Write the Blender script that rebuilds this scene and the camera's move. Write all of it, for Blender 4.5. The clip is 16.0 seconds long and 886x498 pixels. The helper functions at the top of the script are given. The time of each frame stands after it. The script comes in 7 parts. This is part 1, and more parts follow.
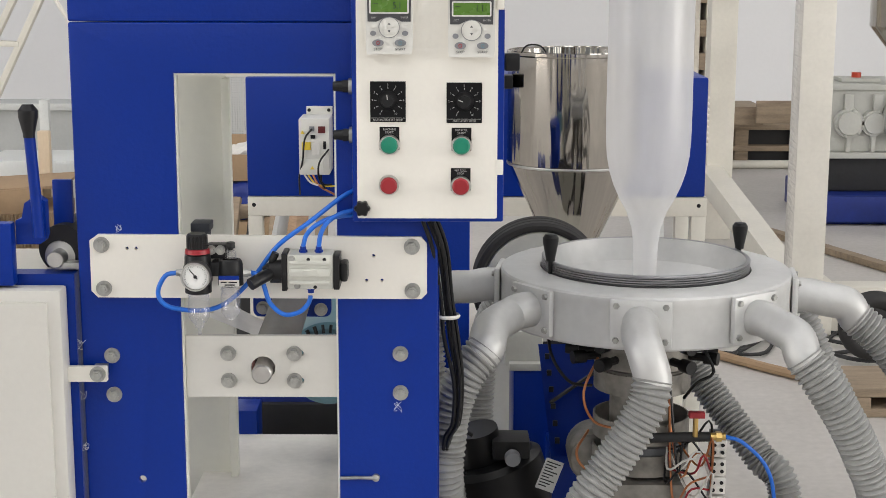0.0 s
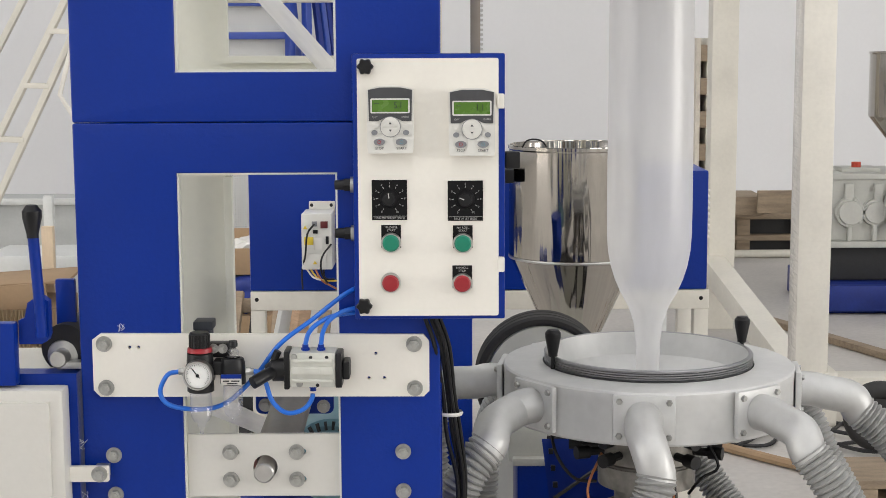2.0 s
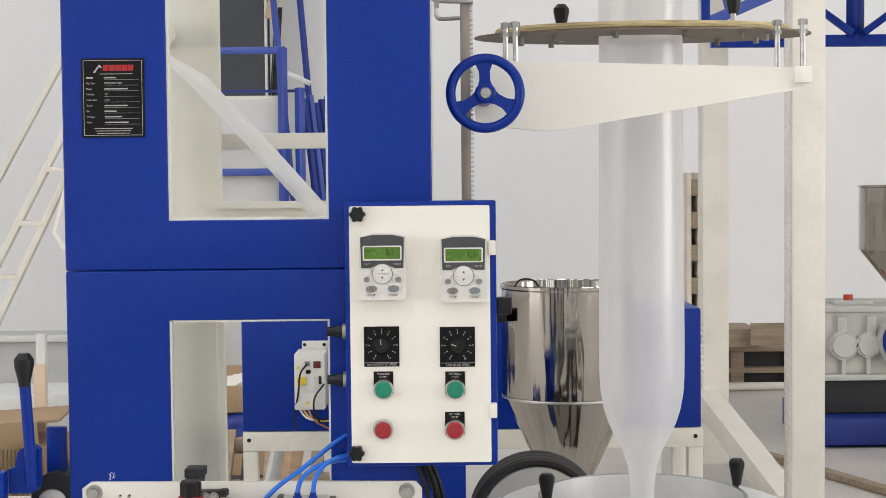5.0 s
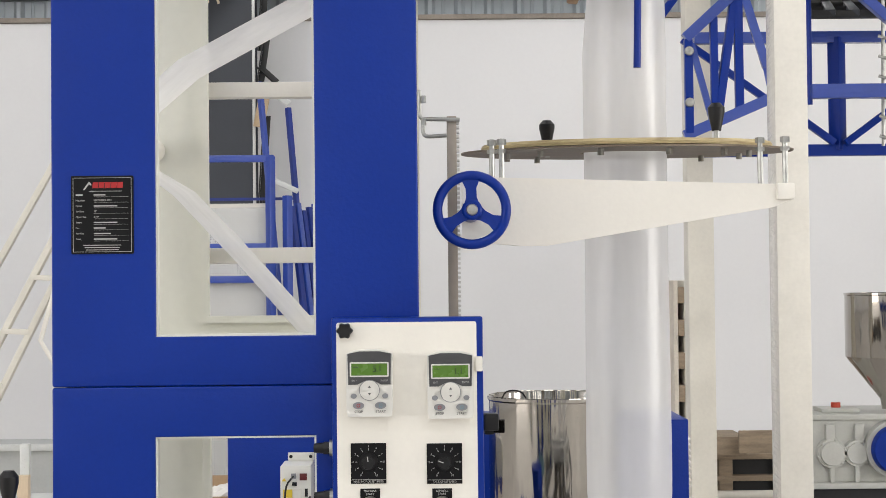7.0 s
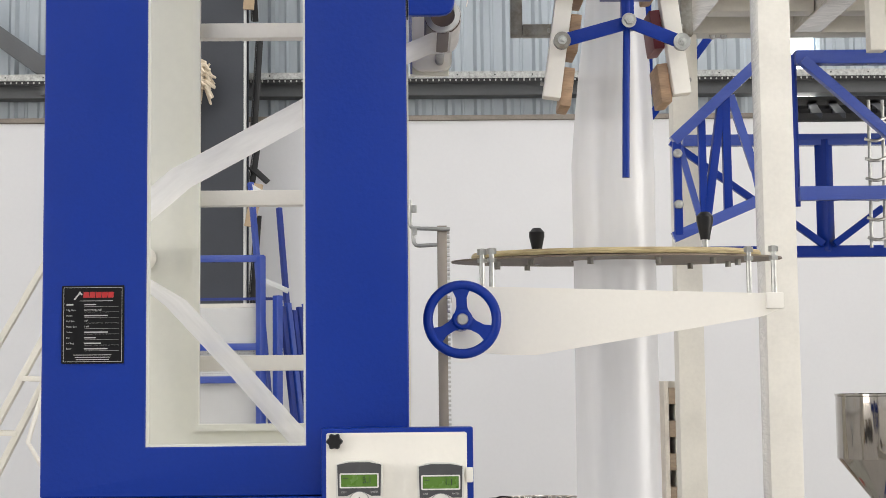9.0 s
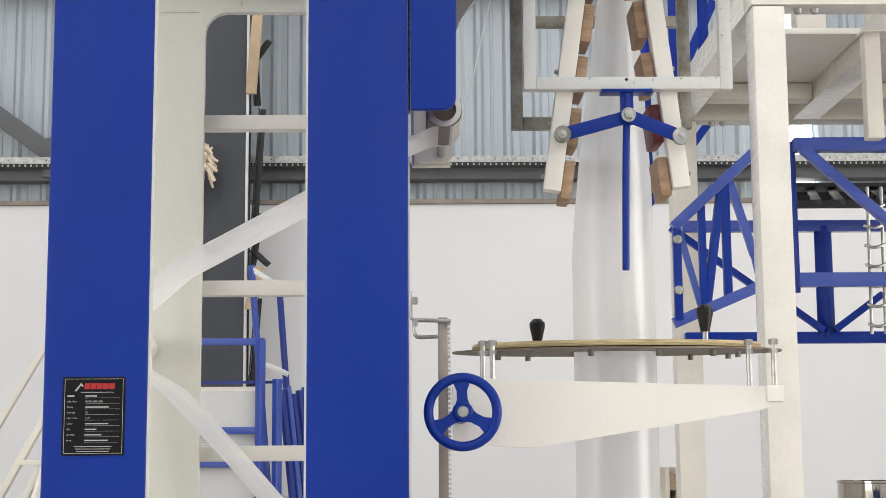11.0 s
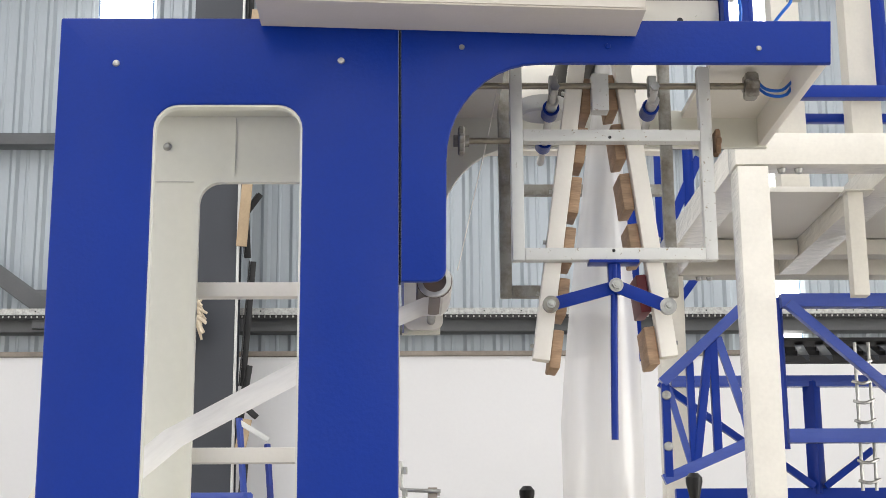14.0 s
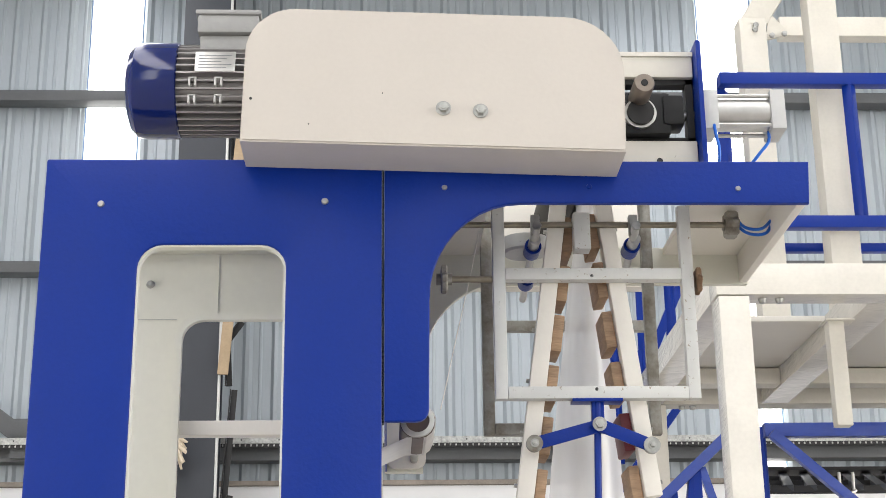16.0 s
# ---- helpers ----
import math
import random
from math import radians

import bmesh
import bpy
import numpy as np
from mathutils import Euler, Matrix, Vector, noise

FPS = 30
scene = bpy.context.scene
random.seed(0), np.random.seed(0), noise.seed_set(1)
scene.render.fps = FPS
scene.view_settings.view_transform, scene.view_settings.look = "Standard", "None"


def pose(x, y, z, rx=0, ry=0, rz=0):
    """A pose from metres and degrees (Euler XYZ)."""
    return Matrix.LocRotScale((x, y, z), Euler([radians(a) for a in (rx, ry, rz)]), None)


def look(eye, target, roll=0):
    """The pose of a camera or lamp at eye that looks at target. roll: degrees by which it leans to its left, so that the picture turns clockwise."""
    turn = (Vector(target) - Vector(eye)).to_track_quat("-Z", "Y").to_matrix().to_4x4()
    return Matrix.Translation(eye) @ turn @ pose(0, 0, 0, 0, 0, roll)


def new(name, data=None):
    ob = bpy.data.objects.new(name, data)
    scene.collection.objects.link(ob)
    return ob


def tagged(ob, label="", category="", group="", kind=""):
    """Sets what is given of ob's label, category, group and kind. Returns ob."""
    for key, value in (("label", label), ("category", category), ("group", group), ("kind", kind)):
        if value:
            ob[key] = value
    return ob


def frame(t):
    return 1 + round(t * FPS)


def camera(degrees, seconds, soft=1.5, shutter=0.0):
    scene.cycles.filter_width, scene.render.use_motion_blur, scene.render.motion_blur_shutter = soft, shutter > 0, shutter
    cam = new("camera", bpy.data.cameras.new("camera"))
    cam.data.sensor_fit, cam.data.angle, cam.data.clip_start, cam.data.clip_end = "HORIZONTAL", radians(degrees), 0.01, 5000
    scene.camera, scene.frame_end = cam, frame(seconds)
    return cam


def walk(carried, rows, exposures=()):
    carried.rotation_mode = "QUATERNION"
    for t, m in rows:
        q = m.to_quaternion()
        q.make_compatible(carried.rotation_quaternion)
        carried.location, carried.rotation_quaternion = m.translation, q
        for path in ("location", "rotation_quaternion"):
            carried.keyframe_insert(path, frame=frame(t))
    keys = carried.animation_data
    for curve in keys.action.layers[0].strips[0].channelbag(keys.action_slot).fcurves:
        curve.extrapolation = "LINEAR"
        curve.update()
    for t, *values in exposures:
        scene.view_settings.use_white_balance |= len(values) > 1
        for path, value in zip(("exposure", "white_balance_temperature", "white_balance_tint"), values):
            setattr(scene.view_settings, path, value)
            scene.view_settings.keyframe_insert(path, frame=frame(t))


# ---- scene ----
cam = camera(32.6, 16.0, soft=0.6)
PATH = [
    (0, (0.011, -2.317, 1.531), (0.005, -0.354, 1.15), 0.1),
    (0.5, (0.012, -2.318, 1.533), (0.0, -0.35, 1.179), -0.0),
    (1, (0.013, -2.32, 1.538), (-0.001, -0.346, 1.219), -0.2),
    (1.5, (0.014, -2.322, 1.541), (0.002, -0.343, 1.251), -0.3),
    (2, (0.013, -2.321, 1.543), (0.003, -0.339, 1.279), -0.3),
    (2.5, (0.012, -2.321, 1.547), (0.004, -0.335, 1.314), -0.3),
    (3, (0.013, -2.324, 1.552), (0.005, -0.335, 1.347), -0.4),
    (3.5, (0.014, -2.325, 1.554), (0.008, -0.333, 1.378), -0.4),
    (4, (0.015, -2.323, 1.558), (0.011, -0.329, 1.412), -0.5),
    (6.5, (0.016, -2.335, 1.579), (0.025, -0.335, 1.584), -0.6),
    (7, (0.016, -2.337, 1.584), (0.034, -0.338, 1.63), -0.6),
    (7.5, (0.015, -2.341, 1.59), (0.039, -0.343, 1.666), -0.6),
    (8, (0.015, -2.343, 1.595), (0.042, -0.347, 1.706), -0.5),
    (8.5, (0.016, -2.343, 1.6), (0.045, -0.348, 1.74), -0.6),
    (9, (0.016, -2.344, 1.603), (0.048, -0.352, 1.777), -0.6),
    (11.5, (0.014, -2.36, 1.624), (0.047, -0.384, 1.934), -0.3),
    (12, (0.013, -2.363, 1.628), (0.048, -0.392, 1.969), -0.2),
    (12.5, (0.012, -2.368, 1.631), (0.051, -0.402, 1.994), -0.2),
    (13, (0.01, -2.377, 1.637), (0.052, -0.417, 2.032), -0.2),
    (13.5, (0.011, -2.382, 1.643), (0.056, -0.429, 2.076), -0.3),
    (14, (0.012, -2.389, 1.651), (0.06, -0.446, 2.123), -0.4),
    (14.5, (0.013, -2.392, 1.656), (0.065, -0.458, 2.163), -0.5),
    (15, (0.012, -2.395, 1.663), (0.073, -0.475, 2.219), -0.6),
    (15.5, (0.01, -2.401, 1.667), (0.078, -0.493, 2.262), -0.6),
    (16, (0.01, -2.401, 1.673), (0.082, -0.504, 2.303), -0.7),
]
walk(cam, [(t, look(eye, aim, roll)) for t, eye, aim, roll in PATH], [(0, 0.12), (4, 0.16), (9, 0.23), (13, 0.32), (16, 0.41)])

# ---- world, light, exposure ----
world = bpy.data.worlds.new("world")
scene.world = world
world.use_nodes = True
_wn = world.node_tree.nodes
_sky = _wn.new("ShaderNodeTexSky")
_sky.sky_type, _sky.sun_disc = "NISHITA", False
_sky.sun_elevation, _sky.sun_rotation = radians(50), radians(200)
_wn["Background"].inputs["Strength"].default_value = 0.1
world.node_tree.links.new(_sky.outputs["Color"], _wn["Background"].inputs["Color"])


def area(name, eye, aim, sx, sy, watts, colour=(1, 1, 1)):
    """Added area lamp that stands in for daylight through an unseen opening of the hall."""
    data = bpy.data.lights.new(name, "AREA")
    data.shape, data.size, data.size_y, data.energy, data.color = "RECTANGLE", sx, sy, watts, colour
    ob = new(name, data)
    ob.matrix_world = look(eye, aim)
    return ob


# Fill lamps added out of view: four under the roof, one each side
for sx in (-8.0, -2.6, 2.8, 8.2):
    area("roof_fill_light", (sx, -0.5, 8.93), (sx, -0.5, 0), 1.3, 21, 310, (1.0, 0.965, 0.93))
area("side_fill_light", (15.9, -5.5, 2.9), (0, -2.0, 1.8), 9, 5.2, 1000, (1.0, 0.955, 0.90))
area("side_fill_light", (-13.9, -6.5, 2.9), (0, -2.0, 1.8), 8, 5.2, 620, (1.0, 0.955, 0.90))


# ---- materials ----
def mat(name, base, rough=0.5, metal=0.0, vary=0.12, scale=6.0, bump=0.05, fine=60.0, emit=None, stretch=(1, 1, 1), spec=0.5, dark=None):
    m = bpy.data.materials.new(name)
    m.use_nodes = True
    nt = m.node_tree
    p = nt.nodes["Principled BSDF"]
    p.inputs["Roughness"].default_value, p.inputs["Metallic"].default_value = rough, metal
    p.inputs["Specular IOR Level"].default_value = spec
    tc = nt.nodes.new("ShaderNodeTexCoord")
    mp = nt.nodes.new("ShaderNodeMapping")
    mp.inputs["Scale"].default_value = stretch
    nt.links.new(tc.outputs["Object"], mp.inputs["Vector"])
    n1 = nt.nodes.new("ShaderNodeTexNoise")
    n1.inputs["Scale"].default_value, n1.inputs["Detail"].default_value = scale, 5
    n2 = nt.nodes.new("ShaderNodeTexNoise")
    n2.inputs["Scale"].default_value, n2.inputs["Detail"].default_value = fine, 3
    for n in (n1, n2):
        nt.links.new(mp.outputs["Vector"], n.inputs["Vector"])
    ramp = nt.nodes.new("ShaderNodeValToRGB")
    lo = dark or tuple(c * (1 - vary) for c in base)
    hi = tuple(min(1, c * (1 + vary * 0.7)) for c in base)
    ramp.color_ramp.elements[0].position, ramp.color_ramp.elements[1].position = 0.3, 0.7
    ramp.color_ramp.elements[0].color, ramp.color_ramp.elements[1].color = (*lo, 1), (*hi, 1)
    mix = nt.nodes.new("ShaderNodeMath")
    mix.operation = "MULTIPLY_ADD"
    mix.inputs[1].default_value = 0.3
    sub = nt.nodes.new("ShaderNodeMath")
    sub.operation = "MULTIPLY_ADD"
    sub.inputs[1].default_value, sub.inputs[2].default_value = 0.7, 0.0
    nt.links.new(n2.outputs["Fac"], mix.inputs[0])
    nt.links.new(n1.outputs["Fac"], sub.inputs[0])
    nt.links.new(sub.outputs[0], mix.inputs[2])
    nt.links.new(mix.outputs[0], ramp.inputs["Fac"])
    nt.links.new(ramp.outputs["Color"], p.inputs["Base Color"])
    rr = nt.nodes.new("ShaderNodeMapRange")
    rr.inputs["To Min"].default_value, rr.inputs["To Max"].default_value = max(0.03, rough - 0.08), min(1, rough + 0.1)
    nt.links.new(n1.outputs["Fac"], rr.inputs["Value"])
    nt.links.new(rr.outputs["Result"], p.inputs["Roughness"])
    if bump:
        b = nt.nodes.new("ShaderNodeBump")
        b.inputs["Strength"].default_value, b.inputs["Distance"].default_value = bump, 0.004
        nt.links.new(n2.outputs["Fac"], b.inputs["Height"])
        nt.links.new(b.outputs["Normal"], p.inputs["Normal"])
    if emit:
        p.inputs["Emission Color"].default_value = (*emit[:3], 1)
        p.inputs["Emission Strength"].default_value = emit[3]
    return m


def film_mat(name, clear, rough=0.25, tint=(0.88, 0.89, 0.9), gloss=0.12):
    """Thin polythene film: partly clear, partly milky, with a soft sheen."""
    m = bpy.data.materials.new(name)
    m.use_nodes = True
    nt = m.node_tree
    nt.nodes.remove(nt.nodes["Principled BSDF"])
    out = nt.nodes["Material Output"]
    tr, df, tl, gl = (nt.nodes.new("ShaderNodeBsdf" + k) for k in ("Transparent", "Diffuse", "Translucent", "Glossy"))
    tr.inputs["Color"].default_value = (0.97, 0.97, 0.98, 1)
    for n in (df, tl):
        n.inputs["Color"].default_value = (*tint, 1)
    gl.inputs["Roughness"].default_value = rough
    a, b, c = (nt.nodes.new("ShaderNodeMixShader") for _ in range(3))
    a.inputs[0].default_value, b.inputs[0].default_value, c.inputs[0].default_value = 0.5, clear, gloss
    tc = nt.nodes.new("ShaderNodeTexCoord")
    nz = nt.nodes.new("ShaderNodeTexNoise")
    nz.inputs["Scale"].default_value, nz.inputs["Detail"].default_value = 9, 4
    mp = nt.nodes.new("ShaderNodeMapping")
    mp.inputs["Scale"].default_value = (2.5, 2.5, 0.35)
    mr = nt.nodes.new("ShaderNodeMapRange")
    mr.inputs["To Min"].default_value, mr.inputs["To Max"].default_value = max(0, clear - 0.1), min(1, clear + 0.1)
    nt.links.new(tc.outputs["Object"], mp.inputs["Vector"])
    nt.links.new(mp.outputs["Vector"], nz.inputs["Vector"])
    nt.links.new(nz.outputs["Fac"], mr.inputs["Value"])
    nt.links.new(mr.outputs["Result"], b.inputs[0])
    nt.links.new(df.outputs[0], a.inputs[1]), nt.links.new(tl.outputs[0], a.inputs[2])
    nt.links.new(a.outputs[0], b.inputs[1]), nt.links.new(tr.outputs[0], b.inputs[2])
    nt.links.new(b.outputs[0], c.inputs[1]), nt.links.new(gl.outputs[0], c.inputs[2])
    nt.links.new(c.outputs[0], out.inputs["Surface"])
    return m


def wrinkled(name, base, glint, scale):
    """Paint under clear stretch film: tight diagonal creases that catch the light."""
    m = mat(name, base, 0.4, vary=0.1, scale=5, bump=0)
    nt = m.node_tree
    p = nt.nodes["Principled BSDF"]
    tc = nt.nodes.new("ShaderNodeTexCoord")
    mp = nt.nodes.new("ShaderNodeMapping")
    mp.inputs["Rotation"].default_value = (0.3, 0.7, 0.5)
    mp.inputs["Scale"].default_value = (1, 1, 6)
    v = nt.nodes.new("ShaderNodeTexNoise")
    v.inputs["Scale"].default_value, v.inputs["Detail"].default_value, v.inputs["Distortion"].default_value = scale, 4, 0.8
    big = nt.nodes.new("ShaderNodeTexNoise")
    big.inputs["Scale"].default_value, big.inputs["Detail"].default_value = 4, 3
    mul = nt.nodes.new("ShaderNodeMath")
    mul.operation = "MULTIPLY"
    b = nt.nodes.new("ShaderNodeBump")
    b.inputs["Strength"].default_value, b.inputs["Distance"].default_value = glint, 0.03
    nt.links.new(tc.outputs["Object"], mp.inputs["Vector"])
    nt.links.new(mp.outputs["Vector"], v.inputs["Vector"])
    nt.links.new(tc.outputs["Object"], big.inputs["Vector"])
    nt.links.new(v.outputs["Fac"], mul.inputs[0])
    nt.links.new(big.outputs["Fac"], mul.inputs[1])
    nt.links.new(mul.outputs[0], b.inputs["Height"])
    p.inputs["Coat Weight"].default_value, p.inputs["Coat Roughness"].default_value = 0.9, 0.12
    nt.links.new(b.outputs["Normal"], p.inputs["Coat Normal"])
    return m


def chipped(name, base, worn, scale, level, metal, soft=0.06):
    """Thin paint or zinc on tube, broken by small sharp-edged chips; a higher level leaves fewer of them."""
    m = mat(name, base, 0.42, metal, vary=0.08, scale=6, bump=0)
    nt = m.node_tree
    p = nt.nodes["Principled BSDF"]
    tc = nt.nodes.new("ShaderNodeTexCoord")
    n = nt.nodes.new("ShaderNodeTexNoise")
    n.inputs["Scale"].default_value, n.inputs["Detail"].default_value, n.inputs["Roughness"].default_value = scale, 6, 0.65
    r = nt.nodes.new("ShaderNodeMapRange")
    r.inputs["From Min"].default_value, r.inputs["From Max"].default_value = level, level + soft
    mix = nt.nodes.new("ShaderNodeMix")
    mix.data_type = "RGBA"
    b = nt.nodes.new("ShaderNodeBump")
    b.inputs["Strength"].default_value, b.inputs["Distance"].default_value = 0.4, 0.002
    b.invert = True
    old = p.inputs["Base Color"].links[0].from_socket
    nt.links.new(tc.outputs["Object"], n.inputs["Vector"])
    nt.links.new(n.outputs["Fac"], r.inputs["Value"])
    nt.links.new(r.outputs["Result"], mix.inputs[0])
    nt.links.new(old, mix.inputs[6])
    mix.inputs[7].default_value = (*worn, 1)
    nt.links.new(mix.outputs[2], p.inputs["Base Color"])
    nt.links.new(r.outputs["Result"], b.inputs["Height"])
    nt.links.new(b.outputs["Normal"], p.inputs["Normal"])
    return m


def sheet_steel(name, base, ripple):
    """Rolled mirror-finish stainless sheet: its slight upright ripples stretch what it mirrors into streaks."""
    m = mat(name, base, 0.05, 1.0, vary=0.06, scale=4, bump=0)
    nt = m.node_tree
    p = nt.nodes["Principled BSDF"]
    tc = nt.nodes.new("ShaderNodeTexCoord")
    sep, ang, com = (nt.nodes.new("ShaderNode" + k) for k in ("SeparateXYZ", "Math", "CombineXYZ"))
    ang.operation = "ARCTAN2"
    low = nt.nodes.new("ShaderNodeMath")
    low.operation = "MULTIPLY"
    low.inputs[1].default_value = 0.35
    v = nt.nodes.new("ShaderNodeTexNoise")
    v.inputs["Scale"].default_value, v.inputs["Detail"].default_value = 2.6, 2.0
    b = nt.nodes.new("ShaderNodeBump")
    b.inputs["Strength"].default_value, b.inputs["Distance"].default_value = ripple, 0.012
    nt.links.new(tc.outputs["Object"], sep.inputs[0])
    nt.links.new(sep.outputs["Y"], ang.inputs[0])
    nt.links.new(sep.outputs["X"], ang.inputs[1])
    nt.links.new(sep.outputs["Z"], low.inputs[0])
    nt.links.new(ang.outputs[0], com.inputs["X"])
    nt.links.new(low.outputs[0], com.inputs["Z"])
    nt.links.new(com.outputs[0], v.inputs["Vector"])
    nt.links.new(v.outputs["Fac"], b.inputs["Height"])
    nt.links.new(b.outputs["Normal"], p.inputs["Normal"])
    return m


BLUE = mat("blue_enamel", (0.0015, 0.0255, 0.245), 0.32, vary=0.10, scale=3, bump=0.14, fine=170, spec=0.24)
BLUE_IN = mat("blue_enamel_worn", (0.009, 0.028, 0.21), 0.5, vary=0.2, scale=9, bump=0.2)
WRAP = wrinkled("blue_wrapped", (0.012, 0.05, 0.33), 1.0, 9)
CREAM = mat("cream_enamel", (0.79, 0.76, 0.695), 0.42, vary=0.04, scale=4, bump=0.06, fine=120)
BEIGE = mat("beige_enamel", (0.575, 0.535, 0.485), 0.42, vary=0.04, scale=4, bump=0.06, fine=120)
GREYWHITE = mat("grey_white_enamel", (0.72, 0.715, 0.63), 0.36, vary=0.06, scale=3, bump=0.08)
WHITEP = mat("white_paint", (0.68, 0.65, 0.575), 0.45, vary=0.09, scale=5, bump=0.1)
WHITEWRAP = wrinkled("white_paint_wrapped", (0.70, 0.67, 0.60), 0.6, 7)
STEEL = mat("plain_steel", (0.55, 0.54, 0.52), 0.35, 1.0, vary=0.15, scale=20)
ZINC = mat("galvanised", (0.42, 0.42, 0.40), 0.38, 0.9, vary=0.35, scale=30, bump=0.15)
GALVPAINT = mat("galvanised_tube", (0.62, 0.63, 0.61), 0.42, 0.3, vary=0.16, scale=60, bump=0.2)
SCUFFED = mat("scuffed_tube", (0.62, 0.62, 0.59), 0.45, 0.25, vary=0.3, scale=38, bump=0.3, dark=(0.36, 0.33, 0.28))
GALVPAINT = chipped("galvanised_tube", (0.60, 0.61, 0.595), (0.42, 0.41, 0.38), 130, 0.64, 0.3)
SCUFFED = chipped("scuffed_tube", (0.63, 0.635, 0.615), (0.30, 0.25, 0.19), 120, 0.62, 0.2)
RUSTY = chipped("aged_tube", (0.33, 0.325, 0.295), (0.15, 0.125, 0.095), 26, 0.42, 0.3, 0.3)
MIRROR = sheet_steel("polished_stainless", (0.47, 0.44, 0.40), 1.0)
ALU = mat("cast_aluminium", (0.56, 0.56, 0.55), 0.48, 0.5, vary=0.1, scale=18, bump=0.15)
SILVERP = mat("silver_paint", (0.60, 0.60, 0.59), 0.42, 0.15, vary=0.1, scale=14, bump=0.1)
HOSE = mat("grey_hose_plastic", (0.31, 0.31, 0.30), 0.4, vary=0.18, scale=15)
BLACK = mat("black_plastic", (0.010, 0.010, 0.011), 0.38, vary=0.3, scale=20, bump=0.05, spec=0.3)
BLACKM = mat("black_matt", (0.02, 0.02, 0.021), 0.65, vary=0.3, scale=12, bump=0.2)
RUBBER = mat("black_rubber", (0.018, 0.017, 0.017), 0.6, vary=0.3, scale=10, bump=0.1)
DARKSTEEL = mat("dark_grey_paint", (0.036, 0.041, 0.052), 0.5, vary=0.15, scale=3, bump=0.1)
RED = mat("red_plastic", (0.30, 0.014, 0.022), 0.4, vary=0.08)
GREEN = mat("green_plastic", (0.004, 0.20, 0.12), 0.4, vary=0.08)
TUBEBLUE = mat("blue_air_tube", (0.012, 0.14, 0.62), 0.3, vary=0.08)
CLEAR = film_mat("clear_bowl", 0.95, 0.04, gloss=0.13)
BUBBLE = film_mat("milky_film", 0.43, 0.28, (0.90, 0.90, 0.90), 0.07)
FILM = film_mat("flat_film", 0.17, 0.3, (0.97, 0.96, 0.95), 0.05)
WOOD = mat("brown_wood", (0.38, 0.25, 0.155), 0.6, vary=0.4, scale=7, bump=0.2, stretch=(2, 2, 12), fine=40)
PLY = mat("plywood_edge", (0.60, 0.50, 0.27), 0.5, vary=0.25, scale=16, stretch=(1, 1, 12), dark=(0.30, 0.22, 0.11), bump=0.2)
OLDWOOD = mat("weathered_wood", (0.30, 0.23, 0.16), 0.75, vary=0.35, scale=6, bump=0.3, stretch=(1, 5, 5))
CARTON = mat("brown_carton", (0.34, 0.23, 0.135), 0.8, vary=0.15, scale=5, bump=0.1)
CORRCARD = mat("fluted_card", (0.45, 0.34, 0.22), 0.8, vary=0.2, scale=4, bump=0.2)
WALLP = mat("white_plaster", (0.74, 0.74, 0.745), 0.8, vary=0.03, scale=1.2, bump=0.1, fine=30)
SHEET = mat("blue_grey_sheet", (0.405, 0.45, 0.485), 0.45, 0.2, vary=0.08, scale=1.5, bump=0.03, stretch=(3, 3, 0.3))
GIRT = mat("girt_grey", (0.10, 0.105, 0.11), 0.5, vary=0.15, scale=4)
FLOORM = mat("concrete_floor", (0.50, 0.475, 0.445), 0.55, vary=0.22, scale=1.1, bump=0.12, fine=35)
ROOFM = mat("roof_sheet", (0.5, 0.52, 0.54), 0.5, 0.1, vary=0.1, scale=2)
SKYLIGHT = mat("translucent_sheet", (0.8, 0.82, 0.82), 0.5, vary=0.05, scale=2, emit=(1.0, 0.99, 0.95, 2.6))
LABEL = mat("black_label", (0.005, 0.005, 0.006), 0.35, vary=0.1, spec=0.2)
LIPM = mat("threaded_steel", (0.36, 0.36, 0.37), 0.35, 0.85, vary=0.12, scale=20)
LABELTXT = mat("label_print", (0.42, 0.42, 0.41), 0.4, vary=0.02)
LABELRED = mat("label_red", (0.36, 0.012, 0.014), 0.4, vary=0.02)
KEYGREY = mat("keypad_grey", (0.055, 0.056, 0.06), 0.4, vary=0.1)
KEYWHITE = mat("keypad_white", (0.66, 0.65, 0.61), 0.45, vary=0.04)
KEYMID = mat("keypad_mid", (0.20, 0.205, 0.22), 0.45, vary=0.05)
LCD = mat("green_display", (0.07, 0.15, 0.02), 0.25, vary=0.12, scale=40, emit=(0.12, 0.3, 0.02, 0.1))
LCDTXT = mat("display_digits", (0.015, 0.04, 0.008), 0.3, vary=0.02)
YELLOW = mat("yellow_sticker", (0.75, 0.55, 0.05), 0.5, vary=0.03)
COPPER = mat("copper_wire", (0.45, 0.18, 0.08), 0.35, 0.8, vary=0.1)
BRASS = mat("brass", (0.65, 0.45, 0.16), 0.3, 1.0, vary=0.1)
GREYGEAR = mat("light_grey_casting", (0.50, 0.50, 0.46), 0.5, vary=0.1, scale=8, bump=0.2)
TEAL = mat("teal_paint", (0.12, 0.24, 0.28), 0.4, vary=0.1)
CLOTH = mat("frayed_cloth", (0.72, 0.62, 0.48), 0.9, vary=0.15, scale=20, bump=0.4)
MAROON = mat("maroon_block", (0.13, 0.012, 0.018), 0.5, vary=0.15)
SCUFFCREAM = chipped("scuffed_cream", (0.72, 0.69, 0.62), (0.33, 0.26, 0.19), 36, 0.64, 0.0)
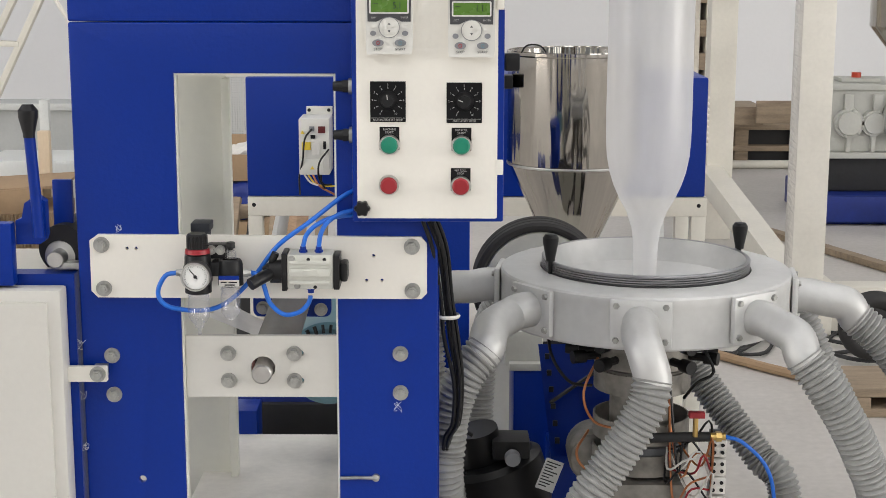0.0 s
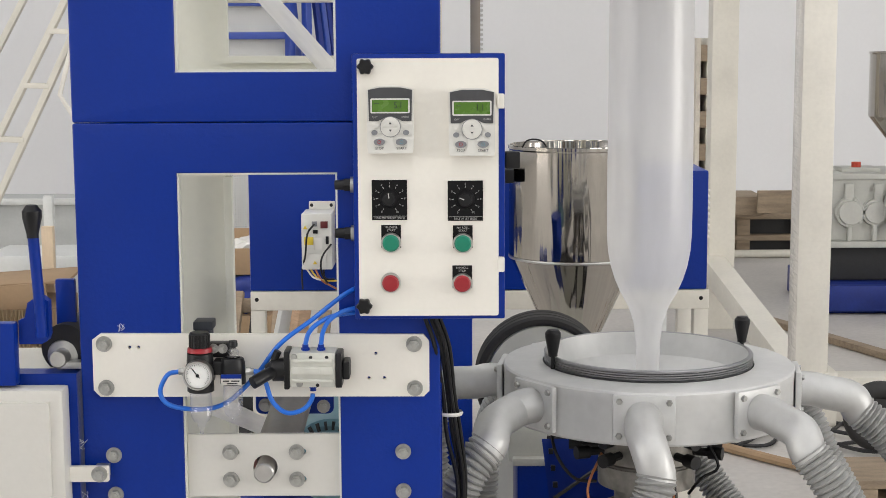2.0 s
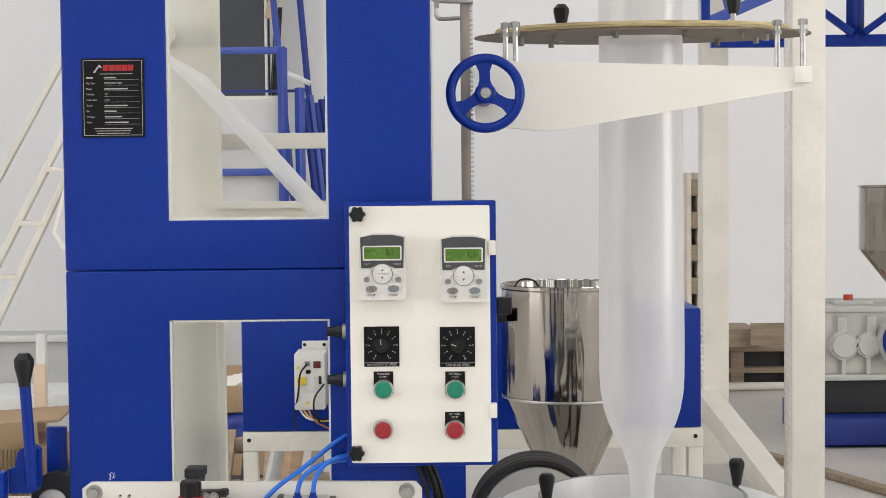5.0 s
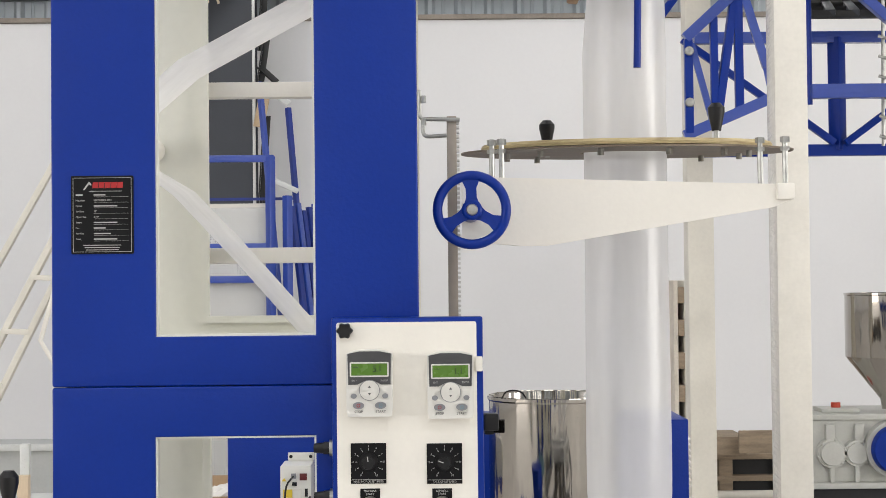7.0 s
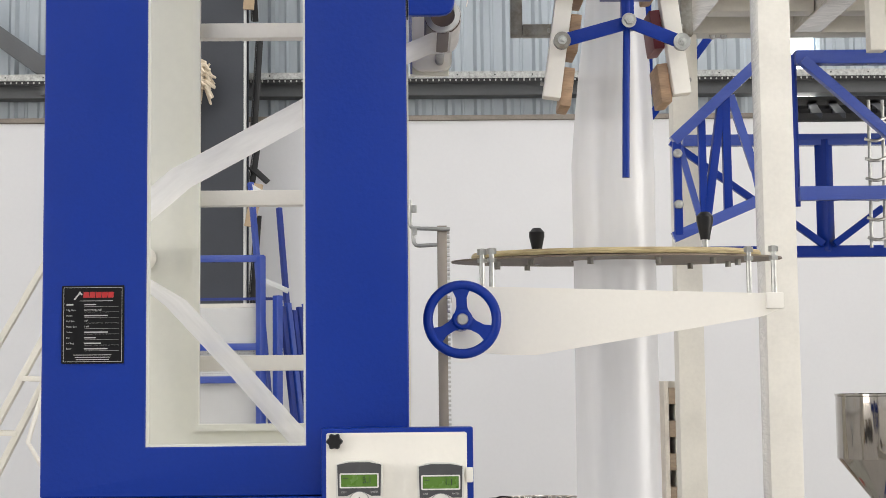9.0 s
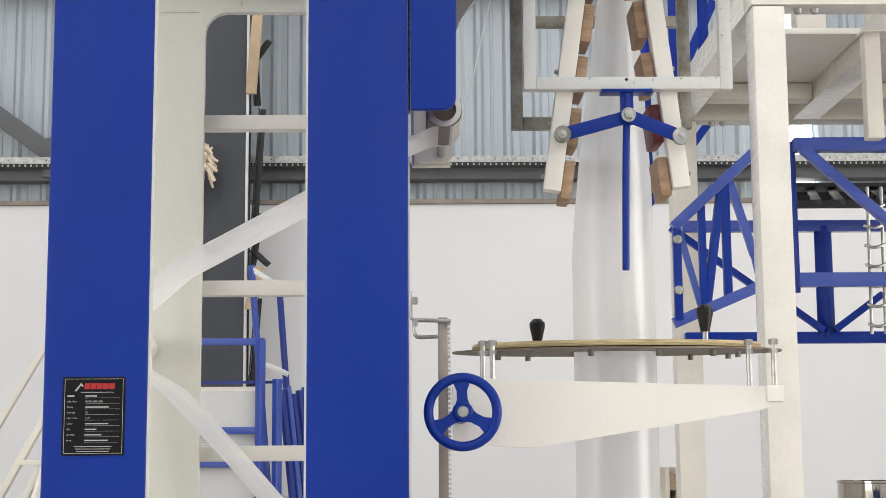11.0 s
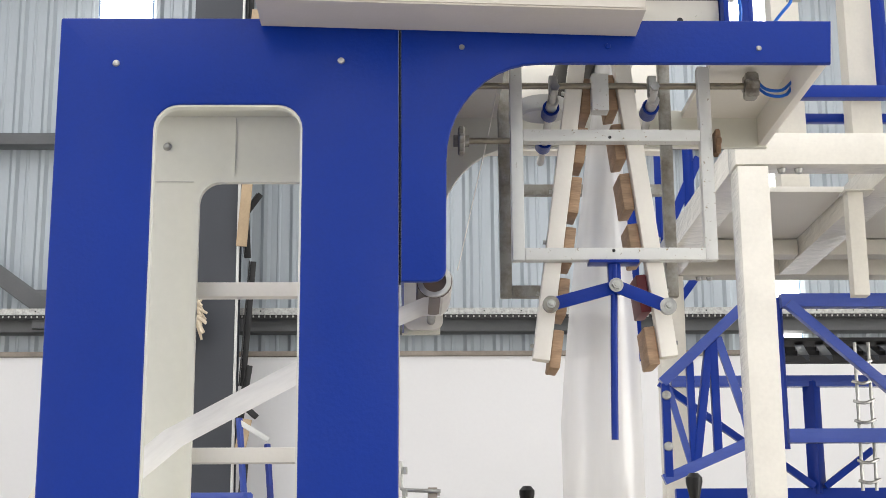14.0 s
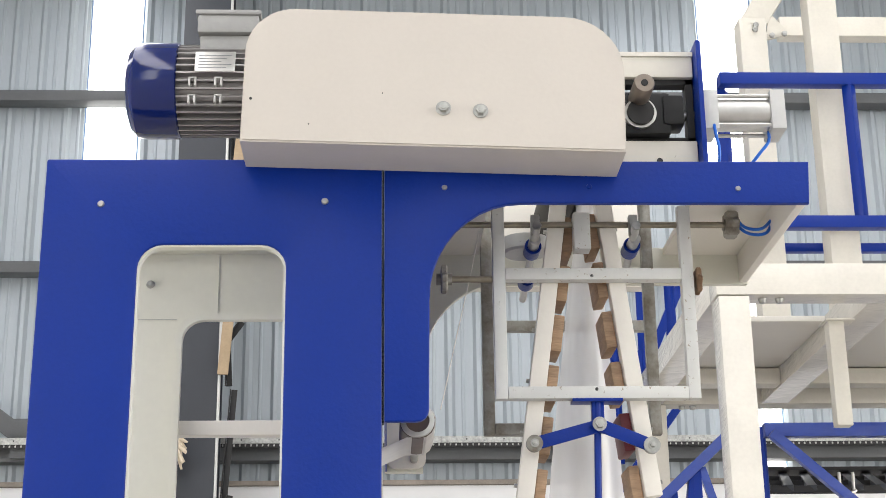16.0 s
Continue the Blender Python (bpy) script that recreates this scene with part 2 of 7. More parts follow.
BOXGREY = mat("grey_alloy_box", (0.34, 0.34, 0.335), 0.45, 0.2, vary=0.12, scale=20, bump=0.15)
CABINET = mat("off_white_enamel", (0.60, 0.585, 0.545), 0.4, vary=0.05, scale=4, bump=0.06, fine=120)
SOOTY = mat("sooty_steel", (0.26, 0.245, 0.22), 0.5, 0.6, vary=0.5, scale=22, bump=0.4)
CERAMIC = mat("white_terminal", (0.68, 0.66, 0.62), 0.35, vary=0.05)


def mesh_panel_mat():
    """Perforated sheet: small round holes in a painted plate."""
    m = mat("perforated_sheet", (0.62, 0.62, 0.60), 0.5, vary=0.05)
    nt = m.node_tree
    p = nt.nodes["Principled BSDF"]
    v = nt.nodes.new("ShaderNodeTexVoronoi")
    v.inputs["Scale"].default_value, v.inputs["Randomness"].default_value = 58, 0.25
    tc = nt.nodes.new("ShaderNodeTexCoord")
    nt.links.new(tc.outputs["Object"], v.inputs["Vector"])
    r = nt.nodes.new("ShaderNodeValToRGB")
    r.color_ramp.elements[0].position, r.color_ramp.elements[1].position = 0.28, 0.36
    r.color_ramp.elements[0].color, r.color_ramp.elements[1].color = (0.3, 0.3, 0.3, 1), (0.62, 0.62, 0.60, 1)
    nt.links.new(v.outputs["Distance"], r.inputs["Fac"])
    nt.links.new(r.outputs["Color"], p.inputs["Base Color"])
    return m


PERF = mesh_panel_mat()

# ---- mesh helpers ----
ORG = {}


def thing(name, loc, label, category, group="", kind=""):
    ob = new(name)
    ob.location = loc
    ob.empty_display_size = 0.05
    ORG[ob.name] = Vector(loc)
    return tagged(ob, label, category, group, kind)


def finish(name, bm, material):
    bmesh.ops.recalc_face_normals(bm, faces=bm.faces)
    me = bpy.data.meshes.new(name)
    bm.to_mesh(me)
    bm.free()
    for p in me.polygons:
        p.use_smooth = True
    me.set_sharp_from_angle(angle=radians(32))
    me.materials.append(material)
    return me


def part(name, bm, material, parent, label="", at=None):
    """Links a bmesh, drawn in world metres, as one mesh under a thing or a part."""
    o = ORG[parent.name]
    here = Vector(at) if at else o
    bm.transform(Matrix.Translation(-here))
    ob = new(name, finish(name, bm, material))
    ob.parent, ob.location = parent, here - o
    ORG[ob.name] = here
    return tagged(ob, label)


def shared(name, me, parent, loc, rot=(0, 0, 0), label=""):
    """An object of its own on a mesh that alike pieces share."""
    ob = new(name, me)
    ob.parent, ob.location = parent, Vector(loc) - ORG[parent.name]
    ob.rotation_euler = [radians(a) for a in rot]
    ORG[ob.name] = Vector(loc)
    return tagged(ob, label)


def solid(name, bm, material, label, category, loc=None, group="", kind=""):
    """A thing that is one mesh."""
    here = Vector(loc or (0, 0, 0))
    bm.transform(Matrix.Translation(-here))
    ob = new(name, finish(name, bm, material))
    ob.location = here
    ORG[ob.name] = here
    return tagged(ob, label, category, group, kind)


def box(bm, x0, x1, y0, y1, z0, z1, bev=0.0, m=None):
    vs = [bm.verts.new((x, y, z)) for x in (x0, x1) for y in (y0, y1) for z in (z0, z1)]
    fs = [bm.faces.new([vs[i] for i in q]) for q in ((0, 1, 3, 2), (4, 6, 7, 5), (0, 4, 5, 1), (2, 3, 7, 6), (0, 2, 6, 4), (1, 5, 7, 3))]
    if m is not None:
        bmesh.ops.transform(bm, matrix=m, verts=vs)
    if bev:
        es = list({e for f in fs for e in f.edges})
        bmesh.ops.bevel(bm, geom=es, offset=bev, segments=2, profile=0.6, affect="EDGES")
    return bm


def cyl(bm, p0, p1, r0, r1=None, n=20, cap=True):
    p0, p1 = Vector(p0), Vector(p1)
    r1 = r0 if r1 is None else r1
    q = (p1 - p0).to_track_quat("Z", "Y")
    rings = []
    for p, r in ((p0, r0), (p1, r1)):
        rings.append([bm.verts.new(p + q @ Vector((r * math.cos(2 * math.pi * i / n), r * math.sin(2 * math.pi * i / n), 0))) for i in range(n)])
    for i in range(n):
        j = (i + 1) % n
        bm.faces.new((rings[0][i], rings[0][j], rings[1][j], rings[1][i]))
    if cap:
        bm.faces.new(rings[0][::-1])
        bm.faces.new(rings[1])
    return bm


def spin(bm, profile, centre, n=40, axis="z", close=False):
    """Turns a profile of (radius, height) round an axis through centre."""
    c = Vector(centre)
    rings = []
    for r, h in profile:
        ring = []
        for i in range(n):
            a = 2 * math.pi * i / n
            u, v = r * math.cos(a), r * math.sin(a)
            d = {"z": (u, v, h), "y": (u, h, v), "x": (h, u, v)}[axis]
            ring.append(bm.verts.new(c + Vector(d)))
        rings.append(ring)
    pairs = list(zip(rings, rings[1:])) + ([(rings[-1], rings[0])] if close else [])
    for a, b in pairs:
        for i in range(n):
            j = (i + 1) % n
            bm.faces.new((a[i], a[j], b[j], b[i]))
    return bm


def tube(bm, pts, r, n=10, cap=True):
    """A round tube along points; r may be a list with one radius a point."""
    pts = [Vector(p) for p in pts]
    rs = r if isinstance(r, (list, tuple)) else [r] * len(pts)
    rings, up = [], None
    for i, p in enumerate(pts):
        d = (pts[min(i + 1, len(pts) - 1)] - pts[max(i - 1, 0)]).normalized()
        if up is None:
            up = d.orthogonal().normalized()
        up = (up - d * up.dot(d)).normalized()
        side = d.cross(up)
        rings.append([bm.verts.new(p + rs[i] * (up * math.cos(2 * math.pi * k / n) + side * math.sin(2 * math.pi * k / n))) for k in range(n)])
    for a, b in zip(rings, rings[1:]):
        for i in range(n):
            j = (i + 1) % n
            bm.faces.new((a[i], a[j], b[j], b[i]))
    if cap:
        bm.faces.new(rings[0][::-1])
        bm.faces.new(rings[-1])
    return bm


def smooth_path(pts, step=0.01):
    """Points at even steps along a smooth curve through pts."""
    P = [Vector(p) for p in pts]
    P = [2 * P[0] - P[1]] + P + [2 * P[-1] - P[-2]]
    fine = []
    for a, b, c, d in zip(P, P[1:], P[2:], P[3:]):
        for k in range(24):
            t = k / 24
            fine.append(0.5 * (2 * b + (c - a) * t + (2 * a - 5 * b + 4 * c - d) * t * t + (3 * b - a - 3 * c + d) * t ** 3))
    fine.append(P[-2])
    out, left = [fine[0]], step
    for a, b in zip(fine, fine[1:]):
        seg = (b - a).length
        while seg >= left and seg > 0:
            a = a + (b - a) * (left / seg)
            seg, left = (b - a).length, step
            out.append(a.copy())
        left -= seg
    return out


def plate(bm, outline, holes, y0, y1, bev=0.0):
    """A flat plate standing in the x-z plane, with holes, between y0 and y1."""
    edges = []
    for loop in (outline, *holes):
        vs = [bm.verts.new((x, y0, z)) for x, z in loop]
        edges += [bm.edges.new((vs[i], vs[(i + 1) % len(vs)])) for i in range(len(vs))]
    fs = [g for g in bmesh.ops.triangle_fill(bm, use_beauty=True, use_dissolve=True, edges=edges)["geom"] if isinstance(g, bmesh.types.BMFace)]
    ret = bmesh.ops.extrude_face_region(bm, geom=fs)
    vs = [g for g in ret["geom"] if isinstance(g, bmesh.types.BMVert)]
    bmesh.ops.translate(bm, verts=vs, vec=(0, y1 - y0, 0))
    return bm


def folded(bm, y, offset=0.004):
    """Rounds the front rim of a plate, like folded sheet."""
    es = [e for e in bm.edges if all(abs(v.co.y - y) < 1e-5 for v in e.verts) and len(e.link_faces) == 2 and e.calc_face_angle(0) > 1]
    bmesh.ops.bevel(bm, geom=es, offset=offset, segments=3, profile=0.5, affect="EDGES")
    return bm


def rounded(x0, x1, z0, z1, r, corners="abcd", n=6):
    """A rectangle with rounded corners: a lower left, b lower right, c upper right, d upper left."""
    out = []
    for k, cx, cz, sx, sz, a0 in (("a", x0, z0, 1, 1, 180), ("b", x1, z0, -1, 1, 270), ("c", x1, z1, -1, -1, 0), ("d", x0, z1, 1, -1, 90)):
        if k in corners and r > 0:
            for i in range(n + 1):
                a = radians(a0 + 90 * i / n)
                out.append((cx + sx * r + r * math.cos(a), cz + sz * r + r * math.sin(a)))
        else:
            out.append((cx, cz))
    return out


def circle(cx, cz, r, n=16):
    return [(cx + r * math.cos(2 * math.pi * i / n), cz + r * math.sin(2 * math.pi * i / n)) for i in range(n)]


def bar(bm, p0, p1, w, h, bev=0.0, up=(0, 0, 1)):
    """A square bar from p0 to p1, w wide and h along up."""
    p0, p1 = Vector(p0), Vector(p1)
    d = p1 - p0
    x = d.normalized()
    y = Vector(up).cross(x)
    y = y.normalized() if y.length > 1e-5 else x.orthogonal().normalized()
    z = x.cross(y)
    m = Matrix.Translation(p0) @ Matrix((x, y, z)).transposed().to_4x4()
    return box(bm, 0, d.length, -w / 2, w / 2, -h / 2, h / 2, bev, m)


def lobed(bm, c, axis, r, lobes, depth, half):
    """A knob with rounded lobes, half its thickness to each side of c along the axis."""
    c, n = Vector(c), lobes * 8
    rings = []
    for h, k in ((-half, 0.86), (-half * 0.6, 1.0), (half * 0.6, 1.0), (half, 0.86)):
        ring = []
        for i in range(n):
            a = 2 * math.pi * i / n
            q = r * k * (1 - depth + depth * math.cos(lobes * a))
            u, v = q * math.cos(a), q * math.sin(a)
            ring.append(bm.verts.new(c + Vector((h, u, v) if axis == "x" else (u, h, v))))
        rings.append(ring)
    for a, b in zip(rings, rings[1:]):
        for i in range(n):
            j = (i + 1) % n
            bm.faces.new((a[i], a[j], b[j], b[i]))
    bm.faces.new(rings[0])
    bm.faces.new(rings[-1])
    return bm


def B():
    return bmesh.new()


def words(name, text, size, loc, parent, material, align="CENTER", squeeze=1.0):
    cu = bpy.data.curves.new(name, "FONT")
    cu.body, cu.size, cu.extrude, cu.align_x, cu.align_y = text, size, 0.0002, align, "CENTER"
    tmp = bpy.data.objects.new(name, cu)
    me = bpy.data.meshes.new_from_object(tmp)
    bpy.data.objects.remove(tmp)
    me.materials.append(material)
    me.transform(Matrix.Rotation(radians(90), 4, "X") @ Matrix.Diagonal((squeeze, 1, 1, 1)))
    return shared(name, me, parent, loc)


def hex_bolt(r, thick):
    """Hexagon head on a washer, facing -y, on the plane y = 0."""
    bm = B()
    spin(bm, [(0, 0), (r, 0), (r, -0.0025), (0, -0.0025)], (0, 0, 0), 20, "y")
    cyl(bm, (0, -0.0025, 0), (0, -0.0025 - thick, 0), r * 0.68, r * 0.64, 6)
    cyl(bm, (0, -0.002 - thick, 0), (0, -0.004 - thick, 0), r * 0.4, r * 0.36, 12)
    return finish("bolt", bm, ZINC)


BOLT = hex_bolt(0.0125, 0.008)
SMALLBOLT = hex_bolt(0.0075, 0.005)

# ---- the hall ----
bm = B()
box(bm, -14, 16, -12.3, 11.4, -0.3, 0)
solid("floor", bm, FLOORM, "pale grey dusty concrete factory floor", "floor", kind="structure")

WALL_Y = 11.0
bm = B()
box(bm, -14, 16, WALL_Y, WALL_Y + 0.25, 0, 3.915)
wall_back = solid("wall_north", bm, WALLP, "white plastered masonry wall below metal cladding", "wall", kind="structure")
bm = B()
box(bm, -14, 16, WALL_Y - 0.03, WALL_Y + 0.3, 3.918, 3.962, 0.008)
solid("trim", bm, mat("dusty_ledge", (0.27, 0.235, 0.2), 0.8, vary=0.3, scale=5), "brown ledge along the top of the white wall", "ledge", kind="structure")


def corrugated(name, x0, x1, z0, z1, y, material, label, pitch=0.265):
    bm = B()
    cols, x = [], x0
    while x < x1:
        for dx, dy in ((0, 0), (0.03, -0.035), (0.065, -0.035), (0.095, 0), (0.15, 0), (0.16, -0.008), (0.175, -0.008), (0.185, 0)):
            if x + dx <= x1:
                cols.append((x + dx, y + dy))
        x += pitch
    cols.append((x1, y))
    lo = [bm.verts.new((a, b, z0)) for a, b in cols]
    hi = [bm.verts.new((a, b, z1)) for a, b in cols]
    for i in range(len(cols) - 1):
        bm.faces.new((lo[i], lo[i + 1], hi[i + 1], hi[i]))
    box(bm, x0, x1, y + 0.02, y + 0.03, z0, z1)
    return solid(name, bm, material, label, "cladding", kind="structure")


SHEETS = ((-14, -2.92, "s"), (-2.90, -2.41, "t"), (-2.39, 3.08, "s"), (3.10, 3.62, "t"), (3.64, 16, "s"))
for i, (a, b, k) in enumerate(SHEETS):
    if k == "s":
        corrugated("cladding_%d" % (i + 1), a, b, 3.962, 9.2, WALL_Y + 0.16, SHEET, "blue-grey corrugated metal wall cladding")
    else:
        corrugated("skylight_%d" % (i + 1), a, b, 3.962, 9.2, WALL_Y + 0.16, SKYLIGHT, "bright translucent corrugated strip that glows like daylight")
for i, z in enumerate((4.20, 5.93, 7.64)):
    bm = B()
    box(bm, -14, 16, WALL_Y - 0.08, WALL_Y + 0.1, z - (0.07 if i == 0 else 0.055), z + (0.055 if i == 0 else 0.055), 0.01)
    solid("girt_%d" % (i + 1), bm, GIRT, "dark grey steel girt across the cladding", "girt", kind="structure")
tray = thing("cable_tray", (0, WALL_Y - 0.15, 4.26), "galvanised perforated cable tray along the wall", "cable tray", kind="structure")
bm = B()
box(bm, -14, 16, WALL_Y - 0.2, WALL_Y - 0.085, 4.259, 4.263)
box(bm, -14, 16, WALL_Y - 0.204, WALL_Y - 0.2, 4.259, 4.318)
part("tray_channel", bm, ZINC, tray)
bm = B()
x = -6.0
while x < 6:
    box(bm, x, x + 0.013, WALL_Y - 0.2, WALL_Y - 0.197, 4.234, 4.252)
    x += 0.05
tagged(part("tray_slots", bm, ZINC, tray), kind="stuff")
bm = B()
box(bm, -14, 16, WALL_Y - 0.196, WALL_Y - 0.19, 4.225, 4.2585)
part("tray_web", bm, BLACKM, tray)
bm = B()
x = -5.9
while x < 6:
    spin(bm, [(0, -0.002), (0.007, -0.002), (0.007, 0.002)], (x, WALL_Y - 0.204, 4.29), 8, "y")
    x += 0.33
tagged(part("tray_holes", bm, BLACKM, tray), kind="stuff")

# Unseen side walls; their openings are added for the side lamps
for nm, x0, ya, yb in (("wall_west", -14.25, -10.6, -2.4), ("wall_east", 16.0, -10.1, -0.9)):
    bm = B()
    for y0, y1, z0 in ((-12.3, ya, 0), (ya, yb, 5.6), (yb, 11.4, 0)):
        box(bm, x0, x0 + 0.25, y0, y1, z0, 9.2)
    solid(nm, bm, WALLP, "plain light side wall, unseen, with an opening added for a lamp", "wall", kind="structure")
bm = B()
box(bm, -14, 16, -12.3, -12.05, 0, 3.915)
solid("wall_south", bm, WALLP, "plain white masonry end wall of the hall", "wall", kind="structure")
# Glowing gable strips added out of view, mirrored as sheen by the blue plates
gable = -14
for i, x in enumerate((-9.5, -4.5, 0.5, 5.5, 10.5)):
    corrugated("cladding_%d" % (i + 6), gable, x - 0.01, 3.915, 9.2, -12.1, SHEET, "blue-grey corrugated metal wall cladding")
    corrugated("skylight_%d" % (i + 6), x, x + 1.1, 3.915, 9.2, -12.1, SKYLIGHT, "bright translucent corrugated strip that glows like daylight")
    gable = x + 1.11
corrugated("cladding_11", gable, 16, 3.915, 9.2, -12.1, SHEET, "blue-grey corrugated metal wall cladding")
# Roof out of view, its long openings added to suit the lamps
bm = B()
xs = [-14, -8.7, -7.3, -3.3, -1.9, 2.1, 3.5, 7.5, 8.9, 16]
for a, b in zip(xs[::2], xs[1::2]):
    box(bm, a, b, -12.3, 11.4, 9.0, 9.12)
for a, b in zip(xs[1::2], xs[2::2]):
    box(bm, a, b, -12.3, -11.2, 9.0, 9.12)
    box(bm, a, b, 10.2, 11.4, 9.0, 9.12)
solid("ceiling", bm, ROOFM, "unseen grey metal roof with long openings added for lamps", "roof", kind="structure")

# dark steel column with an inclined brace at the back wall
col = thing("steel_column", (-1.66, 10.5, 0), "dark grey painted steel column against the back wall", "column", kind="structure")
bm = B()
box(bm, -1.87, -1.45, 10.3, 10.33, 0, 9.0)
box(bm, -1.67, -1.65, 10.33, 10.67, 0, 9.0)
box(bm, -1.87, -1.45, 10.67, 10.7, 0, 9.0)
part("column_section", bm, DARKSTEEL, col)
bm = B()
box(bm, -1.449, -1.425, 10.29, 10.32, 0, 9.0, 0.003)
part("edge_strip", bm, GALVPAINT, col, "pale galvanised edge strip")
for x0, z0, x1, z1 in ((-1.40, 3.55, -1.33, 4.62), (-1.38, 4.66, -1.40, 5.02), (-1.42, 3.20, -1.34, 3.72), (-1.41, 5.05, -1.28, 5.22), (-1.42, 3.42, -1.27, 3.28),
                       (-1.40, 5.42, -1.36, 6.15), (-1.41, 2.2, -1.35, 3.0), (-1.38, 6.3, -1.41, 7.2), (-1.42, 1.5, -1.37, 2.3)):
    bm = B()
    bar(bm, (x0, 10.30, z0), (x1, 10.26, z1), 0.05, 0.006, 0.001, up=(1, 0, 0))
    bar(bm, (x0 + 0.03, 10.32, z0), (x1 + 0.03, 10.28, z1), 0.006, 0.05, 0.001, up=(1, 0, 0))
    part("angle_offcut", bm, BLACKM, col, "black steel angle wedged beside the column")
for x0, z0, x1, z1 in ((-1.39, 2.9, -1.32, 3.26), (-1.40, 4.74, -1.33, 5.75), (-1.37, 6.1, -1.31, 6.9)):
    bm = B()
    bar(bm, (x0, 10.22, z0), (x1, 10.22, z1), 0.03, 0.09, 0.003, up=(1, 0, 0))
    part("timber_strip", bm, CORRCARD, col, "pale timber strip")
bm = B()
bar(bm, (-4.6, 10.9, 5.35), (-3.12, 10.9, 4.28), 0.1, 0.16, 0.01)
box(bm, -3.3, -3.02, 10.85, 10.95, 4.15, 4.5)
solid("wall_brace", bm, GIRT, "dark grey diagonal steel brace at the wall", "brace", kind="structure")
mop = thing("mop", (-2.2, 10.15, 0), "frayed cream cloth mop leaning by the dark column", "mop")
random.seed(7)
bm = B()
for i in range(90):
    a = radians(random.uniform(-88, 58))
    l = random.uniform(0.10, 0.22)
    p = Vector((-1.86 + random.uniform(-0.05, 0.05), 10.1 + random.uniform(-0.05, 0.05), 4.16 + random.uniform(-0.09, 0.09)))
    q = p + Vector((math.cos(a) * l * 0.8, random.uniform(-0.07, 0.03), math.sin(a) * l))
    tube(bm, [p, p.lerp(q, 0.5) + Vector((0.02, 0, 0.012)), q + Vector((0, 0, -0.035))], [0.022, 0.02, 0.010], 6)
part("mop_head", bm, CLOTH, mop)
bm = B()
tube(bm, [(-2.2, 10.15, 0), (-1.98, 10.12, 3.3), (-1.88, 10.1, 4.18)], 0.022, 10)
part("handle", bm, WHITEP, mop)

# ---- take-up tower ----
tower = thing("film_tower", (-0.28, 0.25, 0), "tall blue steel tower frame of a film blowing machine", "machine frame")


def rect(x0, x1, z0, z1):
    return [(x0, z0), (x1, z0), (x1, z1), (x0, z1)]


bm = B()
plate(bm, rounded(-0.566, -0.004, 0.0, 1.4303, 0.004), [rect(-0.408, -0.161, 0.25, 1.353), circle(-0.478, 0.703, 0.006, 10)], 0, 0.012)
folded(bm, 0, 0.003)
lower = part("lower_frame", bm, BLUE, tower)
bm = B()
plate(bm, rounded(-0.566, -0.001, 1.4312, 2.631, 0.004), [rounded(-0.406, -0.160, 1.507, 2.479, 0.042, "cd")], 0, 0.012)
folded(bm, 0, 0.003)
upper = part("upper_frame", bm, BLUE, tower)
bm = B()
for x0, x1, z0, z1 in ((-0.408, -0.405, 0.25, 1.353), (-0.164, -0.161, 0.25, 1.353), (-0.406, -0.163, 1.350, 1.353)):
    box(bm, x0, x1, 0.004, 0.02, z0, z1)
part("opening_edge", bm, GREYWHITE, lower)
bm = B()
plate(bm, rounded(-0.4065, -0.1595, 1.5065, 2.4795, 0.042, "cd"), [rounded(-0.4025, -0.1635, 1.5105, 2.4755, 0.039, "cd")], 0.005, 0.02)
part("opening_edge", bm, GREYWHITE, upper)
bm = B()
plate(bm, rect(-0.566, -0.004, 0.0, 1.428), [rect(-0.398, -0.14, 0.25, 1.312)], 0.47, 0.485)
part("rear_lower_frame", bm, GREYWHITE, tower, "grey-white rear plate")
bm = B()
plate(bm, rounded(-0.566, -0.001, 1.433, 2.631, 0.004), [rounded(-0.396, -0.13, 1.524, 2.482, 0.045, "cd")], 0.47, 0.485)
part("rear_upper_frame", bm, GREYWHITE, tower, "grey-white rear plate")
bm = B()
plate(bm, rounded(-0.403, -0.123, 1.516, 2.489, 0.052, "cd"), [rounded(-0.390, -0.136, 1.529, 2.476, 0.042, "cd")], 0.452, 0.469)
part("rear_flange", bm, GREYWHITE, tower)
bm = B()
box(bm, -0.403, -0.388, 0.445, 0.47, 0.25, 1.31, 0.003)
part("rear_flange", bm, GREYWHITE, tower)
for z0, z1 in ((1.412, 1.428), (1.433, 1.449)):
    bm = B()
    box(bm, -0.56, -0.01, 0.012, 0.47, z0, z1, 0.002)
    part("floor_plate", bm, GREYWHITE, tower)
bm = B()
box(bm, -0.56, -0.01, 0.38, 0.47, 2.615, 2.629, 0.002)
part("top_plate", bm, GREYWHITE, tower)
# Blue plates added behind the right edge so the joint stays dark
for z0, z1 in ((0.3, 1.41), (1.45, 2.61)):
    bm = B()
    box(bm, -0.008, -0.002, 0.012, 0.10, z0, z1)
    part("side_plate", bm, BLUE, tower)
for z in (2.272, 1.952, 1.642):
    bm = B()
    box(bm, -0.40, -0.02, 0.49, 0.52, z - 0.016, z + 0.013, 0.003)
    part("cross_bar", bm, CREAM, tower)
for x0, x1, z0, z1 in ((-0.478, -0.404, 2.4805, 2.4813), (-0.3245, -0.3237, 2.492, 2.612)):
    bm = B()
    box(bm, x0, x1, 0.4675, 0.4702, z0, z1)
    part("weld_seam", bm, GREYGEAR, tower, "thin stained weld seam")
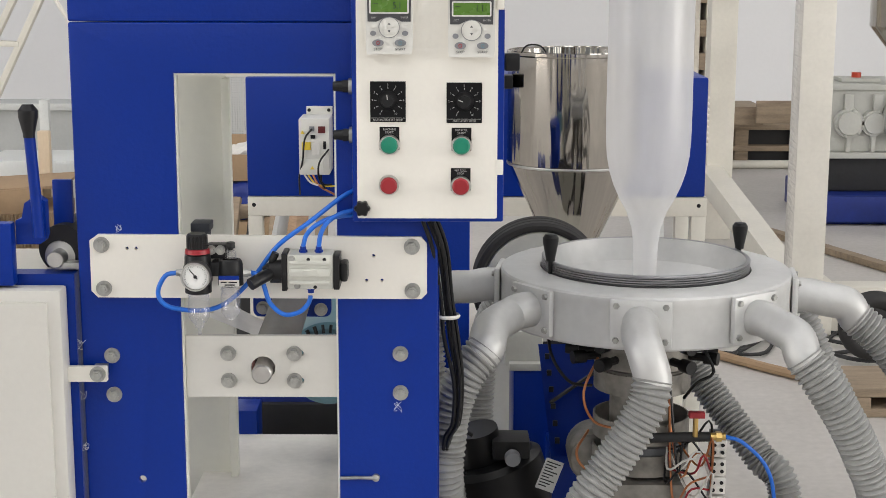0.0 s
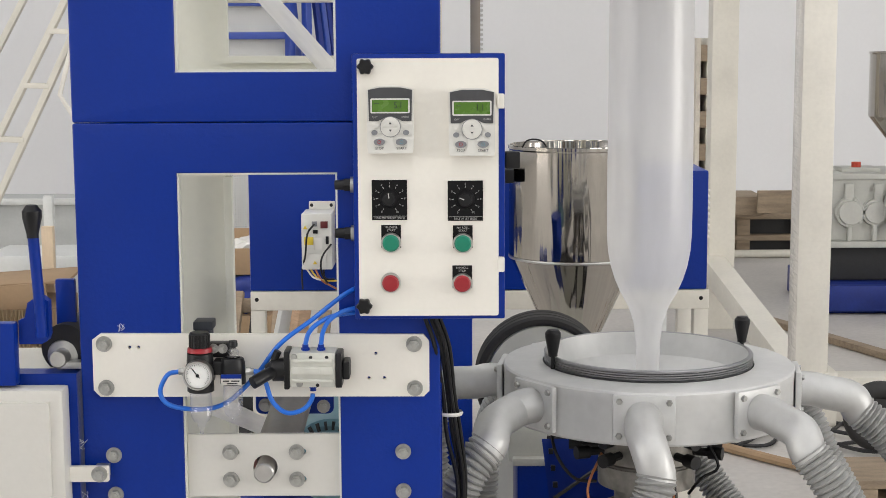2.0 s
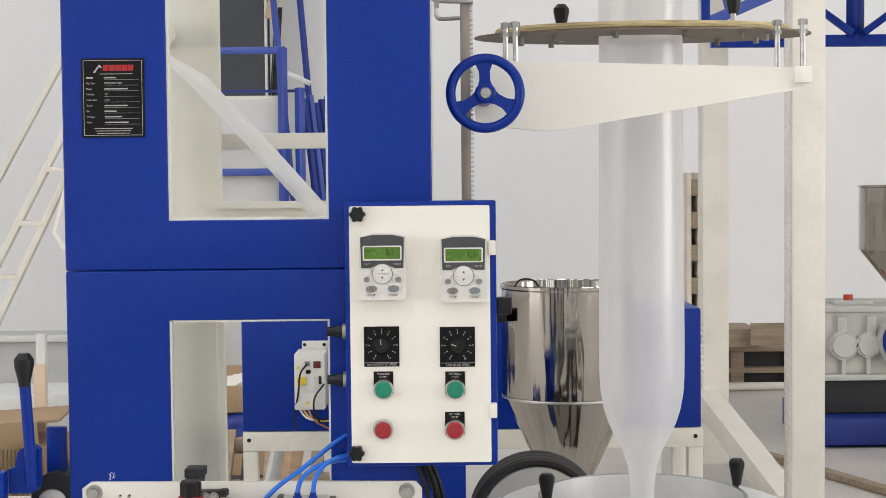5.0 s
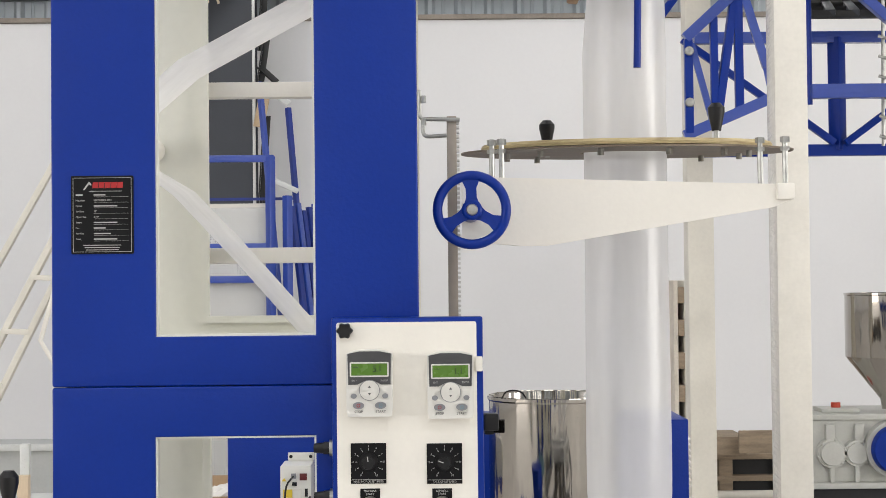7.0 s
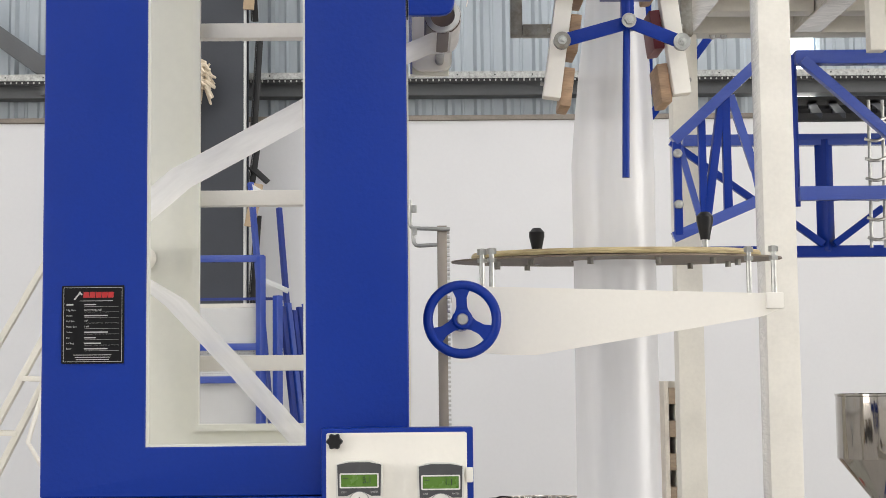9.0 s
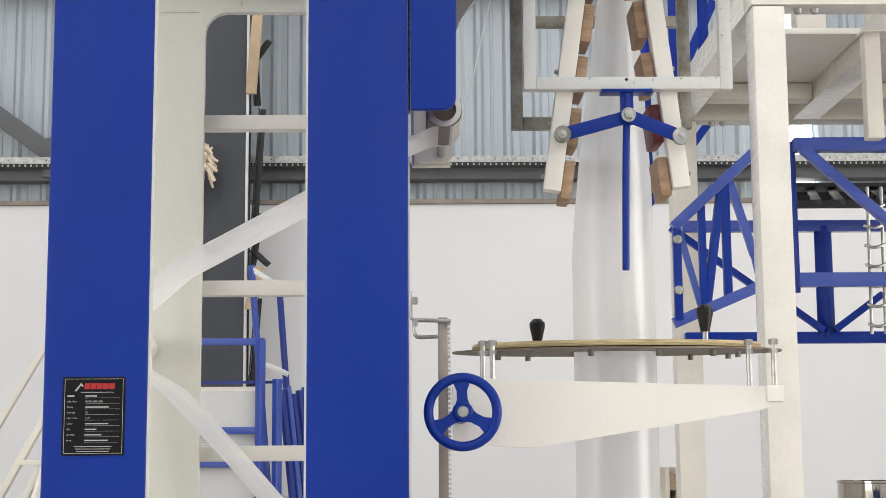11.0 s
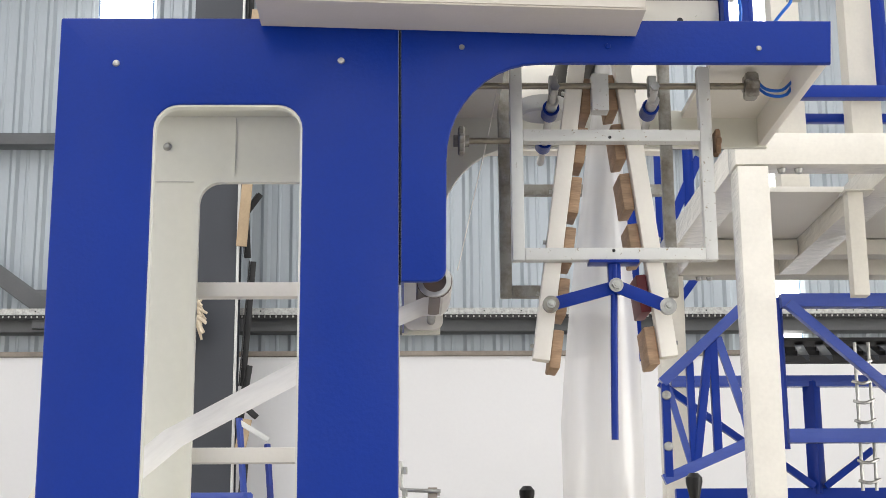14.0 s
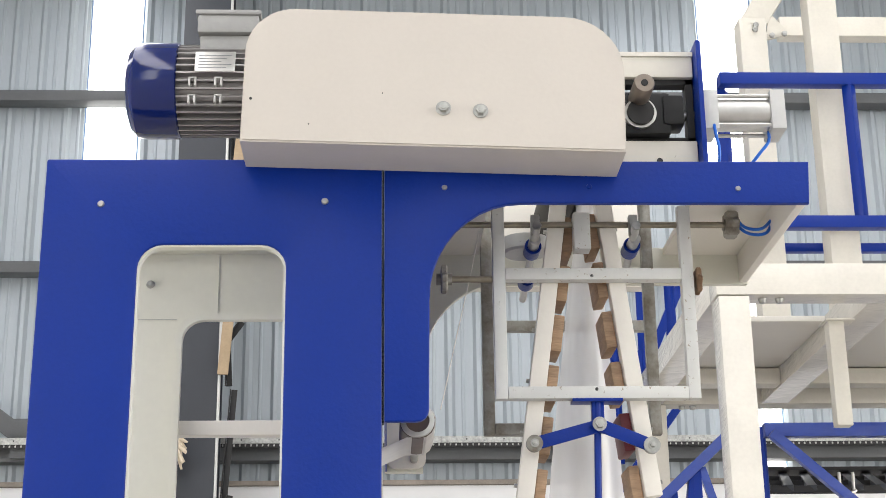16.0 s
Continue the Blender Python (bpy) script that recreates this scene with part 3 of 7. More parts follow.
for x, z in ((-0.471, 2.55), (-0.097, 2.555)):
    bm = B()
    spin(bm, [(0, -0.004), (0.005, -0.0035), (0.0062, 0)], (x, 0, z), 14, "y")
    part("screw_cap", bm, ZINC, upper)
bm = B()
spin(bm, [(0, -0.01), (0.005, -0.009), (0.0085, 0)], (-0.458, 0.47, 2.553), 16, "y")
part("bolt_head", bm, ZINC, tower)
for x, z in ((-0.5185, 0.909), (-0.063, 0.913), (-0.5175, 0.845), (-0.063, 0.849)):
    shared("bolt", BOLT, lower, (x, 0, z))
bm = B()
tube(bm, [(-0.16, -0.004, 0.708), (-0.13, -0.005, 0.709), (-0.104, -0.004, 0.708)], 0.003, 8)
spin(bm, [(0, -0.008), (0.006, -0.006), (0.0065, 0)], (-0.103, 0, 0.708), 12, "y")
part("pin", bm, ZINC, lower, "thin bright latch pin")

# name plate
bm = B()
plate(bm, rounded(-0.535, -0.439, 1.6355, 1.756, 0.002), [], -0.002, 0.001)
label = solid("name_plate", bm, LABEL, "black machine name plate with white and red print", "name plate", (-0.487, 0, 1.69))
bm = B()
plate(bm, rect(-0.532, -0.442, 1.6385, 1.753), [rect(-0.5314, -0.4426, 1.6391, 1.7524)], -0.0024, -0.0015)
part("border", bm, LABELTXT, label)
bm = B()
plate(bm, [(-0.517, 1.734), (-0.507, 1.747), (-0.503, 1.742), (-0.505, 1.741), (-0.507, 1.743), (-0.514, 1.734)], [], -0.0026, -0.0015)
part("emblem", bm, LABELTXT, label)
bm = B()
x = -0.502
for k in range(5):
    plate(bm, [(x, 1.737), (x + 0.0085, 1.737), (x + 0.0093, 1.746), (x + 0.0008, 1.746)], [], -0.0026, -0.0015)
    x += 0.0095
part("emblem", bm, LABELRED, label, "red brand block")
bm = B()
plate(bm, rect(-0.507, -0.456, 1.7318, 1.7326), [], -0.0026, -0.0015)
part("line", bm, LABELTXT, label)
ROWS = (("", None), ("Mfg. Date", "SEPTEMBER 2021"), ("Model", None), ("Roll Size", '12"'), ("Motor Size", "5 HP"), ("Screw", None), ("Die", None), ("Air Ring", None), ("Panel", None))
for i, (k, v) in enumerate(ROWS):
    z = 1.7265 - i * 0.0085
    if k:
        words("lettering", k, 0.0036, (-0.5275, -0.0026, z), label, LABELTXT, "LEFT")
    else:
        bm = B()
        plate(bm, rect(-0.5275, -0.517, z - 0.0012, z + 0.0012), [], -0.0026, -0.0015)
        part("print_bar", bm, LABELTXT, label)
    if v:
        words("lettering", v, 0.0038, (-0.5, -0.0026, z), label, LABELTXT, "LEFT")
    else:
        bm = B()
        plate(bm, rect(-0.5, -0.5 + (0.012, 0.02, 0.03)[i % 3] + 0.006, z - 0.0009, z + 0.0009), [], -0.0026, -0.0015)
        part("print_bar", bm, LABELTXT, label)
    bm = B()
    plate(bm, rect(-0.5, -0.447, z - 0.0031, z - 0.0028), [], -0.0024, -0.0015)
    part("line", bm, LABELTXT, label)
for i in range(3):
    bm = B()
    plate(bm, rect(-0.516 + 0.002 * i, -0.458 - 0.002 * i, 1.6485 - i * 0.0036, 1.6495 - i * 0.0036), [], -0.0024, -0.0015)
    part("print_bar", bm, LABELTXT, label)

# film web inside the tower
roller = thing("idler_roller", (-0.452, 0.25, 1.83), "small pale idler roller inside the tower", "roller")
bm = B()
cyl(bm, (-0.492, 0.06, 1.835), (-0.492, 0.46, 1.835), 0.022, n=24)
part("roller_body", bm, CREAM, roller)
bm = B()
cyl(bm, (-0.492, 0.045, 1.835), (-0.492, 0.475, 1.835), 0.007, n=12)
part("axle", bm, ZINC, roller)


def web(pts, y0, y1, name, label):
    bm = B()
    rows = []
    for k in range(9):
        y = y0 + (y1 - y0) * k / 8
        rows.append([bm.verts.new((x, y, z + 0.0008 * math.sin(k * 1.9 + i) + (y - 0.25) * (0.1 if z < 1.77 else 0))) for i, (x, z) in enumerate(pts)])
    for a, b in zip(rows, rows[1:]):
        for i in range(len(pts) - 1):
            bm.faces.new((a[i], a[i + 1], b[i + 1], b[i]))
    return solid(name, bm, FILM, label, "film", (pts[0][0], y0, pts[0][1]))


up = [(-0.10, 2.118), (-0.178, 2.07), (-0.392, 1.955), (-0.505, 1.858)]
arc = [(-0.492 + 0.0235 * math.cos(radians(a)), 1.835 + 0.0235 * math.sin(radians(a))) for a in (125, 150, 180, 210, 232)]
down = [(-0.40, 1.742), (-0.30, 1.635), (-0.195, 1.515), (-0.13, 1.45)]
web(up + arc + down, 0.14, 0.36, "film_web", "milky flat film web running over the idler roller")

# pneumatic mounting plate
mount = thing("mounting_plate", (-0.28, -0.008, 1.05), "cream steel plate bolted across the blue columns", "plate")
bm = B()
holes = [circle(x, z, 0.0026, 8) for x, z in ((-0.104, 1.072), (-0.115, 1.033), (-0.091, 1.033), (-0.487, 1.083), (-0.473, 1.083))]
plate(bm, [(-0.545, 1.015), (-0.535, 1.0045), (-0.03, 1.003), (-0.021, 1.012), (-0.021, 1.09), (-0.03, 1.1015), (-0.532, 1.1045), (-0.545, 1.095)], holes, -0.008, 0)
part("plate_body", bm, CREAM, mount)
for x, z in ((-0.5265, 1.0885), (-0.0445, 1.0865), (-0.525, 1.019), (-0.0435, 1.0165)):
    shared("bolt", BOLT, mount, (x, -0.008, z))

# bearing plate between the columns
bear = thing("bearing_plate", (-0.285, 0.02, 0.885), "grey-white slotted plate holding a roller shaft", "plate")
bm = B()
slots = [circle(-0.282, 0.885, 0.0195, 20)] + [rounded(x - 0.008, x + 0.014, z - 0.005, z + 0.005, 0.0049) for x in (-0.337, -0.231) for z in (0.865, 0.91)]
plate(bm, rect(-0.4045, -0.1645, 0.838, 0.938), slots, 0.012, 0.022)
part("plate_body", bm, CABINET, bear)
for x in (-0.337, -0.232):
    for z in (0.865, 0.9095):
        shared("bolt", BOLT, bear, (x, 0.012, z))
bm = B()
spin(bm, [(0, -0.012), (0.0135, -0.012), (0.016, -0.009), (0.016, 0.3)], (-0.282, 0.0, 0.881), 22, "y")
part("shaft", bm, STEEL, bear)

# ---- control panel ----
PY = -0.05
panel = thing("control_panel", (-0.02, 0.0, 1.33), "blue control box with a cream door of keypads and buttons", "control panel")
bm = B()
box(bm, -0.1335, 0.0955, PY + 0.006, 0.0, 1.132, 1.534, 0.003)
part("enclosure", bm, BLUE, panel)
bm = B()
plate(bm, rounded(-0.1255, 0.0855, 1.139, 1.527, 0.003), [], PY - 0.004, PY + 0.006)
door = part("door", bm, CREAM, panel, "cream door")
for z in (1.463, 1.217):
    bm = B()
    box(bm, 0.083, 0.0945, PY - 0.008, PY + 0.006, z - 0.011, z + 0.011, 0.002)
    part("hinge", bm, CREAM, panel)
for x, z in ((-0.1125, 1.515), (-0.118, 1.155)):
    bm = B()
    lobed(bm, (x, PY - 0.0105, z), "y", 0.0125, 6, 0.1, 0.0068)
    part("door_knob", bm, BLACK, door, "black lobed door knob")
FY = PY - 0.004
for n, (xc, zt, digits) in enumerate(((-0.0755, 1.487, "5.1"), (0.0455, 1.483, "1.1"))):
    bm = B()
    plate(bm, [(xc - 0.0325, zt - 0.1), (xc + 0.0325, zt - 0.1), (xc + 0.0345, zt - 0.09), (xc + 0.0345, zt - 0.006), (xc + 0.02, zt - 0.001), (xc, zt), (xc - 0.02, zt - 0.001), (xc - 0.0345, zt - 0.006), (xc - 0.0345, zt - 0.09)], [], FY - 0.018, FY)
    pad = part("keypad", bm, KEYWHITE, door, "grey and white drive keypad with a green display")
    bm = B()
    plate(bm, [(xc - 0.0315, zt - 0.052), (xc - 0.018, zt - 0.052), (xc - 0.008, zt - 0.047), (xc + 0.008, zt - 0.047), (xc + 0.018, zt - 0.052), (xc + 0.0315, zt - 0.052), (xc + 0.0325, zt - 0.006), (xc + 0.015, zt - 0.0025), (xc - 0.015, zt - 0.0025), (xc - 0.0325, zt - 0.006)], [], FY - 0.0192, FY - 0.017)
    part("fascia", bm, KEYGREY, pad)
    bm = B()
    plate(bm, rounded(xc - 0.029, xc + 0.029, zt - 0.0405, zt - 0.0185, 0.002), [rect(xc - 0.0268, xc + 0.0268, zt - 0.0385, zt - 0.0205)], FY - 0.0205, FY - 0.018)
    part("display_frame", bm, KEYWHITE, pad)
    bm = B()
    plate(bm, rect(xc - 0.0268, xc + 0.0268, zt - 0.0385, zt - 0.0205), [], FY - 0.0197, FY - 0.0185)
    part("display", bm, LCD, pad)
    words("lettering", digits, 0.014, (xc + 0.012, FY - 0.0202, zt - 0.029), pad, LCDTXT, squeeze=0.8)
    bm = B()
    plate(bm, rect(xc - 0.024, xc - 0.016, zt - 0.0265, zt - 0.0255), [], FY - 0.0202, FY - 0.0188)
    part("print_bar", bm, LCDTXT, pad)
    bm = B()
    plate(bm, circle(xc, zt - 0.0605, 0.0145, 24), [], FY - 0.0205, FY - 0.017)
    part("rocker_key", bm, KEYWHITE, pad)
    bm = B()
    plate(bm, circle(xc, zt - 0.0605, 0.0155, 28), [circle(xc, zt - 0.0605, 0.0146, 28)], FY - 0.0196, FY - 0.0175)
    part("rocker_groove", bm, KEYMID, pad)
    for dz, sg in ((0.0053, 1), (-0.0053, -1)):
        bm = B()
        plate(bm, [(xc - 0.0112, zt - 0.0605 + dz - 0.0042 * sg), (xc + 0.0112, zt - 0.0605 + dz - 0.0042 * sg), (xc + 0.007, zt - 0.0605 + dz + 0.0042 * sg), (xc - 0.007, zt - 0.0605 + dz + 0.0042 * sg)], [], FY - 0.0222, FY - 0.02)
        part("arrow_key", bm, KEYWHITE, pad)
        bm = B()
        plate(bm, [(xc - 0.0022, zt - 0.0605 + dz - 0.0013 * sg), (xc + 0.0022, zt - 0.0605 + dz - 0.0013 * sg), (xc, zt - 0.0605 + dz + 0.002 * sg)], [], FY - 0.0225, FY - 0.022)
        part("arrow", bm, KEYGREY, pad)
    for dx, dz, rx, rz, mt in ((-0.0235, -0.069, 0.0045, 0.0038, KEYMID), (0.0235, -0.069, 0.0045, 0.0038, KEYMID), (-0.0165, -0.083, 0.0085, 0.0052, KEYMID), (0.0165, -0.083, 0.0085, 0.0052, KEYMID)):
        bm = B()
        plate(bm, [(xc + dx + rx * math.cos(a), zt + dz + rz * math.sin(a)) for a in [2 * math.pi * i / 18 for i in range(18)]], [], FY - 0.021, FY - 0.017)
        part("round_key", bm, mt, pad)
    for dx, mt in ((-0.0165, RED), (0.0165, TEAL)):
        bm = B()
        plate(bm, circle(xc + dx, zt - 0.083, 0.0028, 12), [circle(xc + dx, zt - 0.083, 0.0019, 12)], FY - 0.0214, FY - 0.0208)
        part("key_mark", bm, mt, pad)
    for sg in (-1, 1):
        bm = B()
        plate(bm, [(xc + sg * 0.0155, zt - 0.0555), (xc + sg * 0.0275, zt - 0.0555), (xc + sg * 0.025, zt - 0.0615), (xc + sg * 0.019, zt - 0.0615)][::sg], [], FY - 0.0205, FY - 0.017)
        part("soft_key", bm, KEYWHITE, pad)
    words("lettering", "STOP", 0.0052, (xc - 0.0165, FY - 0.0184, zt - 0.0925), pad, KEYGREY)
    words("lettering", "START", 0.0052, (xc + 0.0165, FY - 0.0184, zt - 0.0925), pad, KEYGREY)
    words("lettering", "EXIT", 0.0038, (xc - 0.0225, FY - 0.0196, zt - 0.0462), pad, LABELTXT)
    words("lettering", "ENTER", 0.0038, (xc + 0.0225, FY - 0.0196, zt - 0.0462), pad, LABELTXT)
for xc, zc, turn, text in ((-0.0785, 1.318, 96, "MAIN MOTOR SET SPEED"), (0.0355, 1.3165, 160, "TAKE UP SET SPEED")):
    bm = B()
    plate(bm, rect(xc - 0.0265, xc + 0.0265, zc - 0.0325, zc + 0.028), [], FY - 0.0015, FY)
    dial = part("speed_dial", bm, LABEL, door, "black scale plate with a turning knob")
    bm = B()
    spin(bm, [(0, -0.017), (0.0095, -0.017), (0.0105, -0.012), (0.0125, -0.006), (0.0145, -0.0015)], (xc, FY, zc), 30, "y")
    knob = part("knob", bm, BLACK, dial)
    bm = B()
    a = radians(turn)
    bar(bm, (xc + 0.002 * math.cos(a), FY - 0.0172, zc + 0.002 * math.sin(a)), (xc + 0.0098 * math.cos(a), FY - 0.0172, zc + 0.0098 * math.sin(a)), 0.0014, 0.001, up=(0, 1, 0))
    part("pointer", bm, LABELTXT, dial)
    bm = B()
    for k in range(11):
        a = radians(240 - 30 * k)
        bar(bm, (xc + 0.0172 * math.cos(a), FY - 0.0017, zc + 0.0172 * math.sin(a)), (xc + 0.0205 * math.cos(a), FY - 0.0017, zc + 0.0205 * math.sin(a)), 0.0009, 0.0006, up=(0, 1, 0))
    part("scale_marks", bm, LABELTXT, dial)
    for k in range(11):
        a = radians(240 - 30 * k)
        words("numeral", str(k), 0.0042, (xc + 0.0232 * math.cos(a), FY - 0.0017, zc + 0.0232 * math.sin(a)), dial, LABELTXT)
    bm = B()
    plate(bm, rect(xc - 0.0255, xc + 0.0255, zc - 0.0268, zc - 0.0262), [], FY - 0.0018, FY - 0.001)
    part("line", bm, LABELTXT, dial)
    words("lettering", text, 0.0044, (xc, FY - 0.0017, zc - 0.0295), dial, LABELTXT, squeeze=0.92)
for xc, zc, mt, text in ((-0.0765, 1.2515, GREEN, "MACHINE\nSTART"), (0.0315, 1.2505, GREEN, "NIP ROLL\nSTART"), (-0.0775, 1.1905, RED, ""), (0.0305, 1.1895, RED, "NIP ROLL\nSTOP")):
    if text:
        bm = B()
        plate(bm, rect(xc - 0.0148, xc + 0.0148, zc - 0.008, zc + 0.0265), [], FY - 0.0014, FY)
        tag = part("legend_plate", bm, LABEL, door)
        words("lettering", text, 0.0046, (xc, FY - 0.0017, zc + 0.0205), tag, LABELTXT, squeeze=0.95)
    bm = B()
    spin(bm, [(0.0128, -0.009), (0.0142, -0.009), (0.0152, -0.006), (0.0152, 0)], (xc, FY - 0.0014, zc), 30, "y")
    bez = part("button_bezel", bm, STEEL, door, "chrome bezel")
    bm = B()
    spin(bm, [(0, -0.0128), (0.0105, -0.0125), (0.0127, -0.0105), (0.0128, -0.004)], (xc, FY - 0.0014, zc), 30, "y")
    part("push_button", bm, mt, bez)
for z, mt in ((1.336, BLACK), (1.262, ZINC)):
    bm = B()
    cyl(bm, (-0.1335, -0.022, z), (-0.148, -0.022, z), 0.0105, n=6)
    cyl(bm, (-0.148, -0.022, z), (-0.163, -0.022, z), 0.0085, 0.007, n=16)
    part("cable_gland", bm, BLACK, panel)
    bm = B()
    cyl(bm, (-0.1335, -0.022, z), (-0.139, -0.022, z), 0.0125, n=16)
    part("gland_nut", bm, ZINC, panel)
for x, z in ((0.099, 1.372),):
    bm = B()
    box(bm, x - 0.003, x + 0.02, -0.035, -0.008, z - 0.012, z + 0.014, 0.003)
    part("latch", bm, BLACK, panel)

# ---- cantilever at the tower's head ----
cant = thing("cantilever_frame", (0.36, 0.25, 2.4), "blue cantilever head frame bolted beside the tower top", "machine frame")
arcpts = [(0.235 - 0.157 * math.sin(radians(a)), 2.553 - 0.17 * (1 - math.cos(radians(a)))) for a in range(0, 91, 9)]
outline = [(0.003, 2.629), (0.003, 2.178), (0.052, 2.178)] + [(0.055 + 0.021 * math.sin(radians(a)), 2.199 - 0.021 * math.cos(radians(a))) for a in (20, 45, 70, 90)] + arcpts[::-1] + [(0.727, 2.553), (0.732, 2.629)]
bm = B()
plate(bm, outline, [], 0, 0.012)
folded(bm, 0, 0.003)
part("front_plate", bm, BLUE, cant)
for x, z in ((0.105, 2.580), (0.606, 2.579), (0.351, 2.582)):
    bm = B()
    spin(bm, [(0, -0.003), (0.004, -0.0025), (0.005, 0)], (x, 0, z), 12, "y")
    part("screw_cap", bm, ZINC if x != 0.351 else BLUE, cant)
rear = [(0.003, 2.629), (0.003, 2.178), (0.076, 2.178), (0.078, 2.383)] + arcpts[::-1][1:] + [(0.727, 2.553), (0.732, 2.629)]
bm = B()
plate(bm, rear, [], 0.47, 0.485)
part("rear_plate", bm, GREYWHITE, cant, "cream rear plate")
bm = B()
box(bm, 0.71, 0.726, 0.012, 0.47, 2.556, 2.62, 0.002)
part("end_plate", bm, CREAM, cant)
bm = B()
box(bm, 0.56, 0.71, 0.012, 0.47, 2.614, 2.626)
part("top_plate", bm, CREAM, cant)
bm = B()
box(bm, 0.003, 0.19, 0.012, 0.47, 2.614, 2.626)
part("top_plate", bm, CREAM, cant)
# Side plate added unseen to block light through the joint
bm = B()
box(bm, 0.003, 0.007, 0.012, 0.47, 2.18, 2.614)
part("side_plate", bm, BLUE, cant)
# Black strip added to draw the shade inside the joint gap
bm = B()
box(bm, -0.0005, 0.0025, 0.02, 0.04, 2.18, 2.62)
part("joint_dark_fill", bm, BLACKM, cant)

# belt guard on top
tilt = Matrix.Translation((0.084, 0, 2.61)) @ Matrix.Rotation(radians(1.6), 4, "Y") @ Matrix.Translation((-0.084, 0, -2.61))
guard = thing("belt_guard", (0.084, -0.06, 2.62), "cream sheet-metal belt guard with rounded top corners", "guard")
shape = [(-0.231, 2.607), (0.398, 2.607)] + [(0.298 + 0.1 * math.cos(radians(a)), 2.748 + 0.1 * math.sin(radians(a))) for a in range(0, 91, 10)] + [(-0.151 + 0.08 * math.cos(radians(a)), 2.768 + 0.08 * math.sin(radians(a))) for a in range(90, 181, 10)]
bm = B()
plate(bm, shape, [], -0.12, -0.004)
es = [e for e in bm.edges if all(abs(v.co.y + 0.12) < 1e-5 for v in e.verts) and len(e.link_faces) == 2 and e.calc_face_angle(0) > 1]
bmesh.ops.bevel(bm, geom=es, offset=0.003, segments=2, affect="EDGES")
bm.transform(tilt)
part("guard_shell", bm, BEIGE, guard)
for x, z in ((0.1, 2.673), (0.161, 2.6685)):
    shared("bolt", BOLT, guard, (x, -0.12, z))
for x, z, r in ((-0.12, 2.645, 0.0012), (0.0, 2.7, 0.001), (-0.215, 2.69, 0.0025)):
    bm = B()
    spin(bm, [(0, -0.0012), (r, -0.001), (r, 0.002)], (x, -0.12, z), 8, "y")
    part("rust_spot", bm, BLACKM, guard)

# drive motor
motor = thing("drive_motor", (-0.33, 0.1, 2.64), "finned grey electric motor with a glossy blue fan cowl", "motor")
MZ = 2.801
bm = B()
spin(bm, [(0, -0.452), (0.055, -0.452), (0.072, -0.447), (0.083, -0.436), (0.086, -0.42), (0.086, -0.362), (0.083, -0.36)], (0, 0.1, MZ), 48, "x")
cowl = part("fan_cowl", bm, mat("glossy_blue", (0.004, 0.014, 0.115), 0.09, vary=0.06, scale=4, bump=0.02), motor)
bm = B()
spin(bm, [(0.066, -0.362), (0.066, -0.2)], (0, 0.1, MZ), 40, "x")
CASTING = mat("motor_casting", (0.40, 0.385, 0.385), 0.45, 0.5, vary=0.15, scale=20)
body = part("motor_body", bm, CASTING, motor)
for k in range(36):
    a = radians(k * 10)
    m = Matrix.Translation((0, 0.1, MZ)) @ Matrix.Rotation(a, 4, "X")
    fm = B()
    box(fm, -0.36, -0.2, -0.0016, 0.0016, 0.064, 0.083, 0, m)
    part("cooling_fin", fm, CASTING, body)
bm = B()
box(bm, -0.324, -0.226, 0.045, 0.155, 2.85, 2.886, 0.004)
part("terminal_base", bm, BOXGREY, motor)
bm = B()
box(bm, -0.328, -0.220, 0.035, 0.165, 2.887, 2.921, 0.004)
box(bm, -0.332, -0.216, 0.031, 0.169, 2.921, 2.930, 0.003)
part("terminal_box", bm, BOXGREY, motor)
bm = B()
m = Matrix.Translation((0, 0.1, MZ)) @ Matrix.Rotation(radians(77), 4, "X")
box(bm, -0.327, -0.257, -0.022, 0.022, 0.084, 0.0865, 0.0008, m)
mplate = part("rating_plate", bm, STEEL, motor, "bright printed rating plate")
for k in range(5):
    bm = B()
    box(bm, -0.321, -0.263 - 0.009 * (k % 3), 0.012 - 0.0065 * k, 0.0135 - 0.0065 * k, 0.0865, 0.0869, 0, m)
    part("print_bar", bm, KEYMID, mplate)
bm = B()
box(bm, -0.228, -0.16, 0.05, 0.15, 2.63, 2.76, 0.003)
part("motor_foot", bm, BLACKM, motor)
for z in (2.783, 2.75):
    for x in (-0.33, -0.285):
        bm = B()
        box(bm, x - 0.007, x - 0.003, 0.012, 0.022, z - 0.009, z + 0.004, 0.001)
        box(bm, x + 0.003, x + 0.007, 0.012, 0.022, z - 0.009, z + 0.004, 0.001)
        box(bm, x - 0.007, x + 0.007, 0.012, 0.022, z + 0.004, z + 0.007, 0.001)
        part("foot_lug", bm, ALU, motor)

# nip roller unit at the right of the guard
nip = thing("nip_roller_unit", (0.49, 0.25, 2.62), "cream channel frame with black bearing block and nip rollers", "roller unit")
bm = B()
box(bm, 0.05, 0.562, 0.09, 0.13, 2.828, 2.876, 0.003)
box(bm, 0.05, 0.562, 0.085, 0.0898, 2.868, 2.876)
part("upper_rail", bm, SCUFFCREAM, nip)
bm = B()
box(bm, 0.05, 0.562, 0.09, 0.13, 2.632, 2.704, 0.003)
part("lower_rail", bm, SCUFFCREAM, nip)
bm = B()
spin(bm, [(0, -0.001), (0.0055, -0.001), (0.0055, 0.001)], (0.492, 0.0895, 2.665), 14, "y")
part("drilled_hole", bm, BLACKM, nip)
bm = B()
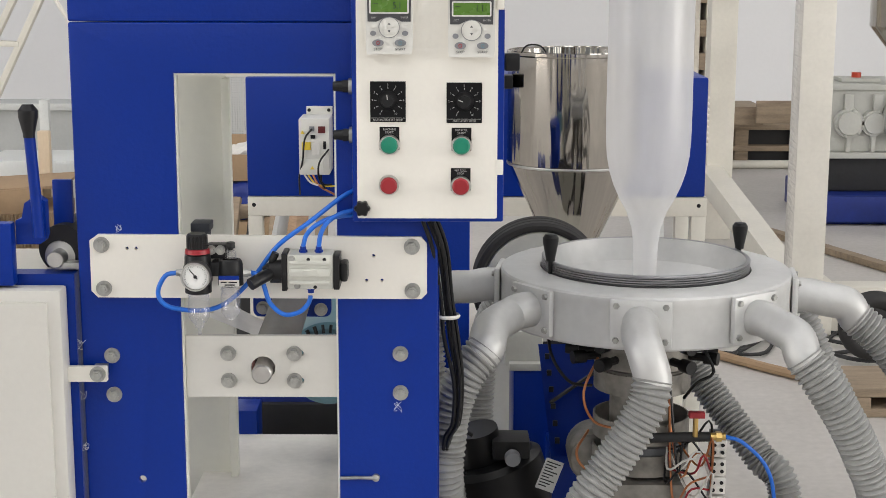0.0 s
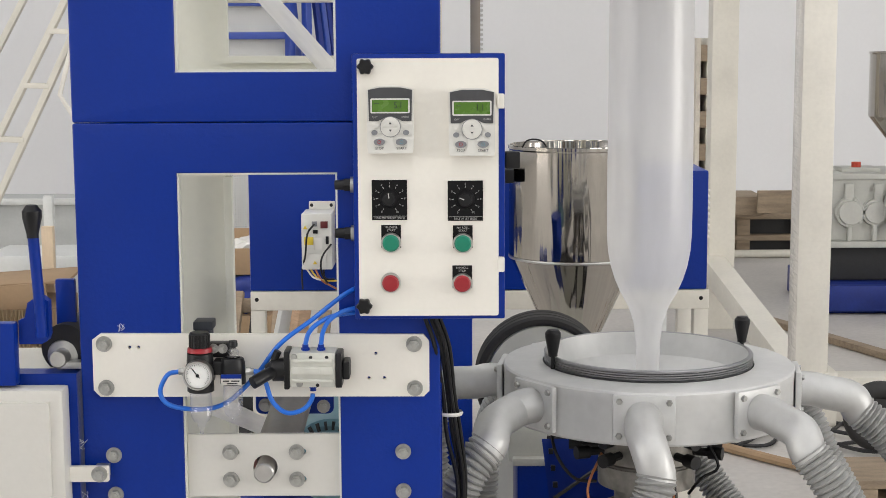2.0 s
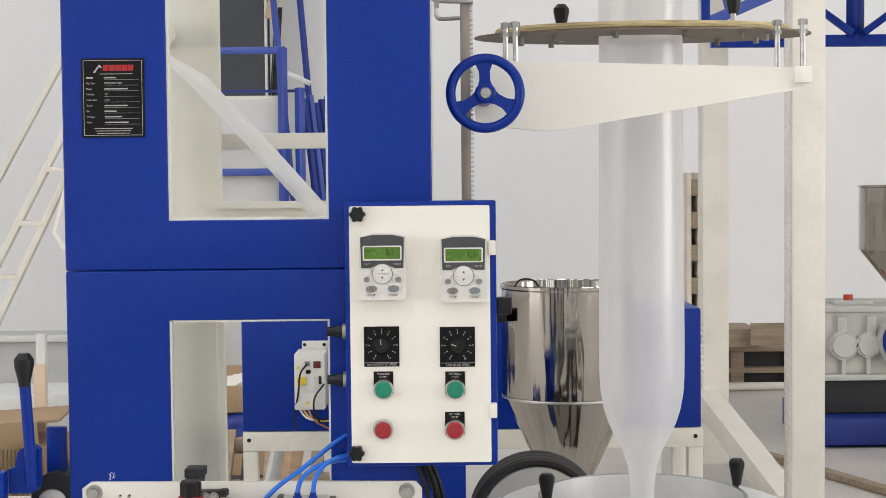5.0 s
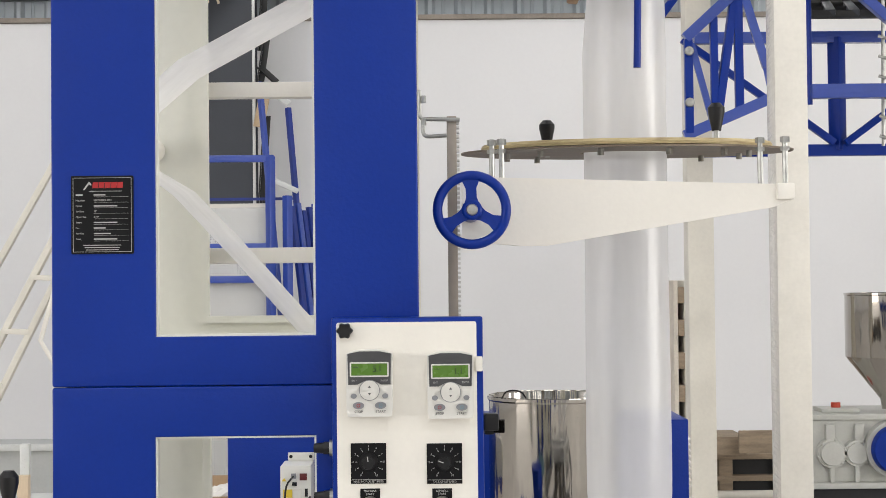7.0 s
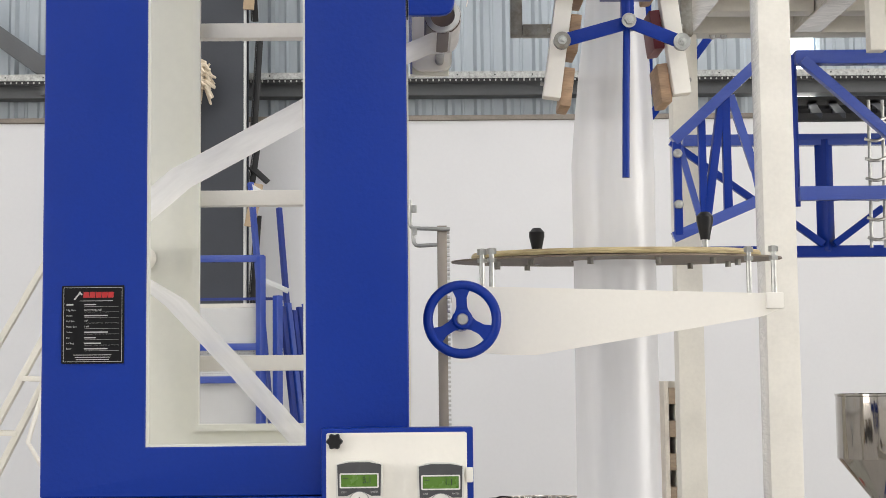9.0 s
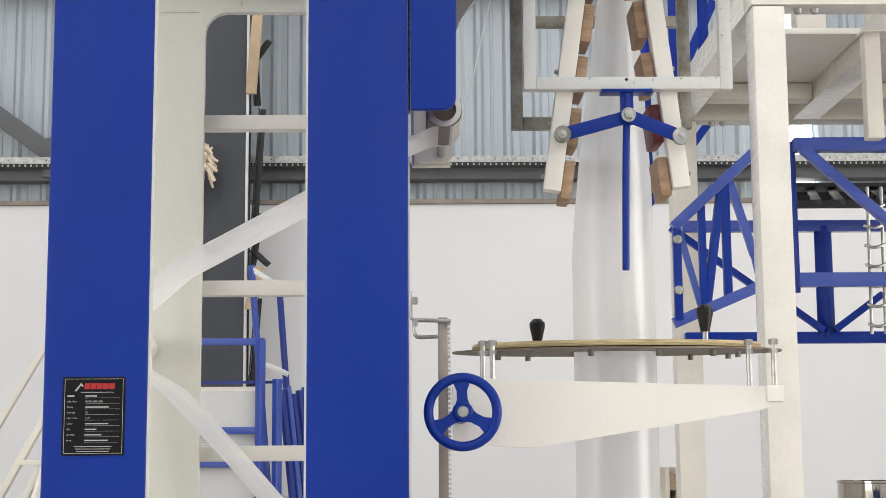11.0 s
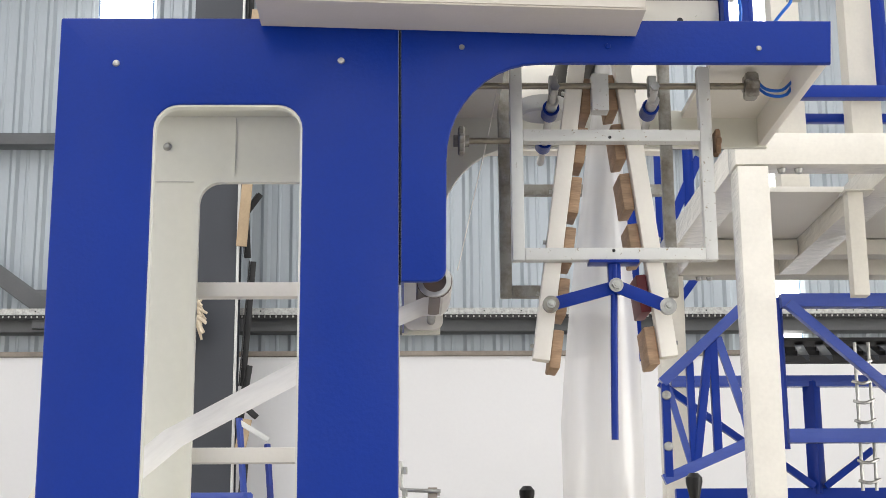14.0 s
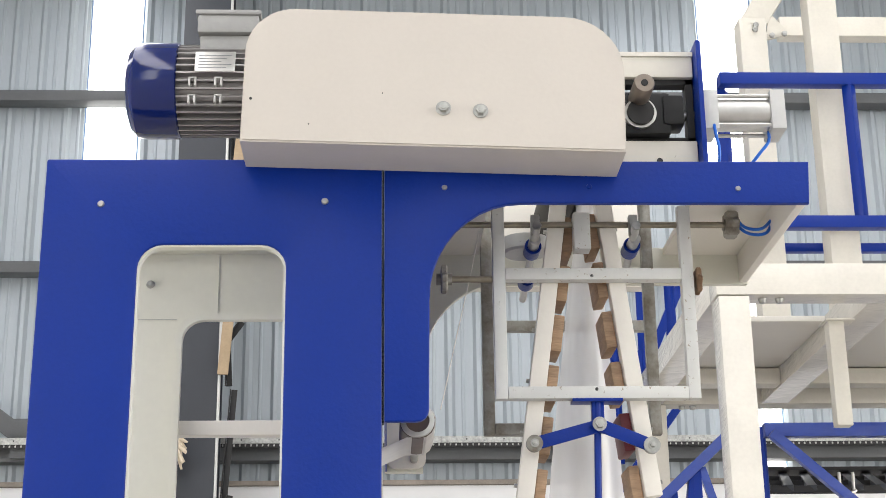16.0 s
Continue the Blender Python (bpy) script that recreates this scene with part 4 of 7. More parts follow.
box(bm, 0.395, 0.561, 0.10, 0.125, 2.704, 2.714)
box(bm, 0.395, 0.561, 0.10, 0.125, 2.818, 2.828)
box(bm, 0.548, 0.561, 0.10, 0.125, 2.704, 2.828)
part("slide_way", bm, BLACKM, nip)
bm = B()
box(bm, 0.43, 0.515, 0.075, 0.125, 2.712, 2.792, 0.008)
box(bm, 0.50, 0.538, 0.07, 0.12, 2.728, 2.785, 0.006)
part("bearing_block", bm, BLACK, nip)
bm = B()
spin(bm, [(0.024, -0.006), (0.029, -0.006), (0.029, 0.02), (0.024, 0.02)], (0.458, 0.072, 2.748), 28, "y", True)
part("bearing_ring", bm, STEEL, nip)
bm = B()
cyl(bm, (0.458, 0.06, 2.748), (0.458, 0.1, 2.748), 0.024, n=24)
part("shaft_boss", bm, BLACKM, nip)
bm = B()
spin(bm, [(0, 0), (0.007, 0), (0.007, -0.001), (0.0165, -0.001), (0.0185, 0.003), (0.0185, 0.1)], (0.457, 0.005, 2.778), 26, "y")
part("shaft_end", bm, mat("oiled_steel", (0.27, 0.225, 0.19), 0.35, 0.8, vary=0.2), nip)
bm = B()
spin(bm, [(0, -0.0015), (0.0062, -0.0015), (0.0062, 0.001)], (0.457, 0.005, 2.778), 18, "y")
part("shaft_bore", bm, BLACKM, nip)
for x, z, mt in ((0.365, 2.775, RUBBER), (0.445, 2.775, STEEL)):
    bm = B()
    cyl(bm, (x, 0.14, z), (x, 0.76, z), 0.039, n=36)
    part("nip_roller", bm, mt, nip)
bm = B()
box(bm, 0.5635, 0.5725, 0.06, 0.2, 2.632, 2.888, 0.001)
part("end_bracket", bm, BLUE, nip, "blue upright end bracket")
for y0 in (0.75,):
    bm = B()
    box(bm, 0.05, 0.58, y0, y0 + 0.04, 2.632, 2.882, 0.003)
    part("rear_rail", bm, CREAM, nip)

cylr = thing("air_cylinder", (0.66, 0.12, 2.73), "bright aluminium air cylinder with a blue hose", "air cylinder")
bm = B()
box(bm, 0.5735, 0.604, 0.088, 0.158, 2.728, 2.804, 0.003)
part("front_cap", bm, ALU, cylr)
bm = B()
box(bm, 0.699, 0.726, 0.088, 0.158, 2.728, 2.804, 0.003)
part("rear_cap", bm, ALU, cylr)
bm = B()
cyl(bm, (0.604, 0.123, 2.768), (0.70, 0.123, 2.768), 0.031, n=28)
part("barrel", bm, STEEL, cylr)
for dy in (-0.026, 0.026):
    for dz in (-0.028, 0.028):
        bm = B()
        cyl(bm, (0.604, 0.123 + dy, 2.766 + dz), (0.70, 0.123 + dy, 2.766 + dz), 0.004, n=8)
        part("tie_rod", bm, STEEL, cylr)
bm = B()
cyl(bm, (0.525, 0.105, 2.756), (0.5735, 0.115, 2.764), 0.0085, n=16)
part("piston_rod", bm, STEEL, cylr)
bm = B()
tube(bm, smooth_path([(0.70, 0.12, 2.735), (0.695, 0.11, 2.71), (0.675, 0.11, 2.685), (0.655, 0.14, 2.66), (0.64, 0.2, 2.63)], 0.008), 0.003, 8)
part("air_hose", bm, TUBEBLUE, cylr)
bm = B()
tube(bm, smooth_path([(0.594, 0.09, 2.735), (0.594, 0.08, 2.71), (0.598, 0.08, 2.68), (0.597, 0.1, 2.64)], 0.008), 0.003, 8)
part("air_hose", bm, TUBEBLUE, cylr)
bm = B()
tube(bm, smooth_path([(0.645, 0.2, 2.60), (0.66, 0.19, 2.575), (0.69, 0.19, 2.572), (0.715, 0.2, 2.595)], 0.008), 0.003, 8)
tube(bm, smooth_path([(0.64, 0.21, 2.60), (0.665, 0.2, 2.568), (0.70, 0.2, 2.567), (0.72, 0.21, 2.60)], 0.008), 0.003, 8)
solid("air_hose", bm, TUBEBLUE, "blue air hose looped under the cantilever end", "hose", (0.68, 0.2, 2.55))

# ---- collapsing frame ----
coll = thing("film_collapser", (0.38, 0.45, 2.1), "galvanised tube frame of the film collapsing boards", "frame")
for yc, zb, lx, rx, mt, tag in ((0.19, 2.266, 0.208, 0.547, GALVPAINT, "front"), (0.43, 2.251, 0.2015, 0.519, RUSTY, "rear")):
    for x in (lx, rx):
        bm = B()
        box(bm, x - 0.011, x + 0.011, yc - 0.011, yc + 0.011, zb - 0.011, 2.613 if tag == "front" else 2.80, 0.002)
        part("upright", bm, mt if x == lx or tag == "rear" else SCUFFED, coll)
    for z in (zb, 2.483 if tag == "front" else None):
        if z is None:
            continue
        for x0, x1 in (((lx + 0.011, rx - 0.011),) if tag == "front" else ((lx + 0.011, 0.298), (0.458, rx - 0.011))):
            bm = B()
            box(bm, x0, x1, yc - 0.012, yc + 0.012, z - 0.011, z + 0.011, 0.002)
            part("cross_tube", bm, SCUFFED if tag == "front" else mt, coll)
for z, x0, x1 in ((2.563, 0.10, 0.637), (2.459, 0.11, 0.2)):
    bm = B()
    cyl(bm, (x0, 0.2, z + 0.02), (x1, 0.2, z + 0.02), 0.006, n=12)
    rod = part("screw_rod", bm, mat("oily_screw", (0.28, 0.25, 0.2), 0.4, 0.9, vary=0.2, scale=60), coll)
    for xk in ((x0, x1) if z > 2.5 else (x0,)):
        bm = B()
        lobed(bm, (xk, 0.2, z + 0.02), "x", 0.027, 6, 0.16, 0.012 if xk > 0.5 else 0.006)
        cyl(bm, (xk - 0.014, 0.2, z + 0.02), (xk + 0.014, 0.2, z + 0.02), 0.011, n=12)
        part("star_knob", bm, RUSTY, coll)
bm = B()
lobed(bm, (0.567, 0.19, 2.472), "x", 0.026, 6, 0.14, 0.005)
part("star_knob", bm, mat("rust_brown", (0.2, 0.12, 0.07), 0.6, 0.3, vary=0.4, scale=40), coll)
for x0, x1, ye, marks in ((0.275, 0.284, 0.56, (0.26, 0.44)), (0.453, 0.470, 0.42, (0.25,))):
    bm = B()
    cyl(bm, (x0, 0.15, 2.562), (x1, ye, 2.548), 0.0075, n=14)
    sp = part("spindle", bm, STEEL, coll)
    bm = B()
    cyl(bm, (x0, 0.143, 2.563), (x0, 0.151, 2.563), 0.0085, n=6)
    part("hex_head", bm, ZINC, sp)
    bm = B()
    box(bm, x0 - 0.008, x0 + 0.008, 0.172, 0.19, 2.556, 2.594, 0.003)
    part("spindle_block", bm, ZINC, sp)
    for yk in marks:
        f = (yk - 0.15) / (ye - 0.15)
        xk, zk = x0 + (x1 - x0) * f, 2.562 - 0.014 * f
        bm = B()
        cyl(bm, (xk, yk - 0.012, zk), (xk, yk + 0.028, zk), 0.0155, n=20, )
        part("collar", bm, BLUE, sp)
        bm = B()
        cyl(bm, (xk, yk - 0.05, zk), (xk, yk - 0.012, zk), 0.0105, n=16)
        part("bush", bm, STEEL, sp)
for z in (2.2715, 2.479):
    bm = B()
    cyl(bm, (0.374, 0.178, z), (0.374, 0.1795, z), 0.003, n=12)
    part("drilled_hole", bm, BLACKM, coll)
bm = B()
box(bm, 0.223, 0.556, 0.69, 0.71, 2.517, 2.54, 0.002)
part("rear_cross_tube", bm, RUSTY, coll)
bm = B()
box(bm, 0.33, 0.418, 0.172, 0.206, 2.249, 2.2545, 0.001)
box(bm, 0.364, 0.386, 0.182, 0.198, 2.195, 2.2545, 0.002)
part("pivot_bracket", bm, BLUE, coll)
bm = B()
tube(bm, [(0.375, 0.186, 2.25), (0.370, 0.186, 2.1), (0.3665, 0.186, 1.942)], 0.0062, 12)
part("pull_rod", bm, BLUE, coll)
for x1, z1, y in ((0.262, 2.176, 0.182), (0.464, 2.1705, 0.174)):
    bm = B()
    bar(bm, (0.375, y, 2.207), (x1, y, z1), 0.006, 0.023, 0.002)
    arm = part("link_arm", bm, BLUE, coll)
    bm = B()
    cyl(bm, (x1, y - 0.008, z1), (x1, y + 0.004, z1), 0.0145, n=20)
    part("end_washer", bm, RUSTY if x1 < 0.3 else ZINC, arm)
    shared("bolt", SMALLBOLT, arm, (x1, y - 0.008, z1))
shared("bolt", BOLT, coll, (0.375, 0.17, 2.208))


def board(xb, zb, xt, zt, s, label):
    """One leaning collapsing board: two cream rails with wooden slats between them on the film's side."""
    b = thing("collapsing_board", ((xb + xt) / 2, 0.45, zb), label, "board", "collapsing boards")
    d = Vector((xt - xb, 0, zt - zb)).normalized()
    nrm = Vector((d.z, 0, -d.x)) * s
    for y in (0.215,):
        bm = B()
        bar(bm, (xb, y, zb), (xt, y, zt), 0.03, 0.03, 0.002, up=(0, 1, 0))
        part("rail", bm, CREAM, b)
    k, n = 0.025, 0
    L = (Vector((xt, 0, zt)) - Vector((xb, 0, zb))).length
    while k < L - 0.02:
        c = Vector((xb, 0, zb)) + d * k + nrm * 0.0255
        bm = B()
        m = Matrix.Translation((c.x, 0, c.z)) @ Matrix.Rotation(math.atan2(d.x, d.z), 4, "Y")
        box(bm, -0.0095, 0.0095, 0.215, 0.30, -0.034, 0.034, 0.003, m)
        part("slat", bm, MAROON if (s < 0 and n == 1) else WOOD, b, "maroon slat" if (s < 0 and n == 1) else "")
        for y in (0.22,):
            bm = B()
            q = Vector((xb, y, zb)) + d * k - nrm * 0.015
            cyl(bm, q, q - nrm * 0.006, 0.004, n=6)
            part("slat_bolt", bm, ZINC, b)
        k += 0.094
        n += 1
    return b


board(0.245, 2.083, 0.330, 2.68, 1, "cream-railed board with wooden slats leaning towards the film")
board(0.469, 2.088, 0.397, 2.68, -1, "cream-railed board with wooden and one maroon slat")
bm = B()
box(bm, 0.345, 0.375, 0.178, 0.21, 2.53, 2.60, 0.002)
part("hanger", bm, SCUFFED, coll)
bm = B()
spin(bm, [(0, 0), (0.04, 0), (0.045, 0.004), (0.045, 0.03), (0, 0.034)], (0.272, 0.35, 2.575), 30, "z")
part("roller_cup", bm, GALVPAINT, coll)

# flat film coming off the head, round the spreader rollers
bm = B()
pts = [(-0.10, 2.105), (-0.02, 2.140), (0.04, 2.166)] + [(0.058 + 0.031 * math.cos(radians(a)), 2.194 + 0.031 * math.sin(radians(a))) for a in (-62, -40, -15, 10, 35)]
rows = []
for k in range(7):
    y = 0.07 + 0.16 * k / 6
    rows.append([bm.verts.new((x, y, z)) for x, z in pts])
for a, b in zip(rows, rows[1:]):
    for i in range(len(pts) - 1):
        bm.faces.new((a[i], a[i + 1], b[i + 1], b[i]))
solid("film_web", bm, FILM, "milky flat film passing round a guide roller", "film", (0.03, 0.07, 2.16))
gr = thing("guide_roller", (0.05, 0.25, 2.205), "dark rubber guide roller with shiny end", "roller")
bm = B()
cyl(bm, (0.058, 0.072, 2.194), (0.058, 0.215, 2.194), 0.0295, n=28)
part("roller_body", bm, mat("brown_rubber", (0.10, 0.07, 0.06), 0.4, vary=0.2), gr)
bm = B()
spin(bm, [(0.02, 0.065), (0.0285, 0.065), (0.0285, 0.09), (0.02, 0.09)], (0.058, 0, 2.194), 26, "y", True)
part("end_ring", bm, STEEL, gr)
bm = B()
cyl(bm, (0.058, 0.215, 2.194), (0.058, 0.452, 2.2), 0.008, n=14)
part("axle", bm, ZINC, gr)
bm = B()
plate(bm, rounded(0.006, 0.081, 2.183, 2.29, 0.018), [], 0.452, 0.464)
solid("roller_bracket", bm, CREAM, "cream rounded roller bracket under the head", "bracket", (0.04, 0.446, 2.14))
bm = B()
tube(bm, smooth_path([(0.175, 0.2, 2.573), (0.158, 0.2, 2.49), (0.128, 0.2, 2.36), (0.108, 0.2, 2.27), (0.096, 0.2, 2.222)], 0.02), 0.0011, 6)
solid("edge_thread", bm, CREAM, "thin pale film edge thread hanging down", "thread", (0.155, 0.3, 2.56))

# ---- film bubble ----
AX, AY = 0.379, 0.45
bm = B()
prof = [(0.918, 0.0215), (0.96, 0.0215), (1.0, 0.0225), (1.035, 0.027), (1.065, 0.037), (1.09, 0.051), (1.115, 0.062), (1.14, 0.070), (1.17, 0.0755), (1.2, 0.0775), (1.25, 0.078), (1.4, 0.0775), (1.6, 0.0765), (1.8, 0.076), (1.95, 0.0765), (2.0, 0.077)]
rings = []
for z, r in prof:
    rings.append([bm.verts.new((AX + r * math.cos(2 * math.pi * i / 64), AY + r * math.sin(2 * math.pi * i / 64), z)) for i in range(64)])
for z, hx in ((2.08, 0.073), (2.18, 0.066), (2.30, 0.055), (2.42, 0.042), (2.54, 0.030), (2.66, 0.016), (2.77, 0.003)):
    hy = 0.0765 + (0.119 - 0.0765) * (1 - hx / 0.077)
    cx = AX + 0.026 * (z - 2.0) / 0.77
    e = 1.0 - 0.25 * (1 - hx / 0.077)
    ring = []
    for i in range(64):
        c, s_ = math.cos(2 * math.pi * i / 64), math.sin(2 * math.pi * i / 64)
        ring.append(bm.verts.new((cx + hx * math.copysign(abs(c) ** e, c), AY + hy * math.copysign(abs(s_) ** e, s_), z)))
    rings.append(ring)
for a, b in zip(rings, rings[1:]):
    for i in range(64):
        j = (i + 1) % 64
        bm.faces.new((a[i], a[j], b[j], b[i]))
solid("film_bubble", bm, BUBBLE, "milky translucent blown film bubble rising from the die", "film bubble", (AX, AY, 0.918))

# ---- air ring and die ----
ring = thing("air_ring", (AX, AY, 0.868), "silver-painted round air ring with threaded lip", "air ring")
bm = B()
spin(bm, [(0.195, 0.963), (0.262, 0.963), (0.266, 0.9615), (0.2685, 0.958), (0.2685, 0.944), (0.2675, 0.942), (0.2675, 0.872), (0.264, 0.868), (0.09, 0.868)], (AX, AY, 0), 96)
drum = part("drum", bm, SILVERP, ring)
bm = B()
spin(bm, [(0.09, 0.905), (0.135, 0.915), (0.170, 0.94), (0.1835, 0.978), (0.184, 0.9825)], (AX, AY, 0), 96)
part("funnel", bm, SILVERP, ring)
bm = B()
lip = [(0.184, 0.9825), (0.1848, 0.9835), (0.1905, 0.9835)]
for k in range(5):
    z = 0.9815 - k * 0.0042
    lip += [(0.1925, z), (0.1915, z - 0.003), (0.1888, z - 0.0036)]
lip += [(0.1898, 0.958)]
spin(bm, lip, (AX, AY, 0), 96)
part("lip", bm, LIPM, ring, "threaded adjustable lip")
bm = B()
spin(bm, [(0.0, 0.914), (0.03, 0.914), (0.055, 0.915), (0.06, 0.911), (0.092, 0.903)], (AX, AY, 0), 64)
part("die_lip", bm, CREAM, ring)
for a in (201, 17):
    a = radians(a)
    x, y = AX + 0.194 * math.cos(a), AY + 0.194 * math.sin(a)
    bm = B()
    spin(bm, [(0, 1.036), (0.010, 1.035), (0.0145, 1.029), (0.0145, 1.022), (0.0085, 0.99), (0.0085, 0.986), (0.004, 0.985), (0.004, 0.963)], (x, y, 0), 20)
    part("knob", bm, BLACK, ring, "black tapered plastic knob")


def hose_mesh(pts, r, pitch=0.0102):
    bm = B()
    path = smooth_path(pts, pitch / 4)
    rs = [r * (1.0, 0.97, 0.82, 0.90)[i % 4] for i in range(len(path))]
    return tube(bm, path, rs, 18, False)


HOSES = {
    -98.5: [(0.348, 0.087, 0.845), (0.341, 0.078, 0.81), (0.311, 0.070, 0.755), (0.276, 0.066, 0.70), (0.238, 0.06, 0.64), (0.19, 0.08, 0.5), (0.16, 0.2, 0.15)],
    -143.5: [(0.075, 0.140, 0.884), (0.043, 0.125, 0.845), (0.019, 0.120, 0.789), (0.009, 0.120, 0.72), (0.006, 0.125, 0.64), (0.02, 0.2, 0.34), (0.06, 0.3, 0.08)],
    -53.5: [(0.607, 0.135, 0.872), (0.641, 0.120, 0.825), (0.680, 0.115, 0.763), (0.713, 0.12, 0.697), (0.742, 0.13, 0.62), (0.76, 0.2, 0.45), (0.70, 0.32, 0.1)],
    -8.5: [(0.765, 0.405, 0.875), (0.82, 0.395, 0.825), (0.875, 0.39, 0.74), (0.91, 0.4, 0.6), (0.9, 0.42, 0.36), (0.82, 0.46, 0.1)],
    171.5: [(-0.005, 0.49, 0.89), (-0.025, 0.485, 0.85), (-0.025, 0.475, 0.76), (0.0, 0.47, 0.6), (0.04, 0.48, 0.35), (0.1, 0.52, 0.1)],
    36.5: [(0.67, 0.66, 0.875), (0.723, 0.65, 0.833), (0.769, 0.63, 0.733), (0.816, 0.62, 0.645), (0.857, 0.62, 0.544), (0.883, 0.62, 0.448), (0.87, 0.6, 0.1)],
    126.5: [(0.16, 0.73, 0.86), (0.11, 0.77, 0.80), (0.08, 0.79, 0.66), (0.08, 0.75, 0.4), (0.12, 0.66, 0.1)],
    81.5: [(0.43, 0.79, 0.82), (0.465, 0.81, 0.76), (0.516, 0.79, 0.702), (0.563, 0.76, 0.633), (0.611, 0.72, 0.572), (0.658, 0.68, 0.511), (0.705, 0.64, 0.44), (0.72, 0.6, 0.1)],
}
for deg, pts in HOSES.items():
    a = radians(deg)
    u = Vector((math.cos(a), math.sin(a), 0))
    c = Vector((AX, AY, 0.918))
    q = u.to_track_quat("X", "Z").to_matrix().to_4x4()
    m = Matrix.Translation(c + u * 0.266) @ q
    bm = B()
    box(bm, 0, 0.011, -0.053, 0.053, -0.041, 0.041, 0.004, m)
    fl = part("hose_flange", bm, SILVERP, ring)
    for dy in (-0.042, 0.042):
        for dz in (-0.03, 0.03):
            bm = B()
            w = m @ Vector((0.011, dy, dz))
            cyl(bm, w, w + u * 0.005, 0.0062, 0.005, n=6)
            part("flange_bolt", bm, ZINC, fl)
    h0 = Vector(pts[0])
    d0 = (Vector(pts[1]) - h0).normalized()
    s0 = c + u * 0.27
    bm = B()
    el = smooth_path([s0, s0 + u * 0.028, s0 + u * 0.055 + Vector((0, 0, -0.006)), (s0 + u * 0.055 + h0) / 2 + Vector((0, 0, 0.006)) + u * 0.012, h0 - d0 * 0.004, h0 + d0 * 0.012], 0.006)
    rr = [0.023 if deg == 36.5 else 0.0315] * len(el)
    tube(bm, el, rr, 22, False)
    part("elbow", bm, ALU, ring, "satin aluminium pipe elbow")
    hs = solid("hose", hose_mesh(pts, 0.024 if deg == 36.5 else 0.0345), HOSE, "grey ribbed plastic air hose hanging from the air ring", "hose", pts[-1], "air ring hoses")

die = thing("die_head", (AX, AY, 0.5), "steel extrusion die head with heater bands and adjusting bolts", "die")
bm = B()
spin(bm, [(0.09, 0.868), (0.09, 0.83), (0.075, 0.825), (0.075, 0.78), (0.085, 0.775), (0.085, 0.73), (0.06, 0.725), (0.06, 0.0)], (AX, AY, 0), 40)
part("die_body", bm, SOOTY, die)
for z in (0.80, 0.752, 0.66, 0.60):
    bm = B()
    spin(bm, [(0.088, -0.02), (0.091, -0.02), (0.091, 0.02), (0.088, 0.02)], (AX, AY, z), 40, "z", True)
    part("heater_band", bm, SOOTY, die)
for deg in (-160, -130, -100, -60, -25, 10, 60, 120, 170):
    a = radians(deg)
    bm = B()
    for z in (0.835, 0.80):
        p = Vector((AX + 0.085 * math.cos(a), AY + 0.085 * math.sin(a), z))
        u = Vector((math.cos(a), math.sin(a), 0))
        cyl(bm, p, p + u * 0.035, 0.008, n=8)
        cyl(bm, p + u * 0.035, p + u * 0.06, 0.0125, n=12)
    part("adjusting_bolt", bm, BLACK, die)

# ---- guide ring with arm and lifting rack ----
guide = thing("bubble_guide", (AX, AY, 1.76), "round steel guide disc with a brass-coloured plywood rim", "guide ring")
GZ = 1.826
lean = Matrix.Translation((AX, AY, GZ)) @ Matrix.Rotation(radians(2.6), 4, "X") @ Matrix.Translation((-AX, -AY, -GZ))
bm = B()
spin(bm, [(0.083, GZ), (0.303, GZ - 0.002), (0.303, GZ - 0.005), (0.083, GZ - 0.004)], (AX, AY, 0), 72, "z", True)
bm.transform(lean)
part("disc", bm, mat("aged_steel_disc", (0.19, 0.15, 0.11), 0.5, 0.4, vary=0.4, scale=18, bump=0.3), guide)
bm = B()
spin(bm, [(0.10, GZ + 0.001), (0.265, GZ + 0.001), (0.266, GZ + 0.006), (0.263, GZ + 0.011), (0.10, GZ + 0.011)], (AX, AY, 0), 72, "z", True)
bm.transform(lean)
part("rim", bm, PLY, guide, "yellowish layered plywood rim")
for deg in range(0, 360, 30):
    a = radians(deg + 12)
    bm = B()
    cyl(bm, (AX + 0.225 * math.cos(a), AY + 0.225 * math.sin(a), GZ - 0.004), (AX + 0.225 * math.cos(a), AY + 0.225 * math.sin(a), GZ - 0.016), 0.0055, n=8)
    bm.transform(lean)
    part("rim_bolt", bm, RUSTY, guide)
for x, y in ((0.245, 0.578), (0.523, 0.318)):
    bm = B()
    spin(bm, [(0, 1.897), (0.008, 1.897), (0.0150, 1.889), (0.0150, 1.881), (0.009, 1.853), (0.0085, 1.848)], (x, y, 0), 20)
    part("knob", bm, BLACK, guide, "black tapered plastic knob")
    bm = B()
    cyl(bm, (x, y, GZ), (x, y, 1.856), 0.005, n=10)
    part("knob_stem", bm, ZINC, guide)
arm = thing("support_arm", (0.33, 0.16, 1.66), "white tapered support arm carrying the guide ring", "arm")
bm = B()
plate(bm, [(0.07, 1.655), (0.165, 1.645), (0.21, 1.645), (0.585, 1.705), (0.615, 1.718), (0.615, 1.742), (0.07, 1.760)], [], 0.15, 0.175)
part("arm_plate", bm, CREAM, arm)
bm = B()
box(bm, 0.588, 0.617, 0.14, 0.2, 1.717, 1.744, 0.003)
part("end_block", bm, CREAM, arm)
bm = B()
box(bm, 0.07, 0.60, 0.175, 0.215, 1.735, 1.745)
part("top_flange", bm, CREAM, arm)
